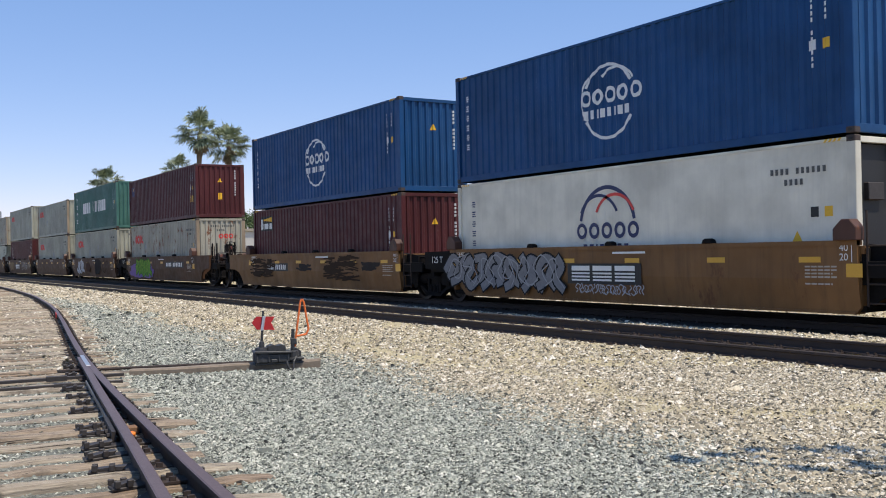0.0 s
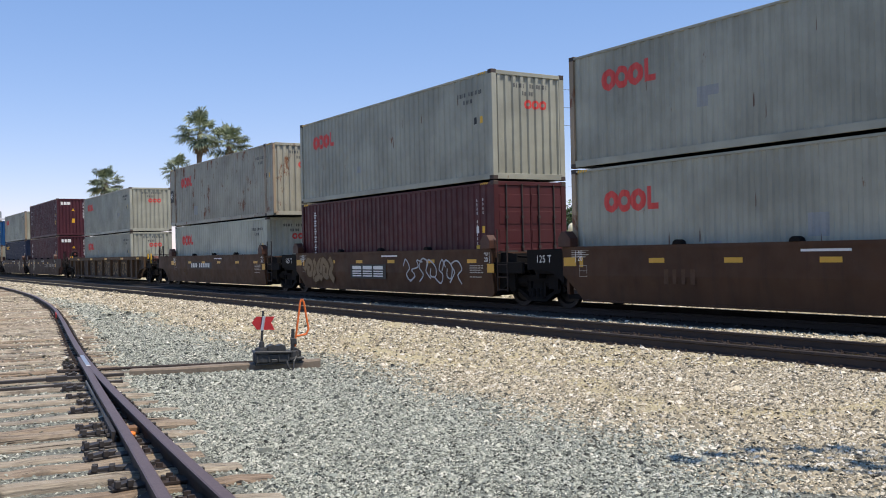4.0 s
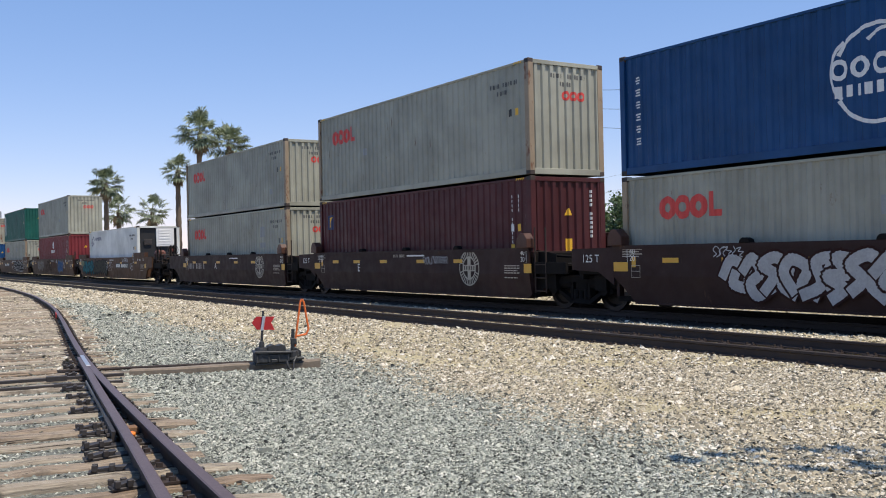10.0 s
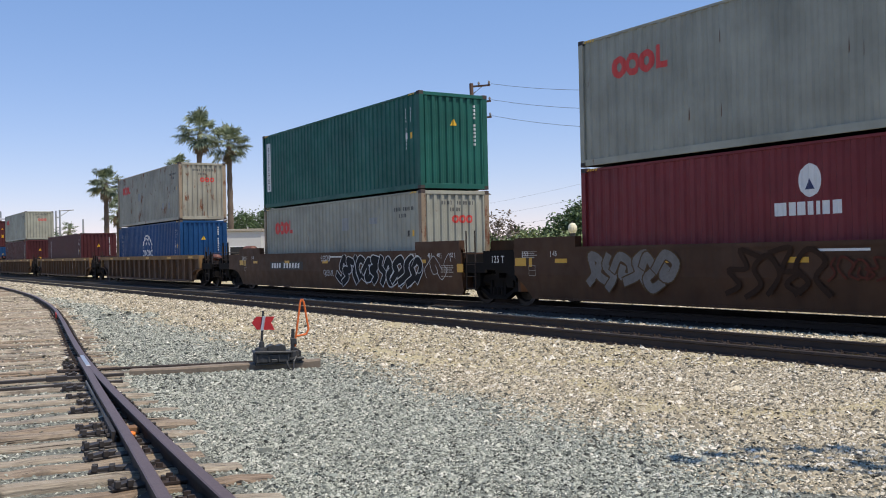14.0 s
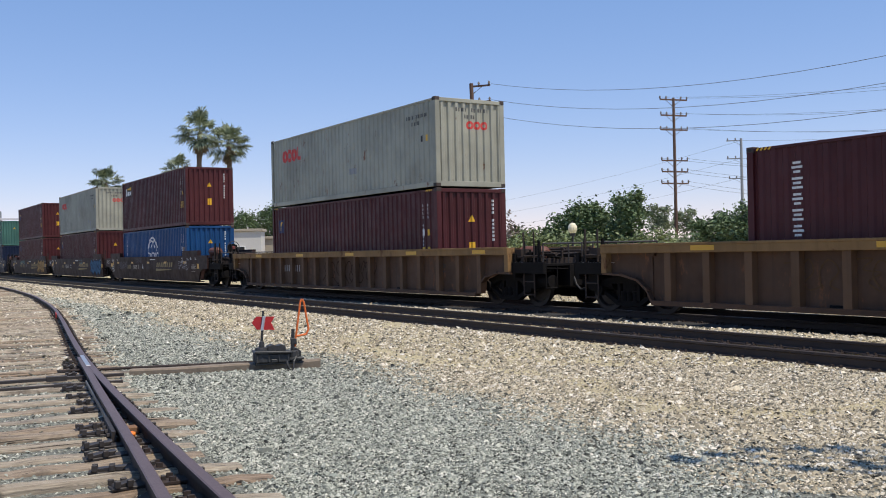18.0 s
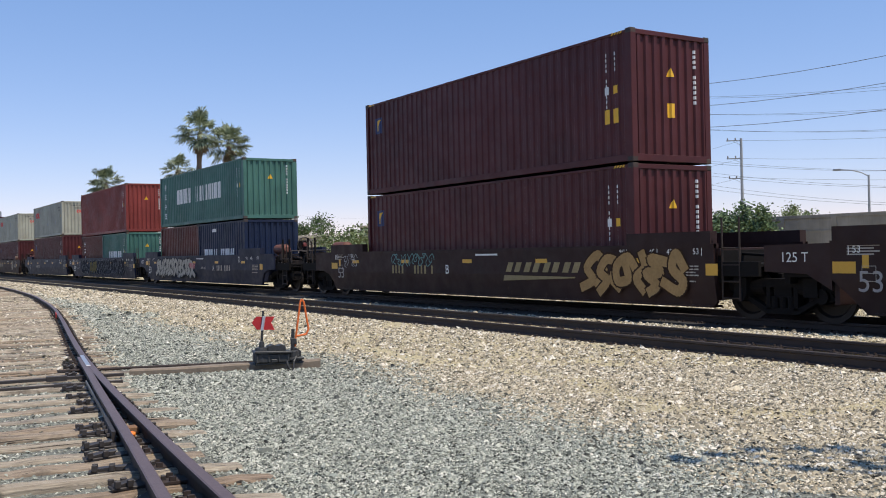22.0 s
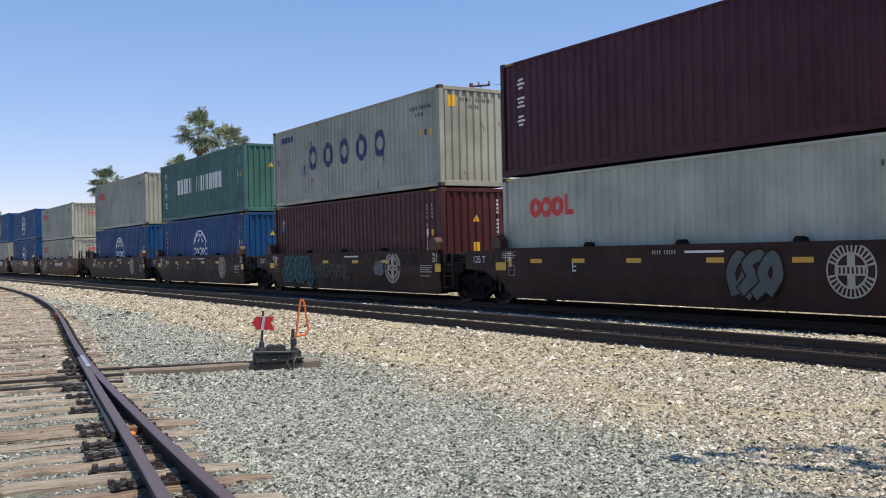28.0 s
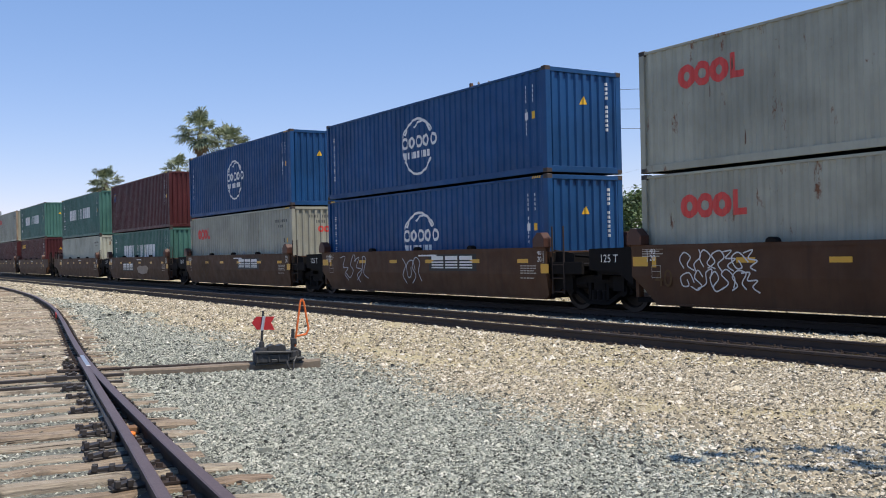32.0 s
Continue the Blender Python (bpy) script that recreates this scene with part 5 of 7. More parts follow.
        part("stencil", cached("smallbars2", "stencil", lambda bm: quad(bm, -0.5, 0.5, 0, 0.045), WHITE), car, (0.8, yf + 0.014, 1.28))
        tall = cached("reflector_tall", "reflector", lambda bm: box(bm, -0.15, 0.15, -0.003, 0.0, -0.115, 0.115), REFLECT)
        part("reflector", tall, car, (wf - 0.06, yf + 0.018, 0.95), "yellow square reflector")
        slim = cached("reflector_slim", "reflector", lambda bm: box(bm, -0.06, 0.06, -0.003, 0.0, -0.12, 0.12), REFLECT)
        part("reflector", slim, car, (-wr + 0.66, yf + 0.018, 1.11), "yellow narrow reflector")
        lines = cached("smallbars3", "stencil", lambda bm: [quad(bm, -0.3, 0.3 - 0.1 * (i % 2), -i * 0.05, -i * 0.05 + 0.022) for i in range(4)], FADED)
        part("stencil", lines, car, (-wr + 0.62, yf + 0.014, 1.36))["kind"] = "stuff"
        part("stencil", cached("boxmark", "stencil", lambda bm: (quad(bm, -0.13, 0.13, -0.13, -0.12), quad(bm, -0.13, 0.13, 0.12, 0.13), quad(bm, -0.13, -0.12, -0.12, 0.12), quad(bm, 0.12, 0.13, -0.12, 0.12), quad(bm, -0.13, 0.13, 0.0, 0.01)), FADED), car, (-wr + 0.72, yf + 0.014, 0.90))["kind"] = "stuff"
        if kind == "w40":
            sizes = ((wf - 0.25, 1.33, "40"), (wf - 0.25, 1.17, "20"), (-wr + 0.62, 1.32, "40"), (-wr + 0.62, 1.18, "20"))
        else:
            sizes = ((wf - 0.45, 1.30, "53"), (wf - 1.15, 1.30, "48"), (wf - 1.65, 1.30, "45"), (5.9, 1.34, "40"), (5.9, 1.18, "20"), (-wr + 0.5, 1.30, "53"), (-wr + 1.6, 1.30, "45"))
        for sx, sz, words in sizes:
            part("lettering", text_mesh(("sz", words), words, 0.17, WHITE), car, (sx, yf + 0.012, sz), rot=(90, 0, 0))["kind"] = "stuff"
            part("stencil", cached("tick", "stencil", lambda bm: quad(bm, -0.008, 0.008, -0.08, 0.08), WHITE), car, (sx + (0.15 if sx > 0 else -0.15), yf + 0.012, sz))
    else:
        rf = cached("reflector_thin", "reflector", lambda bm: box(bm, -0.3, 0.3, -0.003, 0.0, -0.05, 0.05), REFLECT)
        for x in (-7.0, -3.0, 1.0, 5.0, 8.5):
            part("reflector", rf, car, (x, -w - 0.053, 1.38), "faded yellow reflector strip")
    layer = 0
    for m in marks:
        draw_mark(car, m, (yf + 0.016 if kind != "rib" else -w + 0.124) - 0.014 * layer)
        layer += 1 if m[0] == "tag" and m[6] else 0
    return car




def spray(name, col):
    m = plain("spray_" + name, col, 0.85, 0, 0.35, 4)
    m.node_tree.nodes["Principled BSDF"].inputs["Specular IOR Level"].default_value = 0.15
    return m


def roundel_build(bm):
    """A pale ring with a cross and a band; the ring and band carry dark gaps where lettering runs."""
    arc(bm, 0, 0, 0.445, 0.475, 0, 360, 36)
    arc(bm, 0, 0, 0.275, 0.315, 0, 360, 28)
    for k in range(30):
        if k not in (0, 14, 15, 29):
            arc(bm, 0, 0, 0.315, 0.445, k * 12 + 1, k * 12 + 6.5, 1)
    for x0, x1, z0, z1 in ((-0.075, 0.075, 0.085, 0.275), (-0.075, 0.075, -0.275, -0.085), (-0.30, 0.30, 0.055, 0.085), (-0.30, 0.30, -0.085, -0.055)):
        quad(bm, x0, x1, z0, z1)
    for k in range(7):
        quad(bm, -0.28 + 0.082 * k, -0.235 + 0.082 * k, -0.055, 0.055)


def slant_blocks(bm):
    """Four pairs of leaning bars over a long thin wedge."""
    for i in range(4):
        for x in (-1.42 + 0.74 * i, -1.08 + 0.74 * i):
            quad(bm, x, x + 0.22, -0.02, 0.22, 0.12)
    bm.faces.new([bm.verts.new(c) for c in ((-1.52, 0, -0.24), (1.25, 0, -0.15), (1.28, 0, -0.12), (-1.48, 0, -0.10))])


def draw_mark(car, m, y):
    what, x, z = m[0], m[1], m[2]
    if what == "plate":        # black number board with plain white bars
        wide = m[3] if len(m) > 3 else 3.1
        k = wide / 3.1
        part("number_board", cached(("nboard", wide), "number_board", lambda bm: quad(bm, -wide / 2, wide / 2, -0.15, 0.15), BLACKM), car, (x, y, z), "black number board")
        part("number_mark", cached(("nbars", wide), "number_mark", lambda bm: [quad(bm, xx * k, (xx + 0.15) * k, -0.095, 0.095, 0.035) for xx in (-1.38, -1.14, -0.90, -0.66, -0.22, 0.04, 0.30, 0.56, 0.82, 1.08)], WHITE), car, (x, y - 0.005, z), "white bars")["kind"] = "stuff"
    elif what == "logo":       # black panel with pale striped blocks
        part("logo_panel", cached("lpanel", "logo_panel", lambda bm: quad(bm, -1.2, 1.2, -0.23, 0.23), BLACKM), car, (x, y, z), "black panel")
        part("logo_mark", cached("lblocks", "logo_mark", lambda bm: [quad(bm, xx, xx + 0.62, zz, zz + hh) for xx in (-1.05, -0.33, 0.39) for zz, hh in ((0.07, 0.11), (-0.01, 0.04), (-0.085, 0.04), (-0.16, 0.04))], WHITE), car, (x, y - 0.005, z), "pale blocks")["kind"] = "stuff"
    elif what == "slant":      # faded gold mark of leaning blocks
        part("slant_mark", cached("slant", "slant_mark", slant_blocks, spray("faintg", (0.30, 0.24, 0.13))), car, (x, y, z), "faded gold leaning blocks over a wedge")["kind"] = "stuff"
    elif what == "bars":       # a line of plain bars for lettering
        n, h, mat = m[3], m[4], m[5]
        part("stencil_line", mesh_of("stencil_line", lambda bm: [quad(bm, i * h * 0.8, i * h * 0.8 + h * (0.34 if i % 3 else 0.42), -h / 2, h / 2) for i in range(n) if i != 4], FADED if mat is WHITE else mat), car, (x, y, z))["kind"] = "stuff"
    elif what == "roundel":
        part("roundel", cached("roundel_ring", "roundel", roundel_build, spray("roundel", (0.42, 0.39, 0.33)) ), car, (x, y, z), "pale ring with a cross")["kind"] = "stuff"
    elif what == "text":
        part("lettering", text_mesh(("t", m[3], m[4], m[5].name), m[3], m[4], m[5]), car, (x, y, z), rot=(90, 0, 0))["kind"] = "stuff"
    elif what == "tag":
        seed, w, h, fill, edge = m[3:8]
        graffiti(car, seed, x, z, w, h, spray(*fill) if fill else None, spray(*edge), y, m[8] if len(m) > 8 else 0.1)
    elif what == "hatch":      # overpaint in many short rough sweeps
        w, h, mat = m[3:6]
        r = random.Random(int(x * 10) + 5)
        def sweeps(bm):
            for i in range(int(26 * w)):
                cx, cz = r.uniform(-0.42, 0.42) * w, r.uniform(-0.46, 0.46) * h
                ln, tilt = r.uniform(0.12, 0.30) * min(w, 1.6), r.uniform(-0.12, 0.12)
                before = len(bm.verts)
                stroke(bm, [(cx - ln, cz - tilt * ln), (cx, cz + r.uniform(-0.02, 0.02)), (cx + ln, cz + tilt * ln)], r.uniform(0.035, 0.075))
                bm.verts.ensure_lookup_table()
                for k in range(before, len(bm.verts)):
                    bm.verts[k].co.y = -0.0003 * i - 0.0001 * ((k - before) // 4)
        part("overpaint", mesh_of("overpaint", sweeps, mat), car, (x, y, z), "sooty brown sweeps of paint")["kind"] = "stuff"
    elif what == "patch":
        w, h, mat = m[3:6]
        r = random.Random(int(x * 10))
        f1, f2, f3 = (r.uniform(0, 6.28) for _ in range(3))
        def rim(bm):
            pts = []
            for i in range(56):
                t = 2 * math.pi * i / 56
                k = (abs(math.cos(t)) ** 3 + abs(math.sin(t)) ** 3) ** (-1 / 3) * (0.90 + 0.06 * math.sin(3 * t + f1) + 0.05 * math.sin(7 * t + f2) + 0.035 * math.sin(17 * t + f3))
                pts.append(bm.verts.new((w / 2 * k * math.cos(t), 0, h / 2 * k * math.sin(t))))
            bm.faces.new(pts)
        part("overpaint", mesh_of("overpaint", rim, mat), car, (x, y, z))


SV = ("silver", (0.45, 0.46, 0.48))
BK = ("black", (0.02, 0.02, 0.022))
WT = ("white", (0.62, 0.62, 0.62))
TL = ("teal", (0.02, 0.13, 0.155))
GN = ("green", (0.14, 0.30, 0.05))
BL = ("blue", (0.03, 0.085, 0.20))

# each unit: place of its load's front at the start, car kind, paint, joined ends (front, rear),
# lower load and upper load as (paint, height, mark, front end), and the marks on its near side
G, M, B_ = "grey", "maroon", "blue"
UNITS = [
    (-9.79, "w40", YELLOW, "art", "art", ("ivory", HC, "half_red", "reefer"), ("blue", HC, "globe", "plain"), [("tag", -3.83, 0.86, 11, 5.0, 1.12, ("pewter", (0.22, 0.22, 0.23)), BK, 0.07), ("tag", -3.83, 0.88, 12, 4.6, 0.9, None, ("pewter2", (0.34, 0.34, 0.35)), 0.05), ("logo", -0.01, 0.84), ("tag", 0.2, 0.50, 13, 2.2, 0.25, None, SV, 0.035)]),
    (-25.10, "w40", YELLOW, "art", "coupler", (M, HC, "box", "plain"), ("blue", HC, "globe", "plain"), [("plate", -3.23, 0.94, 2.1), ("hatch", -4.7, 0.92, 2.3, 0.75, spray("sootwash", (0.042, 0.026, 0.016))), ("hatch", 2.2, 0.92, 2.6, 0.85, spray("sootwash", (0.042, 0.026, 0.016))), ("hatch", 4.4, 0.98, 1.0, 0.24, spray("soot2", (0.035, 0.03, 0.028))), ("hatch", -0.7, 0.93, 1.0, 0.2, spray("soot2", (0.035, 0.03, 0.028)))]),
    (-44.68, "w40", TAN, "coupler", "art", ("old", HC, "rings", "plain"), (M, ST, "square", "plain"), [("patch", -3.0, 0.72, 5.2, 0.95, spray("lilac", (0.20, 0.13, 0.33))), ("tag", -2.6, 0.92, 22, 2.9, 1.15, GN, ("moss", (0.05, 0.14, 0.03)), 0.09), ("tag", -2.6, 0.92, 21, 2.6, 0.8, None, ("lime", (0.24, 0.36, 0.06)), 0.06), ("plate", 3.15, 1.03)]),
    (-60.00, "w40", TAN, "art", "art", (G, HC, "rings", "plain"), ("green", HC, "word", "plain"), [("tag", -3.33, 0.95, 31, 2.0, 1.05, SV, ("umber", (0.10, 0.06, 0.03)), 0.08), ("patch", 1.8, 0.92, 1.9, 1.1, spray("tar", (0.018, 0.016, 0.015))), ("tag", 3.9, 0.9, 33, 2.2, 1.0, None, ("brownline", (0.04, 0.022, 0.014)), 0.07), ("patch", -1.0, 0.85, 1.4, 0.7, spray("rustwash", (0.055, 0.026, 0.016)))]),
    (-74.78, "w40", TAN, "art", "art", (G, HC, "rings", "plain"), (G, ST, "rings", "plain"), [("bars", -3.0, 0.8, 4, 0.3, spray("faint", (0.10, 0.06, 0.04)))]),
    (-90.08, "w40", TAN, "art", "art", (M, HC, "tall", "door"), (G, HC, "rings", "plain"), [("tag", -4.2, 0.82, 41, 2.2, 0.85, ("dusty", (0.25, 0.18, 0.11)), ("umber", (0.10, 0.06, 0.03)), 0.07), ("logo", -0.6, 0.82), ("tag", 3.3, 0.85, 43, 3.0, 0.8, None, SV, 0.07)]),
    (-105.67, "w40", TAN, "art", "coupler", ("pale", ST, "rings", "plain"), ("old", HC, "rings45", "plain"), [("plate", -1.6, 1.0), ("text", -3.9, 0.72, "40", 0.6, spray("umber", (0.10, 0.06, 0.03)))]),
    (-126.63, "rib", RIBD, "coupler", "coupler", (G, ST, "rings", "plain"), (G, ST, "rings", "plain"), [("tag", -3.1, 0.84, 51, 1.5, 1.0, None, ("dusty", (0.16, 0.125, 0.09)), 0.10), ("tag", -1.2, 0.84, 54, 1.5, 0.9, None, ("dusty", (0.16, 0.125, 0.09)), 0.12), ("tag", 0.85, 0.82, 52, 1.9, 1.0, None, ("dusty", (0.16, 0.125, 0.09)), 0.14), ("tag", 2.9, 0.85, 55, 1.6, 0.9, None, ("dusty", (0.16, 0.125, 0.09)), 0.14), ("tag", 4.9, 0.80, 53, 1.7, 0.95, None, ("dusty", (0.16, 0.125, 0.09)), 0.13), ("patch", 5.3, 0.9, 0.62, 0.42, spray("ochre_patch", (0.16, 0.095, 0.045))), ("text", 5.3, 0.9, "53", 0.42, BLACKM)]),
    (-148.50, "w40", BROWN, "coupler", "art", ("plum", HC, "tex", "plain"), ("plum", HC, "tex", "plain"), [("roundel", -3.33, 0.97), ("bars", -0.5, 0.95, 7, 0.10, WHITE), ("text", 1.89, 0.95, "B", 0.36, WHITE), ("bars", 2.41, 0.95, 4, 0.25, spray("faintw", (0.35, 0.33, 0.32))), ("bars", 3.80, 0.95, 7, 0.25, WHITE)]),
    (-163.44, "w40", BROWN, "art", "art", ("navy", HC, "round_word", "plain"), (G, ST, "rings", "plain"), [("roundel", 3.82, 0.95), ("text", -2.75, 0.93, "C", 0.36, WHITE), ("bars", -0.43, 1.30, 10, 0.085, WHITE)]),
    (-178.69, "w40", BROWN, "art", "art", (G, ST, "rings", "plain"), ("blue", ST, "globe", "plain"), [("tag", 0.35, 0.90, 61, 6.7, 1.15, ("chalk", (0.40, 0.40, 0.40)), ("maroon_line", (0.035, 0.016, 0.014)), 0.07), ("roundel", 3.68, 0.97), ("tag", -3.0, 1.36, 62, 0.7, 0.25, None, SV, 0.03), ("tag", 1.2, 1.36, 63, 0.9, 0.22, None, SV, 0.03)]),
    (-194.11, "w40", BROWN, "art", "art", (M, HC, "square", "plain"), (G, HC, "rings", "plain"), [("roundel", 3.6, 0.95), ("text", -2.8, 0.93, "E", 0.36, WHITE), ("bars", -0.5, 1.30, 10, 0.085, WHITE), ("tag", 1.9, 1.16, 64, 1.3, 0.26, None, SV, 0.03)]),
    (-209.30, "w40", BROWN, "art", "coupler", (G, HC, "rings", "plain"), (G, ST, "rings", "plain"), [("roundel", 3.76, 0.97), ("bars", -5.35, 0.96, 5, 0.26, spray("faintw", (0.35, 0.33, 0.32))), ("bars", -4.2, 0.96, 6, 0.26, WHITE), ("text", -1.49, 0.96, "A", 0.36, WHITE)]),
    (-230.74, "w53", TAN, "coupler", "art", ("white", HC, "horse", "reefer"), None, [("plate", 3.35, 0.96), ("tag", -5.5, 0.80, 71, 3.3, 1.0, TL, BK, 0.09), ("tag", -2.1, 0.92, 72, 3.5, 1.2, ("olive", (0.055, 0.055, 0.042)), BK, 0.10), ("tag", 0.3, 0.9, 73, 1.5, 0.8, None, WT, 0.03), ("tag", 4.2, 1.33, 74, 1.5, 0.28, None, SV, 0.035), ("tag", 5.57, 0.9, 75, 0.6, 0.5, None, SV, 0.04), ("patch", -7.2, 1.1, 1.0, 0.4, spray("mint", (0.16, 0.19, 0.13)))]),
    (-249.85, "w53", TAN, "art", "art", ("red", HC, "names", "plain"), (G, HC, "rings", "plain"), [("tag", -4.3, 0.92, 84, 2.5, 0.8, ("pale_wash", (0.19, 0.175, 0.16)), ("umber", (0.10, 0.06, 0.03)), 0.05), ("tag", -0.6, 0.98, 85, 2.0, 1.05, None, ("brownline", (0.04, 0.022, 0.014)), 0.16), ("tag", 4.05, 1.08, 81, 1.8, 0.95, BL, ("ice", (0.13, 0.15, 0.18)), 0.10), ("tag", 5.5, 0.93, 82, 0.7, 0.5, None, WT, 0.04), ("tag", 2.6, 1.3, 83, 0.5, 0.4, None, WT, 0.03), ("tag", 1.4, 0.95, 86, 1.8, 0.5, None, ("redwash", (0.10, 0.03, 0.02)), 0.07)]),
    (-269.16, "w53", TAN, "art", "coupler", (G, HC, "rings", "plain"), ("jade", HC, "strip", "plain"), [("plate", -3.52, 1.0), ("tag", 3.6, 0.95, 91, 5.3, 1.25, BK, WT, 0.05), ("tag", 6.9, 1.05, 92, 1.9, 0.9, None, WT, 0.03), ("tag", -0.0, 1.25, 93, 0.8, 0.25, None, WT, 0.03), ("tag", 0.2, 0.75, 94, 0.7, 0.25, None, WT, 0.03)]),
    (-292.51, "rib", RIBY, "coupler", "coupler", ("blue", HC, "half", "plain"), ("old", HC, "rings", "plain"), [("tag", 3.6, 0.82, 101, 4.0, 0.9, None, ("umber", (0.10, 0.06, 0.03)), 0.08), ("text", 5.84, 0.87, "53", 0.5, BLACKM)]),
    (-315.51, "rib", RIBY, "coupler", "coupler", (M, HC, "tall", "plain"), None, [("bars", 3.5, 0.90, 4, 0.45, spray("faintw", (0.35, 0.33, 0.32))), ("text", 5.84, 0.87, "53", 0.5, BLACKM), ("tag", -3.4, 0.85, 102, 3.6, 0.7, None, ("umber", (0.10, 0.06, 0.03)), 0.04)]),
    (-338.69, "rib", RIBY, "coupler", "coupler", (M, HC, "square", "plain"), ("cream", ST, "rings", "plain"), [("bars", -5.0, 0.90, 9, 0.24, spray("faintw", (0.35, 0.33, 0.32))), ("text", 4.2, 0.80, "53", 0.5, BLACKM), ("tag", 0.6, 0.78, 111, 4.0, 0.9, None, ("brownline", (0.04, 0.022, 0.014)), 0.05)]),
    (-361.87, "w53", BROWN, "coupler", "art", ("blue", ST, "half", "plain"), (M, HC, "box", "plain"), [("slant", 2.9, 0.92), ("bars", -4.41, 0.90, 5, 0.24, spray("faintg", (0.30, 0.24, 0.13))), ("bars", -3.1, 0.90, 6, 0.24, WHITE), ("text", -1.2, 0.9, "A", 0.36, WHITE), ("text", -7.85, 0.75, "53", 0.5, WHITE), ("tag", -5.4, 0.95, 121, 1.8, 0.5, None, ("slate", (0.16, 0.16, 0.18)), 0.04), ("tag", 6.1, 0.98, 122, 1.5, 0.5, None, SV, 0.03), ("tag", -2.0, 1.3, 123, 1.2, 0.3, None, ("slate", (0.16, 0.16, 0.18)), 0.03)]),
    (-381.07, "w53", BROWN, "art", "art", (M, HC, "square", "plain"), (G, HC, "rings", "plain"), [("slant", 2.86, 0.88), ("bars", -4.40, 0.89, 5, 0.24, spray("faintg", (0.30, 0.24, 0.13))), ("bars", -3.1, 0.89, 6, 0.24, WHITE), ("text", -1.2, 0.88, "C", 0.36, WHITE), ("text", -7.7, 0.75, "53", 0.5, spray("faintw", (0.35, 0.33, 0.32))), ("tag", 6.6, 0.95, 131, 2.6, 1.05, ("dusk", (0.06, 0.14, 0.24)), ("navy_line", (0.02, 0.04, 0.08)), 0.10), ("tag", 2.2, 1.30, 132, 0.9, 0.4, None, ("sky_line", (0.18, 0.36, 0.40)), 0.03)]),
    (-400.53, "w53", BROWN, "art", "coupler", (M, HC, "square", "plain"), (M, HC, "square", "plain"), [("slant", 3.07, 0.88), ("tag", -3.0, 1.27, 141, 2.4, 0.42, None, ("sage", (0.14, 0.26, 0.26)), 0.05), ("bars", -4.2, 0.9, 5, 0.24, spray("faintg", (0.30, 0.24, 0.13))), ("bars", -2.9, 0.9, 6, 0.24, spray("faintg", (0.30, 0.24, 0.13))), ("text", -1.1, 0.9, "B", 0.36, WHITE), ("text", -7.7, 0.75, "53", 0.5, spray("faintw", (0.35, 0.33, 0.32))), ("tag", 6.2, 0.98, 142, 2.9, 0.95, ("amber", (0.36, 0.23, 0.10)), ("brownline", (0.04, 0.022, 0.014)), 0.06), ("tag", -7.0, 1.2, 143, 1.0, 0.5, None, SV, 0.03)]),
    (-423.78, "w53", BLUE, "coupler", "art", ("pair", ST, "cma", "plain"), ("green", ST, "word", "plain"), [("tag", -3.2, 0.92, 151, 6.2, 1.2, ("cream", (0.40, 0.37, 0.32)), BK, 0.07), ("tag", -0.3, 0.98, 153, 0.9, 0.3, None, ("pink", (0.55, 0.20, 0.22)), 0.07), ("text", 2.67, 0.87, "A", 0.3, WHITE), ("bars", 3.15, 0.88, 4, 0.24, WHITE), ("bars", 4.15, 0.88, 4, 0.24, WHITE), ("text", -7.54, 0.73, "53", 0.5, WHITE), ("bars", 1.0, 0.88, 8, 0.1, WHITE)]),
    (-443.15, "w53", BLUE, "art", "art", ("pair", ST, "china", "plain"), ("orange", HC, "none", "plain"), [("tag", 0.5, 0.94, 161, 11.6, 1.25, ("ink", (0.012, 0.014, 0.022)), ("tin", (0.24, 0.25, 0.27)), 0.035), ("tag", -1.7, 0.85, 163, 1.8, 0.7, ("khaki", (0.16, 0.13, 0.05)), BK, 0.05), ("tag", -6.6, 1.0, 162, 1.6, 0.7, None, SV, 0.03), ("tag", 6.9, 1.03, 164, 0.9, 0.35, None, ("sand", (0.30, 0.27, 0.18)), 0.03), ("text", -7.4, 0.72, "53", 0.5, WHITE)]),
    (-462.22, "w53", BLUE, "art", "coupler", (M, HC, "square", "plain"), (G, ST, "rings", "plain"), [("bars", -4.0, 0.85, 10, 0.2, WHITE), ("tag", 3.0, 0.9, 171, 1.8, 0.8, None, ("slate", (0.16, 0.18, 0.24)), 0.05), ("text", -7.0, 0.75, "53", 0.5, spray("faintw", (0.42, 0.36, 0.30)))]),
    (-483.15, "w40", BROWN, "coupler", "art", (M, HC, "square", "plain"), (G, ST, "rings", "plain"), [("roundel", 3.6, 0.95), ("bars", -4.3, 0.95, 9, 0.26, WHITE), ("tag", 5.3, 1.0, 171, 1.6, 0.6, None, SV, 0.035)]),
    (-498.14, "w40", BROWN, "art", "art", ("pale", HC, "rings", "plain"), ("plum", HC, "tex", "plain"), [("roundel", 4.0, 0.95), ("text", -3.1, 0.99, "E", 0.34, WHITE), ("bars", -0.6, 1.30, 10, 0.085, WHITE), ("tag", 2.0, 0.95, 181, 0.95, 1.05, ("stone", (0.11, 0.125, 0.12)), ("maroon_line", (0.035, 0.016, 0.014)), 0.06)]),
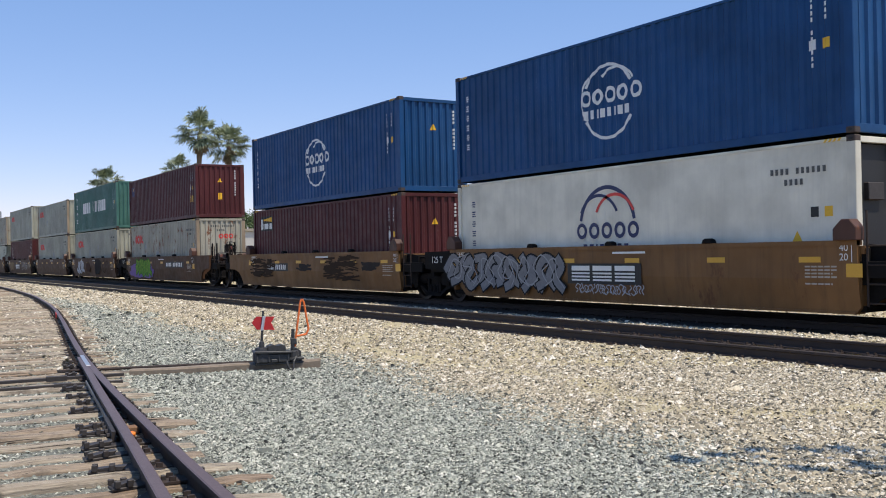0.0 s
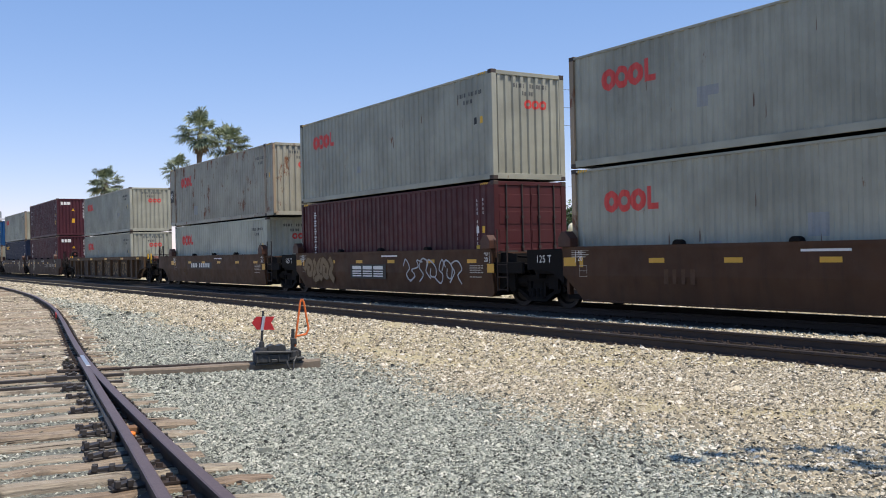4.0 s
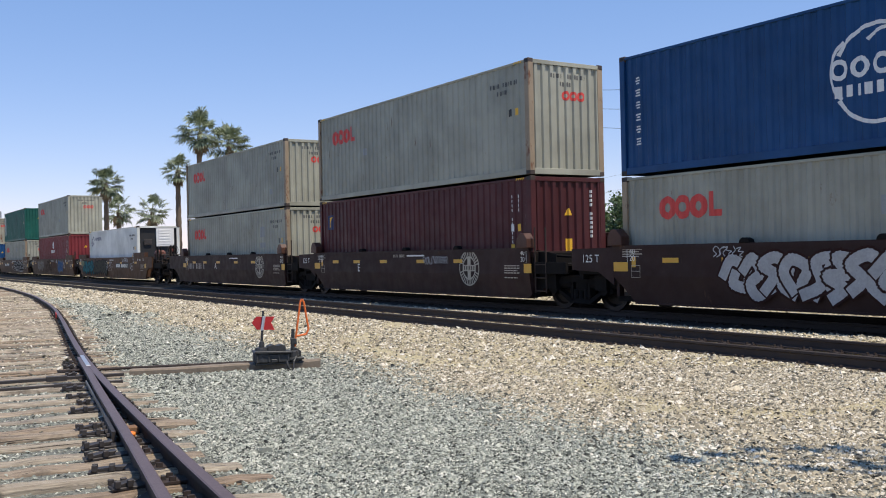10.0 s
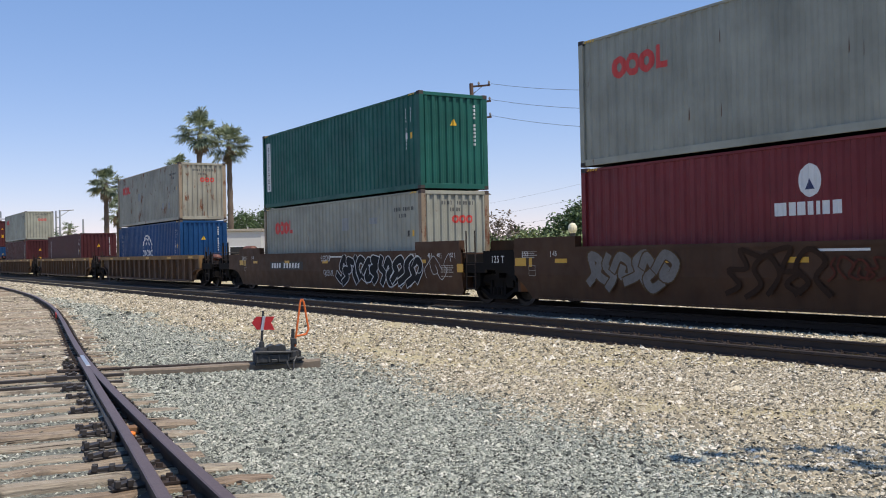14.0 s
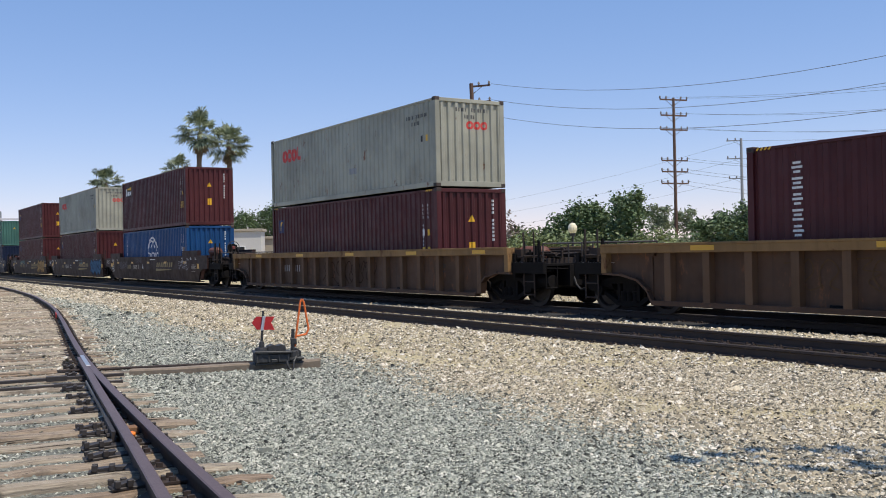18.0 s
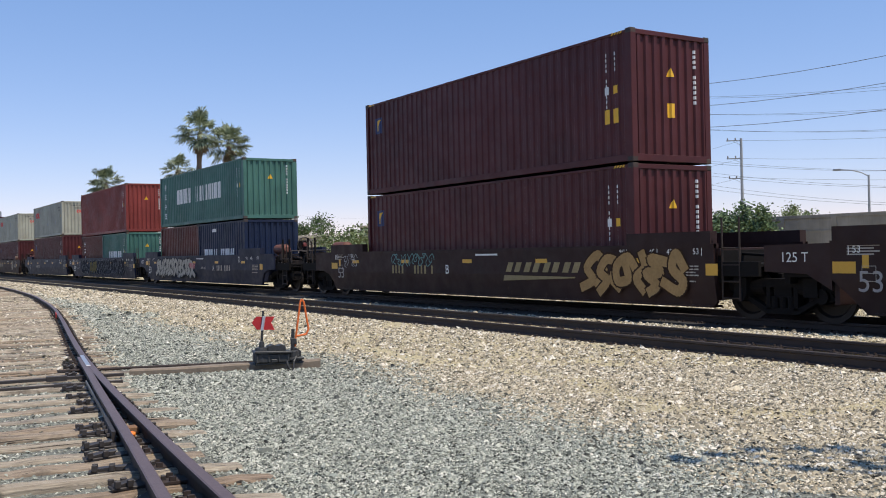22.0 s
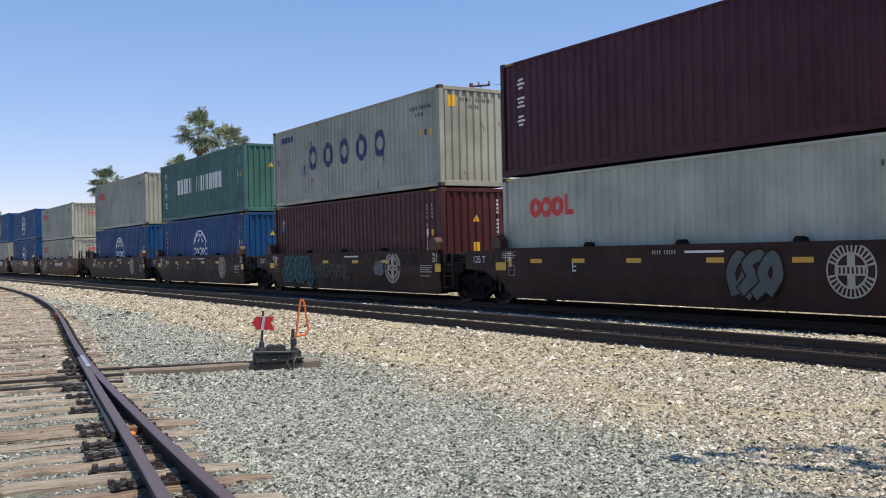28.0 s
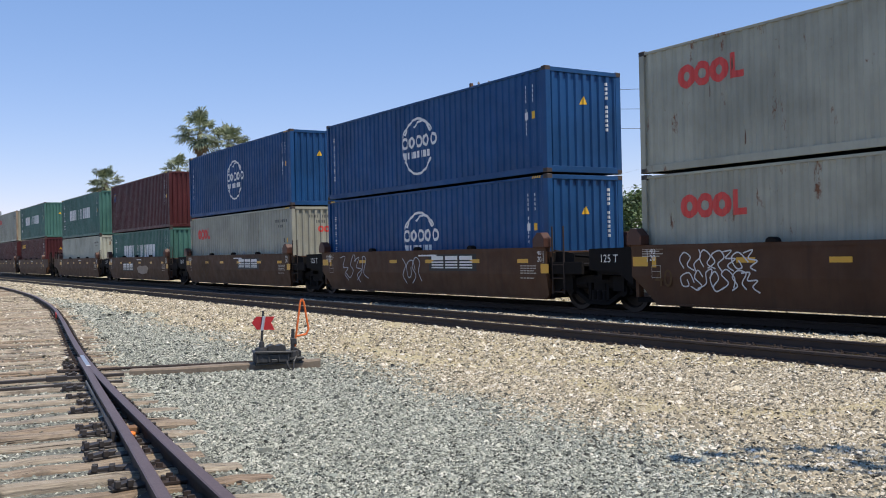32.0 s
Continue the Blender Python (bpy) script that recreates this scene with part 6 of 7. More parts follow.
    (-513.29, "w40", BROWN, "art", "art", (M, HC, "square", "plain"), ("cream", HC, "big_rings", "plain"), [("roundel", 3.56, 0.95), ("tag", -3.6, 0.88, 191, 2.6, 0.95, ("teal_dim", (0.035, 0.07, 0.075)), ("teal2", (0.10, 0.22, 0.22)), 0.05), ("tag", -0.8, 0.80, 192, 2.8, 0.6, None, ("teal3", (0.10, 0.16, 0.16)), 0.04), ("patch", 2.7, 0.92, 0.7, 0.5, spray("greywash", (0.14, 0.15, 0.15))), ("tag", 4.6, 1.15, 193, 1.0, 0.4, None, ("blackline", (0.008, 0.008, 0.009)), 0.03)]),
    (-528.67, "w40", BROWN, "art", "art", ("blue", HC, "half", "plain"), ("green", HC, "word", "plain"), [("roundel", 3.66, 0.93), ("text", -2.77, 0.93, "C", 0.36, WHITE), ("tag", -4.9, 1.1, 201, 0.7, 0.45, None, SV, 0.03), ("tag", -1.7, 1.08, 202, 1.1, 0.55, None, ("slate", (0.16, 0.16, 0.18)), 0.03), ("tag", 2.0, 1.0, 203, 1.2, 0.7, None, ("slate", (0.16, 0.16, 0.18)), 0.03), ("bars", -0.6, 1.30, 10, 0.085, WHITE)]),
    (-543.85, "w40", BROWN, "art", "coupler", ("blue", HC, "half", "plain"), (G, HC, "rings", "plain"), [("roundel", 3.63, 0.95), ("bars", -5.44, 0.95, 4, 0.26, spray("faintg", (0.30, 0.24, 0.13))), ("bars", -4.3, 0.95, 6, 0.26, spray("faintg", (0.30, 0.24, 0.13))), ("text", -1.54, 0.96, "B", 0.36, WHITE), ("bars", -0.3, 0.95, 10, 0.09, WHITE)]),
    (-563.53, "w40", TAN, "coupler", "art", ("cream", ST, "rings", "plain"), ("cream", ST, "rings", "plain"), [("tag", -3.88, 1.12, 211, 1.85, 0.5, None, WT, 0.045), ("tag", -3.88, 0.74, 212, 1.85, 0.5, None, WT, 0.045), ("plate", 2.0, 1.02), ("tag", 3.0, 0.72, 213, 4.0, 0.3, None, ("faded_line", (0.20, 0.14, 0.10)), 0.03), ("text", -5.3, 0.75, "40", 0.5, spray("umber", (0.10, 0.06, 0.03)))]),
    (-578.88, "w40", TAN, "art", "art", ("blue", HC, "globe", "plain"), ("blue", ST, "globe", "plain"), [("logo", 2.08, 1.10), ("tag", -3.8, 0.95, 221, 1.9, 0.95, None, SV, 0.045), ("tag", -0.18, 0.90, 222, 1.1, 0.9, None, SV, 0.05)]),
    (-594.23, "w40", TAN, "art", "art", (G, HC, "rings", "plain"), ("blue", HC, "globe", "plain"), [("logo", 1.97, 1.08), ("tag", -3.6, 0.85, 231, 1.8, 0.9, None, ("umber", (0.10, 0.06, 0.03)), 0.07)]),
    (-609.83, "w40", TAN, "art", "art", ("green", ST, "word", "plain"), (M, HC, "square", "plain"), [("logo", -1.6, 0.9), ("patch", 1.5, 0.75, 2.4, 0.5, spray("wash", (0.34, 0.28, 0.23)))]),
    (-625.33, "w40", TAN, "art", "coupler", ("pale", ST, "none", "plain"), ("green", HC, "word", "plain"), []),
    (-644.73, "w40", TAN, "coupler", "art", (M, HC, "round_word", "plain"), ("green", HC, "word", "plain"), []),
    (-659.33, "w40", TAN, "art", "art", (M, HC, "square", "plain"), (G, HC, "rings", "plain"), []),
]

COLOUR_WORDS = {"blue": "bright blue", "navy": "dark navy blue", "maroon": "dull maroon", "red": "brick red", "orange": "rusty orange-red", "grey": "pale grey",
                "white": "clean white", "ivory": "warm white", "green": "sea green", "jade": "deep green", "cream": "stained cream", "plum": "dark plum red", "brick": "brown red",
                "old": "rust-streaked off-white", "pale": "pale blue-grey"}
MARK_WORDS = {"rings": "red ring emblem", "rings45": "red ring emblem", "globe": "white globe emblem", "half": "white dome emblem", "half_red": "navy dome emblem", "word": "row of white blocks",
              "tex": "white upright marks", "names": "white oval emblem", "tall": "white upright marks", "strip": "white upright strip", "round_word": "yellow emblem",
              "square": "small square emblem", "box": "small yellow emblem", "horse": "dark blue emblem", "lean": "white slanted marks", "short": "white marks", "none": "plain sides", "big_rings": "dark blue rings"}
CAR_WORDS = {"car_tan": "grimy brown-yellow", "car_yellow": "grimy golden yellow", "car_brown": "dark brown", "car_blue": "dark blue", "car_ochre": "rusty ochre", "car_umber": "dark umber"}
KIND_WORDS = {"w40": "short well car carrying stacked containers", "w53": "long well car unit carrying containers", "rib": "ribbed long well car carrying containers"}
MOVERS = []


def label_of(key, mark, where, front):
    kind = "refrigerated" if front == "reefer" else "corrugated"
    return f"{COLOUR_WORDS[key]} {kind} container with {MARK_WORDS[mark]}, {where}"


def build_train():
    for i, (u, kind, mat, fe, re, low, up, marks) in enumerate(UNITS):
        prev_gap = (UNITS[i - 1][0] - CL - u) if i else 3.5
        next_gap = (u - CL - UNITS[i + 1][0]) if i + 1 < len(UNITS) else 3.5
        def share(gap, other, end):
            mine, theirs = {"w40": 4.0, "w53": 5.9, "rib": 5.6}[kind], {"w40": 4.0, "w53": 5.9, "rib": 5.6}[other]
            return gap / 2 if end == "art" else gap * mine / (mine + theirs)
        fg = share(prev_gap, UNITS[i - 1][1] if i else kind, fe)
        rg = share(next_gap, UNITS[i + 1][1] if i + 1 < len(UNITS) else kind, re)
        car = well_car(u, kind, mat, fe, re, fg, rg, f"{CAR_WORDS[mat.name]} {KIND_WORDS[kind]}" + (", sprayed with graffiti" if any(m[0] == "tag" for m in marks) else ""), marks, i)
        MOVERS.append(car)
        z = FLOOR_Z
        if low:
            key, h, mark, front = low
            if key == "pair":
                a, b = (("navy", "lean"), ("brick", "none")) if mark == "cma" else (("green", "short"), ("brick", "tex"))
                MOVERS.append(container(u, z, label_of(a[0], a[1], "in a well", "plain"), a[0], h, a[1], "plain", 6.058))
                MOVERS.append(container(u - 6.134, z, label_of(b[0], b[1], "in a well", "plain"), b[0], h, b[1], "plain", 6.058))
            else:
                MOVERS.append(container(u, z, label_of(key, mark, "in a well", front), key, h, mark, front))
            z += h + 0.03
        if up:
            key, h, mark, front = up
            if mark == "rings45":
                MOVERS.append(container(u + 0.76, z, label_of(key, mark, "stacked on top", front), key, h, "rings", front, 13.716))
            else:
                MOVERS.append(container(u, z, label_of(key, mark, "stacked on top", front), key, h, mark, front))


build_train()

# ---- background beyond the train ----
def spot(bearing, dist):
    b = radians(bearing)
    return -math.sin(b) * dist, math.cos(b) * dist


PALMDRY = plain("palm_dry", (0.20, 0.15, 0.09), 0.8, 0, 0.3, 2)
BARK = plain("palm_bark", (0.15, 0.11, 0.08), 0.9, 0, 0.35, 3)
WOODBARK = plain("tree_bark", (0.10, 0.075, 0.055), 0.9, 0, 0.35, 3)


def leaf_paint(name, lo, hi):
    m, nt, p = nodes_of(name)
    geo = nt.nodes.new("ShaderNodeNewGeometry")
    col = mix(nt, geo.outputs["Random Per Island"], lo, hi)
    nt.links.new(col, p.inputs["Base Color"])
    p.inputs["Roughness"].default_value = 0.6
    return m


LEAF = {"dark": leaf_paint("leaf_dark", (0.03, 0.06, 0.025), (0.15, 0.22, 0.09)),
        "olive": leaf_paint("leaf_olive", (0.07, 0.10, 0.04), (0.22, 0.27, 0.11)),
        "grey": leaf_paint("leaf_grey", (0.09, 0.12, 0.06), (0.24, 0.28, 0.17)),
        "bare": leaf_paint("twig_brown", (0.10, 0.075, 0.055), (0.26, 0.21, 0.16)),
        "palm": leaf_paint("leaf_palm", (0.035, 0.065, 0.03), (0.34, 0.38, 0.23))}


def raw_mesh(name, verts, faces, mat):
    me = bpy.data.meshes.new(name)
    me.from_pydata(verts, [], faces)
    me.materials.append(mat)
    return me


def trunk_mesh(h, r0, r1, lean, mat, ringed=True, seed=0):
    def build(bm):
        rng = random.Random(seed)
        n, k = 12, 18
        rings = []
        for i in range(k + 1):
            t = i / k
            r = r0 + (r1 - r0) * t + (0.02 * ((i % 2) * 2 - 1) if ringed else rng.uniform(-0.02, 0.02)) + (0.12 * (1 - t * 8) if t < 0.12 else 0)
            cx, cy = lean[0] * t * t, lean[1] * t * t
            rings.append([bm.verts.new((cx + r * math.cos(2 * math.pi * j / n), cy + r * math.sin(2 * math.pi * j / n), h * t)) for j in range(n)])
        for a, b in zip(rings, rings[1:]):
            for j in range(n):
                bm.faces.new((a[j], a[(j + 1) % n], b[(j + 1) % n], b[j]))
        bm.faces.new(rings[-1])
        bm.faces.new(rings[0][::-1])
    return mesh_of("trunk", build, mat)


def fan_leaf(verts, faces, o, d, stalk, size, rng):
    """One fan-shaped palm leaf: a stalk and a spread of drooping blades."""
    d = d.normalized()
    side = d.cross(Vector((0, 0, 1)))
    side = side.normalized() if side.length > 0.05 else Vector((1, 0, 0))
    up = side.cross(d)
    tip = o + d * stalk + Vector((0, 0, -0.12 * stalk))
    def add(pts):
        b = len(verts)
        verts.extend([tuple(p) for p in pts])
        faces.append(tuple(range(b, b + len(pts))))
    add((o + side * 0.03, o - side * 0.03, tip - side * 0.02, tip + side * 0.02))
    n = 19
    for i in range(n):
        a = radians(-125 + 250 * i / (n - 1)) + rng.uniform(-0.04, 0.04)
        w = d * math.cos(a) + side * math.sin(a)
        ln = size * (0.80 + 0.20 * math.cos(a)) * rng.uniform(0.88, 1.08)
        wd = w.cross(up).normalized() * 0.070 * size
        mid = tip + w * ln * 0.6 + up * 0.05 * size * (1 if i % 2 else -1)
        end = tip + w * ln + Vector((0, 0, -0.22 * ln * rng.uniform(0.3, 1.7)))
        add((tip, mid + wd, end, mid - wd))


def palm(bearing, dist, height, crown, seed, lean=(0, 0), skirt=True, leaves=38):
    rng = random.Random(seed)
    x, y = spot(bearing, dist)
    t = thing("palm_tree", (x, y, GROUND_Z), "tall fan palm with a ragged green crown behind the train", "palm tree", "palms behind the train")
    part("trunk", trunk_mesh(height, 0.34, 0.22, lean, BARK, True, seed), t)
    verts, faces = [], []
    top = Vector((lean[0], lean[1], height))
    for i in range(leaves):
        el = radians(rng.uniform(-30, 85) if i % 3 else rng.uniform(-50, 20))
        az = i * 2.39996 + rng.uniform(-0.3, 0.3)
        d = Vector((math.cos(el) * math.cos(az), math.cos(el) * math.sin(az), math.sin(el)))
        fan_leaf(verts, faces, top + Vector((0, 0, rng.uniform(-0.3, 0.25))), d, crown * rng.uniform(0.46, 0.64), crown * rng.uniform(0.33, 0.44), rng)
    part("crown", raw_mesh("crown", verts, faces, LEAF["palm"]), t)
    if skirt:
        verts, faces = [], []
        for i in range(14):
            az = rng.uniform(0, 6.28)
            d = Vector((math.cos(az) * 0.5, math.sin(az) * 0.5, -1))
            fan_leaf(verts, faces, top + Vector((0, 0, -0.25 - rng.uniform(0, 0.6))), d, crown * 0.24, crown * 0.30, rng)
        part("dead_skirt", raw_mesh("dead_skirt", verts, faces, PALMDRY), t, label="hanging dry brown fronds")
    return t


def leafy(name, label, category, at, lobes, count, leaf, mat, seed, trunk_h=0.0, trunk_r=0.15):
    """A broadleaf tree or bush: trunk with limbs, and a crown of many small leaves in uneven lobes."""
    rng = random.Random(seed)
    t = thing(name, (at[0], at[1], GROUND_Z), label, category)
    def wood(bm):
        base = Vector((0, 0, 0))
        fork = Vector((0.05, 0.02, max(0.3, trunk_h)))
        rod(bm, base, fork, trunk_r * 1.2, 9, trunk_r * 0.8)
        for (lx, ly, lz, rx, ry, rz) in lobes:
            c = Vector((lx, ly, lz))
            m = fork.lerp(c, 0.55) + Vector((rng.uniform(-0.2, 0.2), rng.uniform(-0.2, 0.2), 0.1))
            rod(bm, fork, m, trunk_r * 0.55, 7, trunk_r * 0.35)
            rod(bm, m, c, trunk_r * 0.35, 6, trunk_r * 0.12)
            for _ in range(4):
                e = c + Vector((rng.uniform(-1, 1) * rx, rng.uniform(-1, 1) * ry, rng.uniform(-0.3, 0.9) * rz)) * 0.7
                rod(bm, m.lerp(c, rng.uniform(0.3, 1)), e, trunk_r * 0.14, 5, trunk_r * 0.05)
    part("trunk", mesh_of("trunk", wood, WOODBARK), t)
    verts, faces = [], []
    # sprays of leaves sit at the ends of the twigs, with gaps between them
    sprays = []
    for lx, ly, lz, rx, ry, rz in lobes:
        for _ in range(max(12, count // 130)):
            d = Vector((rng.gauss(0, 1), rng.gauss(0, 1), rng.gauss(0.15, 1))).normalized()
            r = rng.uniform(0.3, 1.0) ** 0.45 * (0.85 + 0.3 * noise.noise(d * 2.3 + Vector((seed, lx, lz))))
            sprays.append((lx + d.x * rx * r, ly + d.y * ry * r, lz + d.z * rz * r, (rx + ry + rz) * rng.uniform(0.045, 0.10)))
    for _ in range(count):
        sx, sy, sz, sr = rng.choice(sprays)
        p = Vector((sx + rng.gauss(0, sr), sy + rng.gauss(0, sr), max(0.05, sz + rng.gauss(0, sr * 0.8))))
        s = leaf * rng.uniform(0.6, 1.3)
        a = Vector((rng.gauss(0, 1), rng.gauss(0, 1), rng.gauss(0, 0.6))).normalized()
        b = a.orthogonal().normalized()
        k = len(verts)
        verts.extend([tuple(p - a * s), tuple(p + b * s * 0.5), tuple(p + a * s), tuple(p - b * s * 0.5)])
        faces.append((k, k + 1, k + 2, k + 3))
    part("crown", raw_mesh("crown", verts, faces, LEAF[mat]), t)
    return t


def lobes_of(seed, w, d, h, base, n):
    rng = random.Random(seed)
    out = []
    for i in range(n):
        f = (i + 0.5) / n - 0.5
        out.append((f * w + rng.uniform(-0.1, 0.1) * w, rng.uniform(-0.3, 0.3) * d, base + (h - base) * rng.uniform(0.4, 0.68), w / n * rng.uniform(0.75, 1.05), d * 0.5, (h - base) * rng.uniform(0.32, 0.5)))
    return out


palm(71.90, 92.0, 13.2, 2.7, 1, (0.4, 0.2), leaves=52)
palm(70.05, 96.0, 12.7, 2.6, 2, (-0.4, 0.1), leaves=50)
palm(73.0, 99.0, 10.3, 2.0, 3)
palm(76.95, 112.0, 9.9, 2.4, 4, leaves=60)
palm(76.30, 118.0, 7.2, 2.4, 5)
palm(74.45, 110.0, 6.6, 2.3, 6)
palm(56.95, 96.0, 7.4, 2.75, 7, leaves=70)
palm(46.51, 120.0, 4.6, 1.6, 8)

for i, (bearing, dist, w, h, base, mat, words, n) in enumerate((
        (53.3, 66, 5.0, 2.9, 0.0, "olive", "low olive green bush along the far fence", 5),
        (50.6, 64, 5.5, 3.0, 0.0, "olive", "low olive green bush along the far fence", 5),
        (46.6, 64, 6.0, 2.8, 0.0, "olive", "low olive green bush along the far fence", 5),
        (67.94, 92, 4.2, 6.6, 1.6, "dark", "dark green broadleaf tree behind the tracks", 4),
        (69.16, 100, 5.0, 6.0, 1.8, "dark", "dark green broadleaf tree behind the tracks", 4),
        (65.69, 100, 5.0, 5.6, 1.4, "dark", "dark green broadleaf tree behind the tracks", 4),
        (62.84, 70, 8.0, 3.3, 0.0, "olive", "low olive green bush along the far fence", 6),
        (59.98, 74, 5.0, 3.0, 0.0, "olive", "low olive green bush along the far fence", 4),
        (56.91, 70, 5.6, 3.9, 0.0, "olive", "tall pale green bush beside a utility pole", 4),
        (53.95, 68, 5.0, 4.0, 0.0, "bare", "leafless brown bush beside a utility pole", 4),
        (51.61, 72, 4.4, 3.4, 0.0, "olive", "pale green bush beside darker trees", 4),
        (49.70, 66, 3.6, 4.9, 0.8, "dark", "dense dark green tree behind the tracks", 4),
        (48.30, 68, 3.4, 4.5, 0.8, "dark", "dense dark green tree behind the tracks", 3),
        (46.80, 64, 2.3, 5.2, 0.6, "dark", "slim dark green tree behind the tracks", 3),
        (44.75, 80, 2.1, 4.9, 2.6, "grey", "thin feathery grey-green tree with a bare trunk", 2),
        (43.30, 82, 2.0, 4.7, 2.6, "grey", "thin feathery grey-green tree with a bare trunk", 2),
        (45.60, 76, 4.0, 2.6, 0.0, "bare", "low dry brown bush behind the tracks", 4),
        (43.40, 74, 4.6, 2.7, 0.0, "grey", "low grey-green bush behind the tracks", 4),
        (41.20, 70, 3.6, 4.0, 0.3, "dark", "round green shrub beside a concrete wall", 4),
        (39.55, 66, 2.4, 4.1, 0.3, "dark", "round green shrub beside a concrete wall", 3),
        (37.30, 84, 4.0, 4.6, 0.8, "olive", "green tree top behind a concrete wall", 4),
        (80.35, 130, 6.0, 5.5, 1.0, "dark", "distant dark tree behind the yard", 4),
        (81.77, 140, 6.0, 4.6, 1.0, "dark", "distant dark tree behind the yard", 4))):
    cat = "bush" if base == 0.0 else "tree"
    leafy(cat if cat == "bush" else "broadleaf_tree", words, cat, spot(bearing, dist), lobes_of(i + 40, w, w * 0.7, h, base, n), {"bare": 2400, "grey": 2000}.get(mat, 4800), 0.12 if mat in ("bare", "grey") else 0.125, mat, i + 7, base * 0.8, 0.08 if mat == "grey" else 0.15)

# the tree outside the view whose thin twigs shade the gravel
leafy("broadleaf_tree", "small leafy tree beside the gravel path", "tree", (0.3, 8.4),
      [(sx + 1.29, sy - 7.69, 3.9, 0.16, 0.10, 0.08) for sx, sy in ((-5.12, 5.25), (-5.06, 5.6), (-5.0, 5.95), (-4.8, 6.25), (-4.6, 6.5), (-4.38, 6.8), (-4.4, 5.7), (-4.2, 6.1), (-4.1, 6.4), (-3.9, 6.7))]
      + [(-2.2, -0.6, 4.0, 0.4, 0.4, 0.25), (-1.4, -0.3, 4.3, 0.8, 0.7, 0.5), (0.2, 0.2, 4.7, 1.1, 0.9, 0.9)], 1500, 0.045, "dark", 3, 2.6, 0.07)

# utility poles and wires
POLEWOOD = plain("pole_wood", (0.12, 0.07, 0.05), 0.9, 0, 0.3, 3)
GREYSTEEL = plain("grey_steel", (0.32, 0.33, 0.34), 0.5, 0.3, 0.15, 3)
WIREM = plain("wire_black", (0.10, 0.11, 0.13), 0.6, 0, 0.1, 3)
INSUL = plain("insulator", (0.16, 0.14, 0.13), 0.4, 0, 0.2, 6)


def utility_pole(bearing, dist, h, arms, label, turn=0.0, one_sided=0, lean=0.0, r=0.145, wood=None):
    wood = wood or POLEWOOD
    x, y = spot(bearing, dist)
    p = thing("utility_pole", (x, y, GROUND_Z), label, "utility pole", "poles behind the train", rz=turn)
    part("pole", mesh_of("pole", lambda bm: rod(bm, (0, 0, 0), (lean, 0, h), r * 1.25, 12, r * 0.85), wood), p)
    for z, half in arms:
        a, b = (-half, half) if not one_sided else (0.0, half * 1.4 * one_sided)
        arm = part("crossarm", mesh_of("crossarm", lambda bm: (box(bm, min(a, b), max(a, b), -0.045, 0.045, -0.055, 0.055), rod(bm, (a * 0.6, 0.05, 0), (0, 0.1, -0.5), 0.02, 5), rod(bm, (b * 0.6, 0.05, 0), (0, 0.1, -0.5), 0.02, 5)), wood, 0.008), p, (lean * z / h, 0, z))
        for f in ((-1, -0.55, 0.55, 1) if not one_sided else (0.55 * one_sided, 1.3 * one_sided)):
            part("insulator", cached("insul", "insulator", lambda bm: [rod(bm, (0, 0, zz), (0, 0, zz + 0.07), rr, 8, rr * 0.7) for zz, rr in ((0.06, 0.06), (0.13, 0.09), (0.2, 0.06))], INSUL), arm, (f * half, 0, 0))
    return x, y


p1 = utility_pole(55.40, 60.0, 12.1, ((11.9, 0.9), (10.9, 0.9), (9.9, 0.9)), "leaning brown wooden utility pole with short arms", 36, 1, -0.25)
utility_pole(55.62, 61.5, 7.6, (), "short brown wooden pole beside a taller pole", 0, 0, 0.0, 0.12)
p2 = utility_pole(43.76, 75.0, 12.9, ((12.75, 1.2), (11.55, 1.15), (10.45, 1.2), (8.1, 1.15), (7.25, 1.15), (6.35, 1.2)), "tall dark utility pole with six crossarms", 78, 0, 0.0, 0.115)
p3 = utility_pole(40.04, 100.0, 12.2, ((12.0, 1.0), (10.2, 1.0), (8.2, 0.9)), "distant grey utility pole with wires", 41, -1, 0.0, 0.145, GREYSTEEL)


def wire(a, b, sag, r=0.012):
    def build(bm):
        pts = []
        for i in range(25):
            t = i / 24
            q = Vector(a).lerp(Vector(b), t)
            pts.append(q - Vector((0, 0, sag * 4 * t * (1 - t))))
        rings = []
        for i, p in enumerate(pts):
            d = (pts[min(i + 1, 24)] - pts[max(i - 1, 0)]).normalized()
            s_ = d.cross(Vector((0, 0, 1))).normalized()
            u_ = s_.cross(d)
            rings.append([bm.verts.new(p + (s_ * math.cos(k * math.pi / 2) + u_ * math.sin(k * math.pi / 2)) * r) for k in range(4)])
        for a_, b_ in zip(rings, rings[1:]):
            for k in range(4):
                bm.faces.new((a_[k], a_[(k + 1) % 4], b_[(k + 1) % 4], b_[k]))
    w = tagged(new("power_line", mesh_of("power_line", build, WIREM)), "thin dark overhead power line between poles", "wire", "overhead wires")
    return w


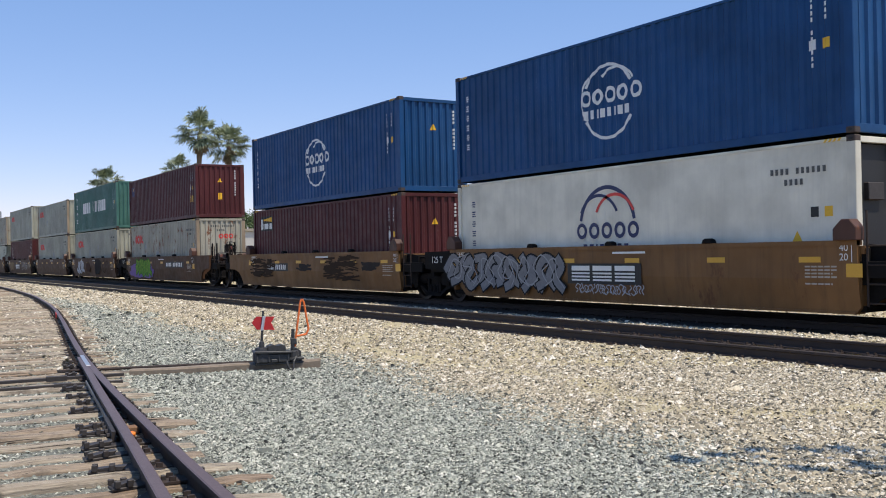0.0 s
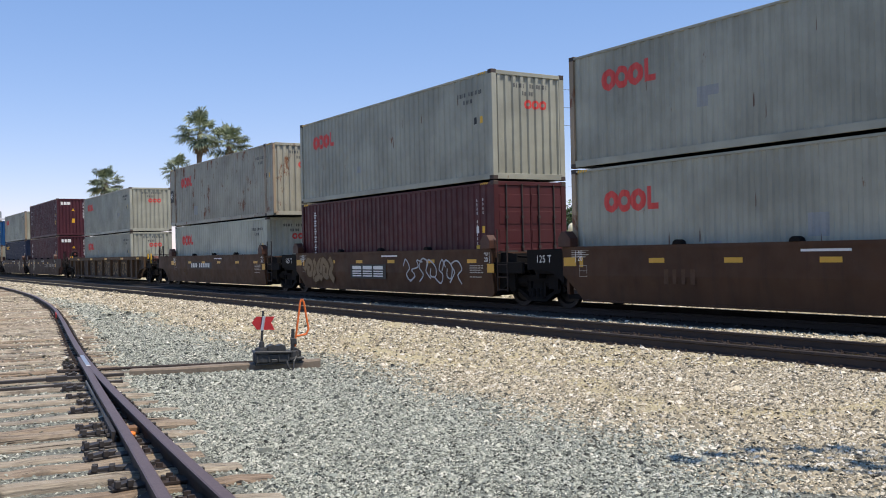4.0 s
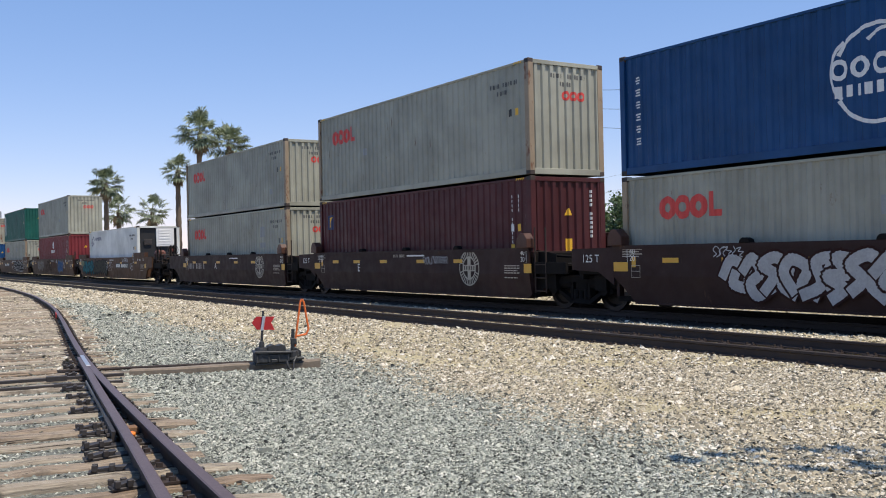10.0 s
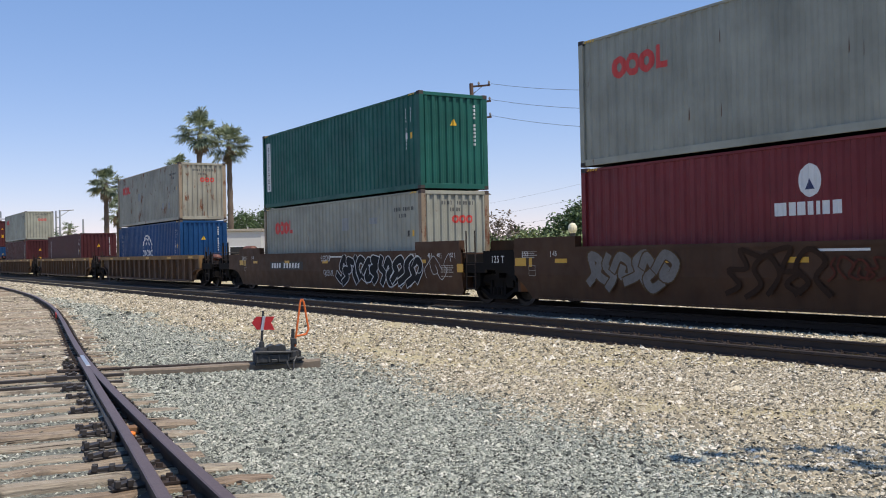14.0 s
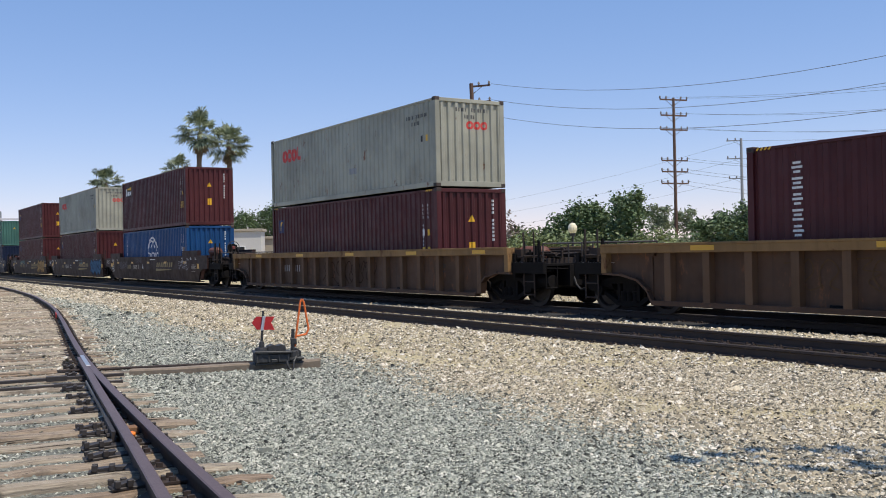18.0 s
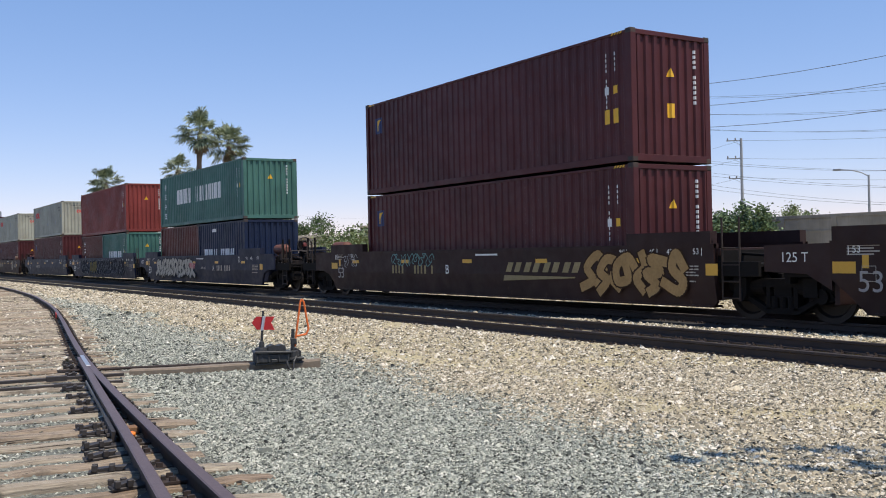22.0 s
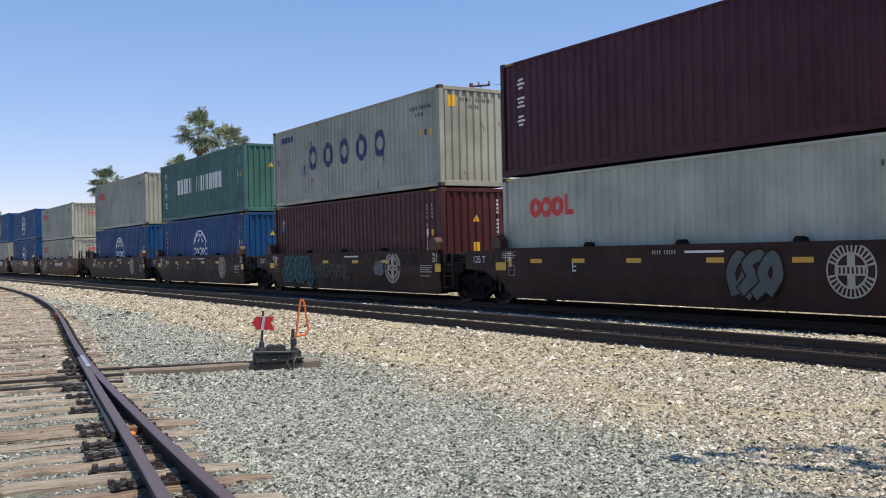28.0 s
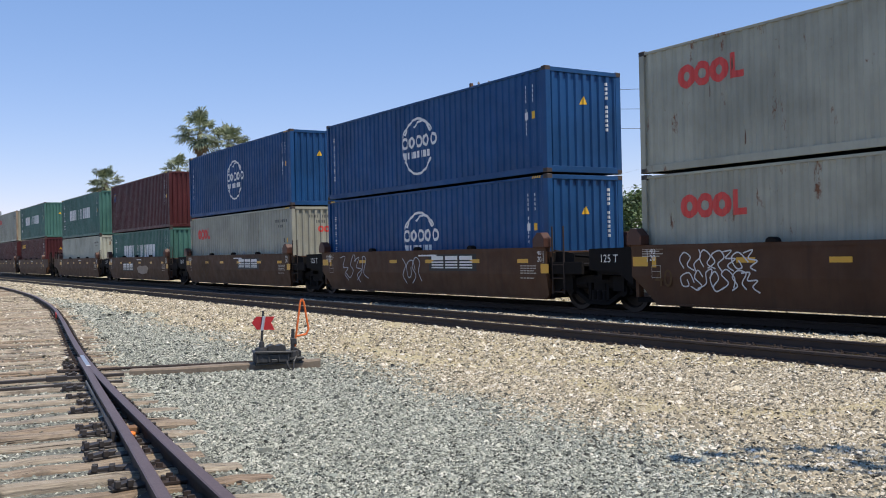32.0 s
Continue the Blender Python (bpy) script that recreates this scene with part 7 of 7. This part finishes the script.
for k, (z, sag) in enumerate(((12.0, 3.3), (11.0, 3.3), (10.0, 3.3))):
    wire((p1[0] + 0.9, p1[1] + 0.6, z - 0.2), (6.0, 33.6 + 0.5 * k, z - 0.1), sag)
for k, z in enumerate((12.8, 11.6, 10.5, 8.15, 7.3, 6.4)):
    for s in (-1, 1):
        wire((p2[0] + 0.25 * s, p2[1] + 1.1 * s, z - 0.05), (14.0 + s, 57.0 + s, z + 0.4), 2.6 + 0.2 * k, 0.009)
for k, z in enumerate((11.8, 10.0, 8.1)):
    wire((p3[0], p3[1], z), (40.0, 84.0, z + 1.0), 3.0, 0.011)
    wire((p3[0], p3[1], z), (-220.0, 92.0, z), 4.0, 0.010)

# street lamps, globe lamp, wall, buildings, sign gantry
def street_lamp(bearing, dist, h, reach):
    x, y = spot(bearing, dist)
    t = thing("street_lamp", (x, y, GROUND_Z), "grey steel street lamp with a long curved arm", "street lamp")
    part("pole", mesh_of("pole", lambda bm: rod(bm, (0, 0, 0), (0, 0, h - 0.3), 0.11, 10, 0.08), GREYSTEEL), t)
    part("arm", mesh_of("arm", lambda bm: [rod(bm, p, q, 0.045, 7) for p, q in zip([(0, 0, h - 0.4), (0.25 * reach, 0, h - 0.1), (0.6 * reach, 0, h + 0.12), (reach, 0, h + 0.18)], [(0.25 * reach, 0, h - 0.1), (0.6 * reach, 0, h + 0.12), (reach, 0, h + 0.18), (reach * 1.02, 0, h + 0.18)])], GREYSTEEL), t)
    part("lamp_head", mesh_of("lamp_head", lambda bm: prism(bm, [(-0.35, 0.0), (0.35, 0.0), (0.28, 0.14), (-0.22, 0.16)], "y", -0.13, 0.13), GREYSTEEL, 0.02), t, (reach * 1.1, 0, h + 0.12))
    t.rotation_euler.z = radians(bearing + 180)


street_lamp(33.39, 80.0, 7.0, 2.0)
street_lamp(56.30, 84.0, 6.3, -2.0)
gx, gy = spot(49.77, 46.0)
globe_lamp = thing("globe_lamp", (gx, gy, GROUND_Z), "ornamental post lamp with a white glass globe", "street lamp")
part("post", mesh_of("post", lambda bm: (rod(bm, (0, 0, 0), (0, 0, 0.5), 0.13, 12, 0.07), rod(bm, (0, 0, 0.5), (0, 0, 2.15), 0.055, 10, 0.05), rod(bm, (0, 0, 2.15), (0, 0, 2.3), 0.12, 12, 0.14)), STANDM), globe_lamp)


def globe_glass(bm):
    bmesh.ops.create_uvsphere(bm, u_segments=16, v_segments=10, radius=0.22)
    for v in bm.verts:
        v.co.z = v.co.z * 1.25 + 2.53


part("globe", mesh_of("globe", globe_glass, plain("opal_glass", (0.74, 0.68, 0.48), 0.25, 0, 0.05)), globe_lamp)
part("finial", mesh_of("finial", lambda bm: rod(bm, (0, 0, 2.7), (0, 0, 2.88), 0.06, 8, 0.01), STANDM), globe_lamp)

CONCRETE = paint("concrete_wall", (0.30, 0.27, 0.23), 0.2, (0.18, 0.15, 0.12), 0.9, 0.5)
TANWALL = plain("tan_wall", (0.36, 0.32, 0.26), 0.9, 0, 0.15, 1.0)
wall = thing("boundary_wall", (0, 54.0, GROUND_Z), "long stained grey concrete wall with panels and posts", "wall", kind="structure")
for i in range(14):
    x = -46.0 + i * 4.0
    part("wall_panel", cached("wallpanel", "wall_panel", lambda bm: (box(bm, 0.2, 3.8, -0.1, 0.1, 0, 3.2), box(bm, 0.0, 4.0, -0.16, 0.16, 3.2, 3.42), box(bm, 0.2, 3.8, -0.14, 0.14, 2.3, 2.42)), CONCRETE, 0.01), wall, (x, 0, 0))
    part("wall_post", cached("wallpost", "wall_post", lambda bm: box(bm, -0.2, 0.2, -0.17, 0.17, 0, 3.3), CONCRETE, 0.015), wall, (x, 0, 0))


def low_building(bearing, dist, w, d, h, mat, label, turn=0, windows=3):
    x, y = spot(bearing, dist)
    b = thing("low_building", (x, y, GROUND_Z), label, "building", rz=turn)
    part("wall", mesh_of("wall", lambda bm: box(bm, -w / 2, w / 2, -d / 2, d / 2, 0, h), mat, 0.02), b)
    part("roof", mesh_of("roof", lambda bm: (box(bm, -w / 2 - 0.15, w / 2 + 0.15, -d / 2 - 0.15, d / 2 + 0.15, h, h + 0.22)), TANWALL, 0.02), b)
    for i in range(windows):
        wx = -w / 2 + w * (i + 0.5) / windows
        win = part("window", cached("bwin", "window", lambda bm: box(bm, -0.6, 0.6, -0.03, 0.03, 0, 1.1), BLACKM), b, (wx, -d / 2 - 0.01, 1.2))
        part("window_frame", cached("bwinf", "window_frame", lambda bm: (box(bm, -0.66, 0.66, -0.06, 0.0, -0.08, 0), box(bm, -0.66, 0.66, -0.06, 0.0, 1.1, 1.18), box(bm, -0.68, -0.6, -0.06, 0, -0.08, 1.18), box(bm, 0.6, 0.68, -0.06, 0, -0.08, 1.18)), WHITE), win)


low_building(69.57, 84, 4.0, 3.0, 3.6, plain("pale_building", (0.55, 0.54, 0.52), 0.8, 0, 0.1), "pale flat-roofed shed behind the tracks", 62, 1)
low_building(66.92, 88, 8.0, 4.0, 3.0, TANWALL, "low tan wall-like building behind the tracks", 62, 0)
low_building(59.77, 110, 10.0, 6.0, 4.4, TANWALL, "low beige building behind bushes", 58, 3)
low_building(42.4, 120, 8.0, 6.0, 2.3, TANWALL, "low beige building beyond the wall", 44, 4)

gan_x, gan_y = spot(82.2, 150)
gantry = thing("sign_gantry", (gan_x, gan_y, GROUND_Z), "distant white steel sign gantry on thin posts", "gantry", rz=82)
for yy in (-5.4, -0.5, 5.4):
    part("post", cached("ganpost", "post", lambda bm: rod(bm, (0, 0, 0), (0, 0, 8.6), 0.10, 8), GREYSTEEL), gantry, (yy, 0, 0))
for zz in (6.25, 7.5):
    part("beam", cached("ganbeam", "beam", lambda bm: box(bm, -5.9, 5.9, -0.12, 0.12, -0.13, 0.13), plain("gantry_white", (0.55, 0.56, 0.60), 0.6, 0, 0.1), 0.02), gantry, (0, 0, zz))
for bearing, h, reach in ((79.60, 8.2, 0.0), (79.40, 8.3, 1.8), (78.19, 7.0, 0.0)):
    mx, my = spot(bearing, 140)
    mast = thing("signal_mast", (mx, my, GROUND_Z), "distant thin grey steel mast beside the line", "mast", rz=bearing)
    part("post", mesh_of("post", lambda bm: rod(bm, (0, 0, 0), (0, 0, h), 0.14, 8, 0.11), GREYSTEEL), mast)
    if reach:
        part("arm", mesh_of("arm", lambda bm: (rod(bm, (0, 0, h - 0.1), (reach, 0, h), 0.07, 6), rod(bm, (0, 0, h - 0.9), (reach * 0.7, 0, h - 0.05), 0.04, 6)), GREYSTEEL), mast)
        part("brace", mesh_of("brace", lambda bm: (rod(bm, (0, 0, h - 1.0), (-0.5, 0, h - 1.0), 0.07, 6), rod(bm, (0, 0, h - 2.4), (-0.5, 0, h - 2.4), 0.07, 6)), GREYSTEEL), mast)
palm(78.91, 150.0, 6.0, 1.6, 9, leaves=26)

# ---- crushed stone ----
def stone_paint(name, stops):
    m, nt, p = nodes_of(name)
    geo = nt.nodes.new("ShaderNodeNewGeometry")
    col = ramp(nt, geo.outputs["Random Per Island"], stops)
    tc = nt.nodes.new("ShaderNodeTexCoord")
    n = noise_tex(nt, tc.outputs["Object"], 45.0, 4, 0.7)
    col = mix(nt, ramp(nt, n, [(0.35, (0, 0, 0)), (0.7, (0.45, 0.45, 0.45))]), col, (0.06, 0.056, 0.05))
    nt.links.new(col, p.inputs["Base Color"])
    p.inputs["Roughness"].default_value = 0.85
    return m


GREYSTONE = stone_paint("grey_green_stone", [(0.0, (0.018, 0.020, 0.018)), (0.15, (0.082, 0.092, 0.080)), (0.32, (0.245, 0.262, 0.222)), (0.6, (0.39, 0.41, 0.34)), (0.88, (0.55, 0.555, 0.465)), (1.0, (0.72, 0.70, 0.60))])
PALESTONE = stone_paint("pale_ballast_stone", [(0.0, (0.03, 0.03, 0.025)), (0.07, (0.12, 0.11, 0.085)), (0.17, (0.28, 0.25, 0.18)), (0.42, (0.45, 0.375, 0.25)), (0.60, (0.51, 0.445, 0.32)), (0.82, (0.66, 0.58, 0.43)), (1.0, (0.90, 0.84, 0.73))])


def rough_block():
    """Corners and faces of a small broken stone that lies on its base: four low corners and a ridge."""
    v = np.array([(1, 0.75, -0.25), (-0.9, 0.85, -0.2), (-1, -0.75, -0.25), (0.9, -0.85, -0.2), (0.48, 0.1, 0.72), (-0.45, -0.1, 0.66)])
    return v, np.array([(0, 1, 5, 4), (2, 3, 4, 5)]), np.array([(1, 2, 5), (3, 0, 4)])


def scatter(name, label, n, sampler, size, mat, seed, sink=0.35, flat=0.75):
    """Many angular stones in one mesh. sampler gives plan places and heights."""
    rng = np.random.default_rng(seed)
    bv, quads, tris = rough_block()
    xy, z = sampler(rng, n)
    n = len(xy)
    s = 0.74 * size * np.exp(rng.normal(0, 0.36, (n, 1, 1)))
    scl = rng.uniform(0.6, 1.15, (n, 1, 3)) * np.array([1.0, 0.9, flat])
    pts = (bv[None] * rng.uniform(0.75, 1.2, (n, 6, 1)) + rng.normal(0, 0.16, (n, 6, 3))) * s * scl
    yaw, tx, ty = rng.uniform(0, 2 * np.pi, n), rng.normal(0, 0.30, n).clip(-0.7, 0.7), rng.normal(0, 0.30, n).clip(-0.7, 0.7)
    cy, sy = np.cos(yaw)[:, None], np.sin(yaw)[:, None]
    x, y, h = pts[:, :, 0], pts[:, :, 1], pts[:, :, 2] + pts[:, :, 0] * tx[:, None] + pts[:, :, 1] * ty[:, None]
    pts = np.stack([x * cy - y * sy + xy[:, None, 0], x * sy + y * cy + xy[:, None, 1], h + (z + s[:, 0, 0] * (1 - sink) * 0.45)[:, None]], -1)
    off = 6 * np.arange(n)[:, None, None]
    loops = np.concatenate([(quads[None] + off).reshape(-1), (tris[None] + off).reshape(-1)])
    total = np.concatenate([np.full(2 * n, 4), np.full(2 * n, 3)])
    me = bpy.data.meshes.new(name)
    me.vertices.add(6 * n)
    me.vertices.foreach_set("co", pts.reshape(-1).astype(np.float32))
    me.loops.add(len(loops))
    me.loops.foreach_set("vertex_index", loops.astype(np.int32))
    me.polygons.add(len(total))
    me.polygons.foreach_set("loop_start", (np.cumsum(total) - total).astype(np.int32))
    me.polygons.foreach_set("loop_total", total.astype(np.int32))
    me.polygons.foreach_set("use_smooth", np.zeros(len(total), dtype=bool))
    me.update(calc_edges=True)
    me.validate()
    me.materials.append(mat)
    return tagged(new(name, me), label, "gravel", kind="stuff")


def edge_y(x):
    return np.interp(x, (-60, -32, -17, -11, -8.6, -6.2, -5.1, -4.0), (7.6, 6.9, 6.35, 6.3, 6.05, 5.8, 5.5, 4.9)) + 0.16 * np.sin(x * 0.9) + 0.10 * np.sin(x * 2.3 + 1)


def sample_near(rng, n, ymin, ymax, rmin, rmax, keep):
    out = []
    got = 0
    while got < n:
        r = np.sqrt(rng.uniform(rmin ** 2, rmax ** 2, n * 2))
        b = np.radians(rng.uniform(29, 88, n * 2))
        xy = np.stack([-np.sin(b) * r, np.cos(b) * r], -1)
        xy = xy[keep(xy, rng)]
        out.append(xy)
        got += len(xy)
    xy = np.concatenate(out)[:n]
    return xy, np.full(len(xy), GROUND_Z)


SIDE_X = np.linspace(-210, 14, 400)
SIDE_Y = np.array([siding_y(v) for v in SIDE_X])


def off_siding(xy):
    """Plan distance from the middle of the siding."""
    return xy[:, 1] - np.interp(xy[:, 0], SIDE_X, SIDE_Y)


def grey_zone(xy, rng):
    e = edge_y(xy[:, 0]) + rng.normal(0, 0.35, len(xy))
    return (xy[:, 1] < e) & (off_siding(xy) > 0.35)


def pale_zone(xy, rng):
    e = edge_y(xy[:, 0]) + rng.normal(0, 0.45, len(xy))
    # bare sandy patches run along the strip
    bare = np.sin(xy[:, 0] * 0.55 + 1.2 * np.sin(xy[:, 1] * 1.7)) * np.sin(xy[:, 1] * 2.1 + 0.4 * xy[:, 0]) + 0.35 * np.sin(xy[:, 0] * 2.7 + xy[:, 1] * 3.1)
    return (xy[:, 1] > e) & (xy[:, 1] < 10.66) & (off_siding(xy) > 0.3) & (bare < 0.9 + rng.uniform(-0.3, 0.5, len(xy))) & (worn_path(xy) > rng.uniform(-0.2, 1.0, len(xy)))


def worn_path(xy):
    """0 on the sandy streaks worn through the ballast, 1 away from them."""
    out = np.ones(len(xy))
    for ax, ay, bx, by, w in ((-10.6, 7.3, -9.2, 7.6, 0.30), (-9.2, 7.6, -7.9, 7.25, 0.34), (-7.9, 7.1, -6.9, 6.75, 0.34), (-6.9, 6.75, -5.75, 7.45, 0.30), (-5.75, 7.45, -5.55, 9.0, 0.26), (-14.5, 7.4, -11.5, 7.2, 0.22)):
        d = np.array([bx - ax, by - ay])
        t = np.clip(((xy - (ax, ay)) @ d) / (d @ d), 0, 1)
        r = np.linalg.norm(xy - (np.array([ax, ay]) + t[:, None] * d), axis=1)
        out = np.minimum(out, np.clip(r / w - 0.35 + 0.3 * np.sin(xy[:, 0] * 5 + xy[:, 1] * 3), 0, 1))
    return out


scatter("grey_gravel", "small grey-green crushed stones around the siding", 128000, lambda r, n: sample_near(r, n, 0, 0, 4.0, 11.5, grey_zone), 0.0136, GREYSTONE, 11)
scatter("grey_gravel", "small grey-green crushed stones around the siding", 50000, lambda r, n: sample_near(r, n, 0, 0, 11.5, 26, grey_zone), 0.0185, GREYSTONE, 12)
scatter("grey_gravel", "grey-green crushed stones along the far siding", 16000, lambda r, n: sample_near(r, n, 0, 0, 26, 50, grey_zone), 0.038, GREYSTONE, 22)
scatter("pale_ballast", "pale and tan mixed ballast stones beside the track", 70000, lambda r, n: sample_near(r, n, 0, 0, 6.5, 13, pale_zone), 0.0182, PALESTONE, 13)
scatter("pale_ballast", "pale and tan mixed ballast stones beside the track", 44000, lambda r, n: sample_near(r, n, 0, 0, 13, 40, pale_zone), 0.0275, PALESTONE, 14)


scatter("pale_ballast", "pale and tan mixed ballast stones along the far bend", 16000, lambda r, n: sample_near(r, n, 0, 0, 40, 85, pale_zone), 0.055, PALESTONE, 21)


def strip(x0, x1, y0, y1, z=GROUND_Z):
    def sampler(rng, n):
        xy = np.stack([rng.uniform(x0, x1, n), rng.uniform(y0, y1, n)], -1)
        return xy, np.full(n, z)
    return sampler


def shoulder_z(x, y):
    """Height of the ballast heaped between the two tracks."""
    top = np.interp(x, (-30, -15, -11, -8), (-0.16, -0.13, -0.085, -0.058)) + 0.018 * np.sin(x * 1.9) * np.sin(x * 0.73 + 1)
    return -0.19 + (top + 0.19) * np.clip(1 - np.abs((y - 13.0) / 1.15) ** 3, 0, 1)


def shoulder(x0, x1, y0, y1):
    def sampler(rng, n):
        x, y = rng.uniform(x0, x1, n), rng.uniform(y0, y1, n)
        return np.stack([x, y], -1), shoulder_z(x, y) - 0.006
    return sampler


def shoulder_mesh(bm):
    xs, ys = np.linspace(-36, -2, 120), np.linspace(12.37, 14.14, 12)
    grid = [[bm.verts.new((x, y, float(shoulder_z(x, y)))) for y in ys] for x in xs]
    for g, h in zip(grid, grid[1:]):
        for j in range(len(ys) - 1):
            bm.faces.new((g[j], h[j], h[j + 1], g[j + 1]))


tagged(new("ballast_shoulder", mesh_of("ballast_shoulder", shoulder_mesh, GROUNDM)), "low heap of pale ballast between the two tracks", "ballast", kind="structure")


def hollow(rng, n):
    """Places between the rails of the front track, lower at its near end."""
    x, y = rng.uniform(-40, -3, n), rng.uniform(10.93, 12.18, n)
    return np.stack([x, y], -1), np.interp(x, (-15, -12), (-0.192, -0.285))


# oily stones, coloured darker still to carry the shade under the train
DARKSTONE = stone_paint("shaded_oily_stone", [(0.0, (0.010, 0.010, 0.011)), (0.5, (0.022, 0.021, 0.021)), (0.92, (0.05, 0.048, 0.046)), (1.0, (0.16, 0.15, 0.14))])
scatter("pale_ballast", "pale ballast stones between and around the rails", 13000, hollow, 0.027, PALESTONE, 15)
scatter("pale_ballast", "pale ballast stones between the two tracks", 16000, shoulder(-32, -3, 12.40, 14.0), 0.030, PALESTONE, 16)
scatter("oily_ballast", "oily ballast stones under the train, coloured darker for its shade", 9000, strip(-44, -4, 13.7, 17.7, -0.185), 0.034, DARKSTONE, 19)
scatter("pale_ballast", "pale ballast stones beyond the train", 9000, strip(-44, -6, 17.7, 22.0, -0.16), 0.036, PALESTONE, 17)


def between_ties(rng, n):
    x = rng.uniform(-30, -3.5, n)
    y = np.interp(x, SIDE_X, SIDE_Y) + rng.uniform(-1.9, 0.6, n)
    return np.stack([x, y], -1), np.full(n, GROUND_Z + 0.002)


scatter("tie_gravel", "grey stones lying between the siding's ties", 30000, between_ties, 0.0145, GREYSTONE, 18)


def over_far_ties(rng, n):
    x = -13.5 - 34 * rng.uniform(0, 1, n) ** 0.8
    y = np.interp(x, SIDE_X, SIDE_Y) + rng.uniform(-3.2, 0.7, n)
    return np.stack([x, y], -1), np.full(n, GROUND_Z + 0.022)


scatter("tie_gravel", "pale stones spilled over the far ties of the siding", 10000, over_far_ties, 0.026, PALESTONE, 23)

# the main track's sooty bed, a low ballast mound, its colour darkened for the train's shade
bed = tagged(new("track_bed", mesh_of("track_bed", lambda bm: prism(bm, [(13.75, GROUND_Z), (14.3, GROUND_Z + 0.006), (17.3, GROUND_Z + 0.006), (17.75, GROUND_Z)], "x", -420, 420), plain("shaded_sooty_bed", (0.022, 0.021, 0.020), 0.9, 0, 0.5, 3))), "oily ballast bed of the main track, coloured darker for the train's shade", "track bed", kind="structure")


def run_of_train(t):
    """How far the train has come: an even run with four short hesitations."""
    return SPEED * t - 0.587 * sum(min(max((t - c) / 0.1, 0.0), 1.0) for c in (3.4, 11.1, 18.9, 26.7))


def motions():
    times = sorted(set([float(k) for k in range(33)] + [c + d for c in (3.4, 11.1, 18.9, 26.7) for d in (-0.2, 0.0, 0.1, 0.3)]))
    for ob in MOVERS:
        x, y, z = ob.location
        walk(ob, [(t, pose(x + run_of_train(t), y, z)) for t in times])


motions()
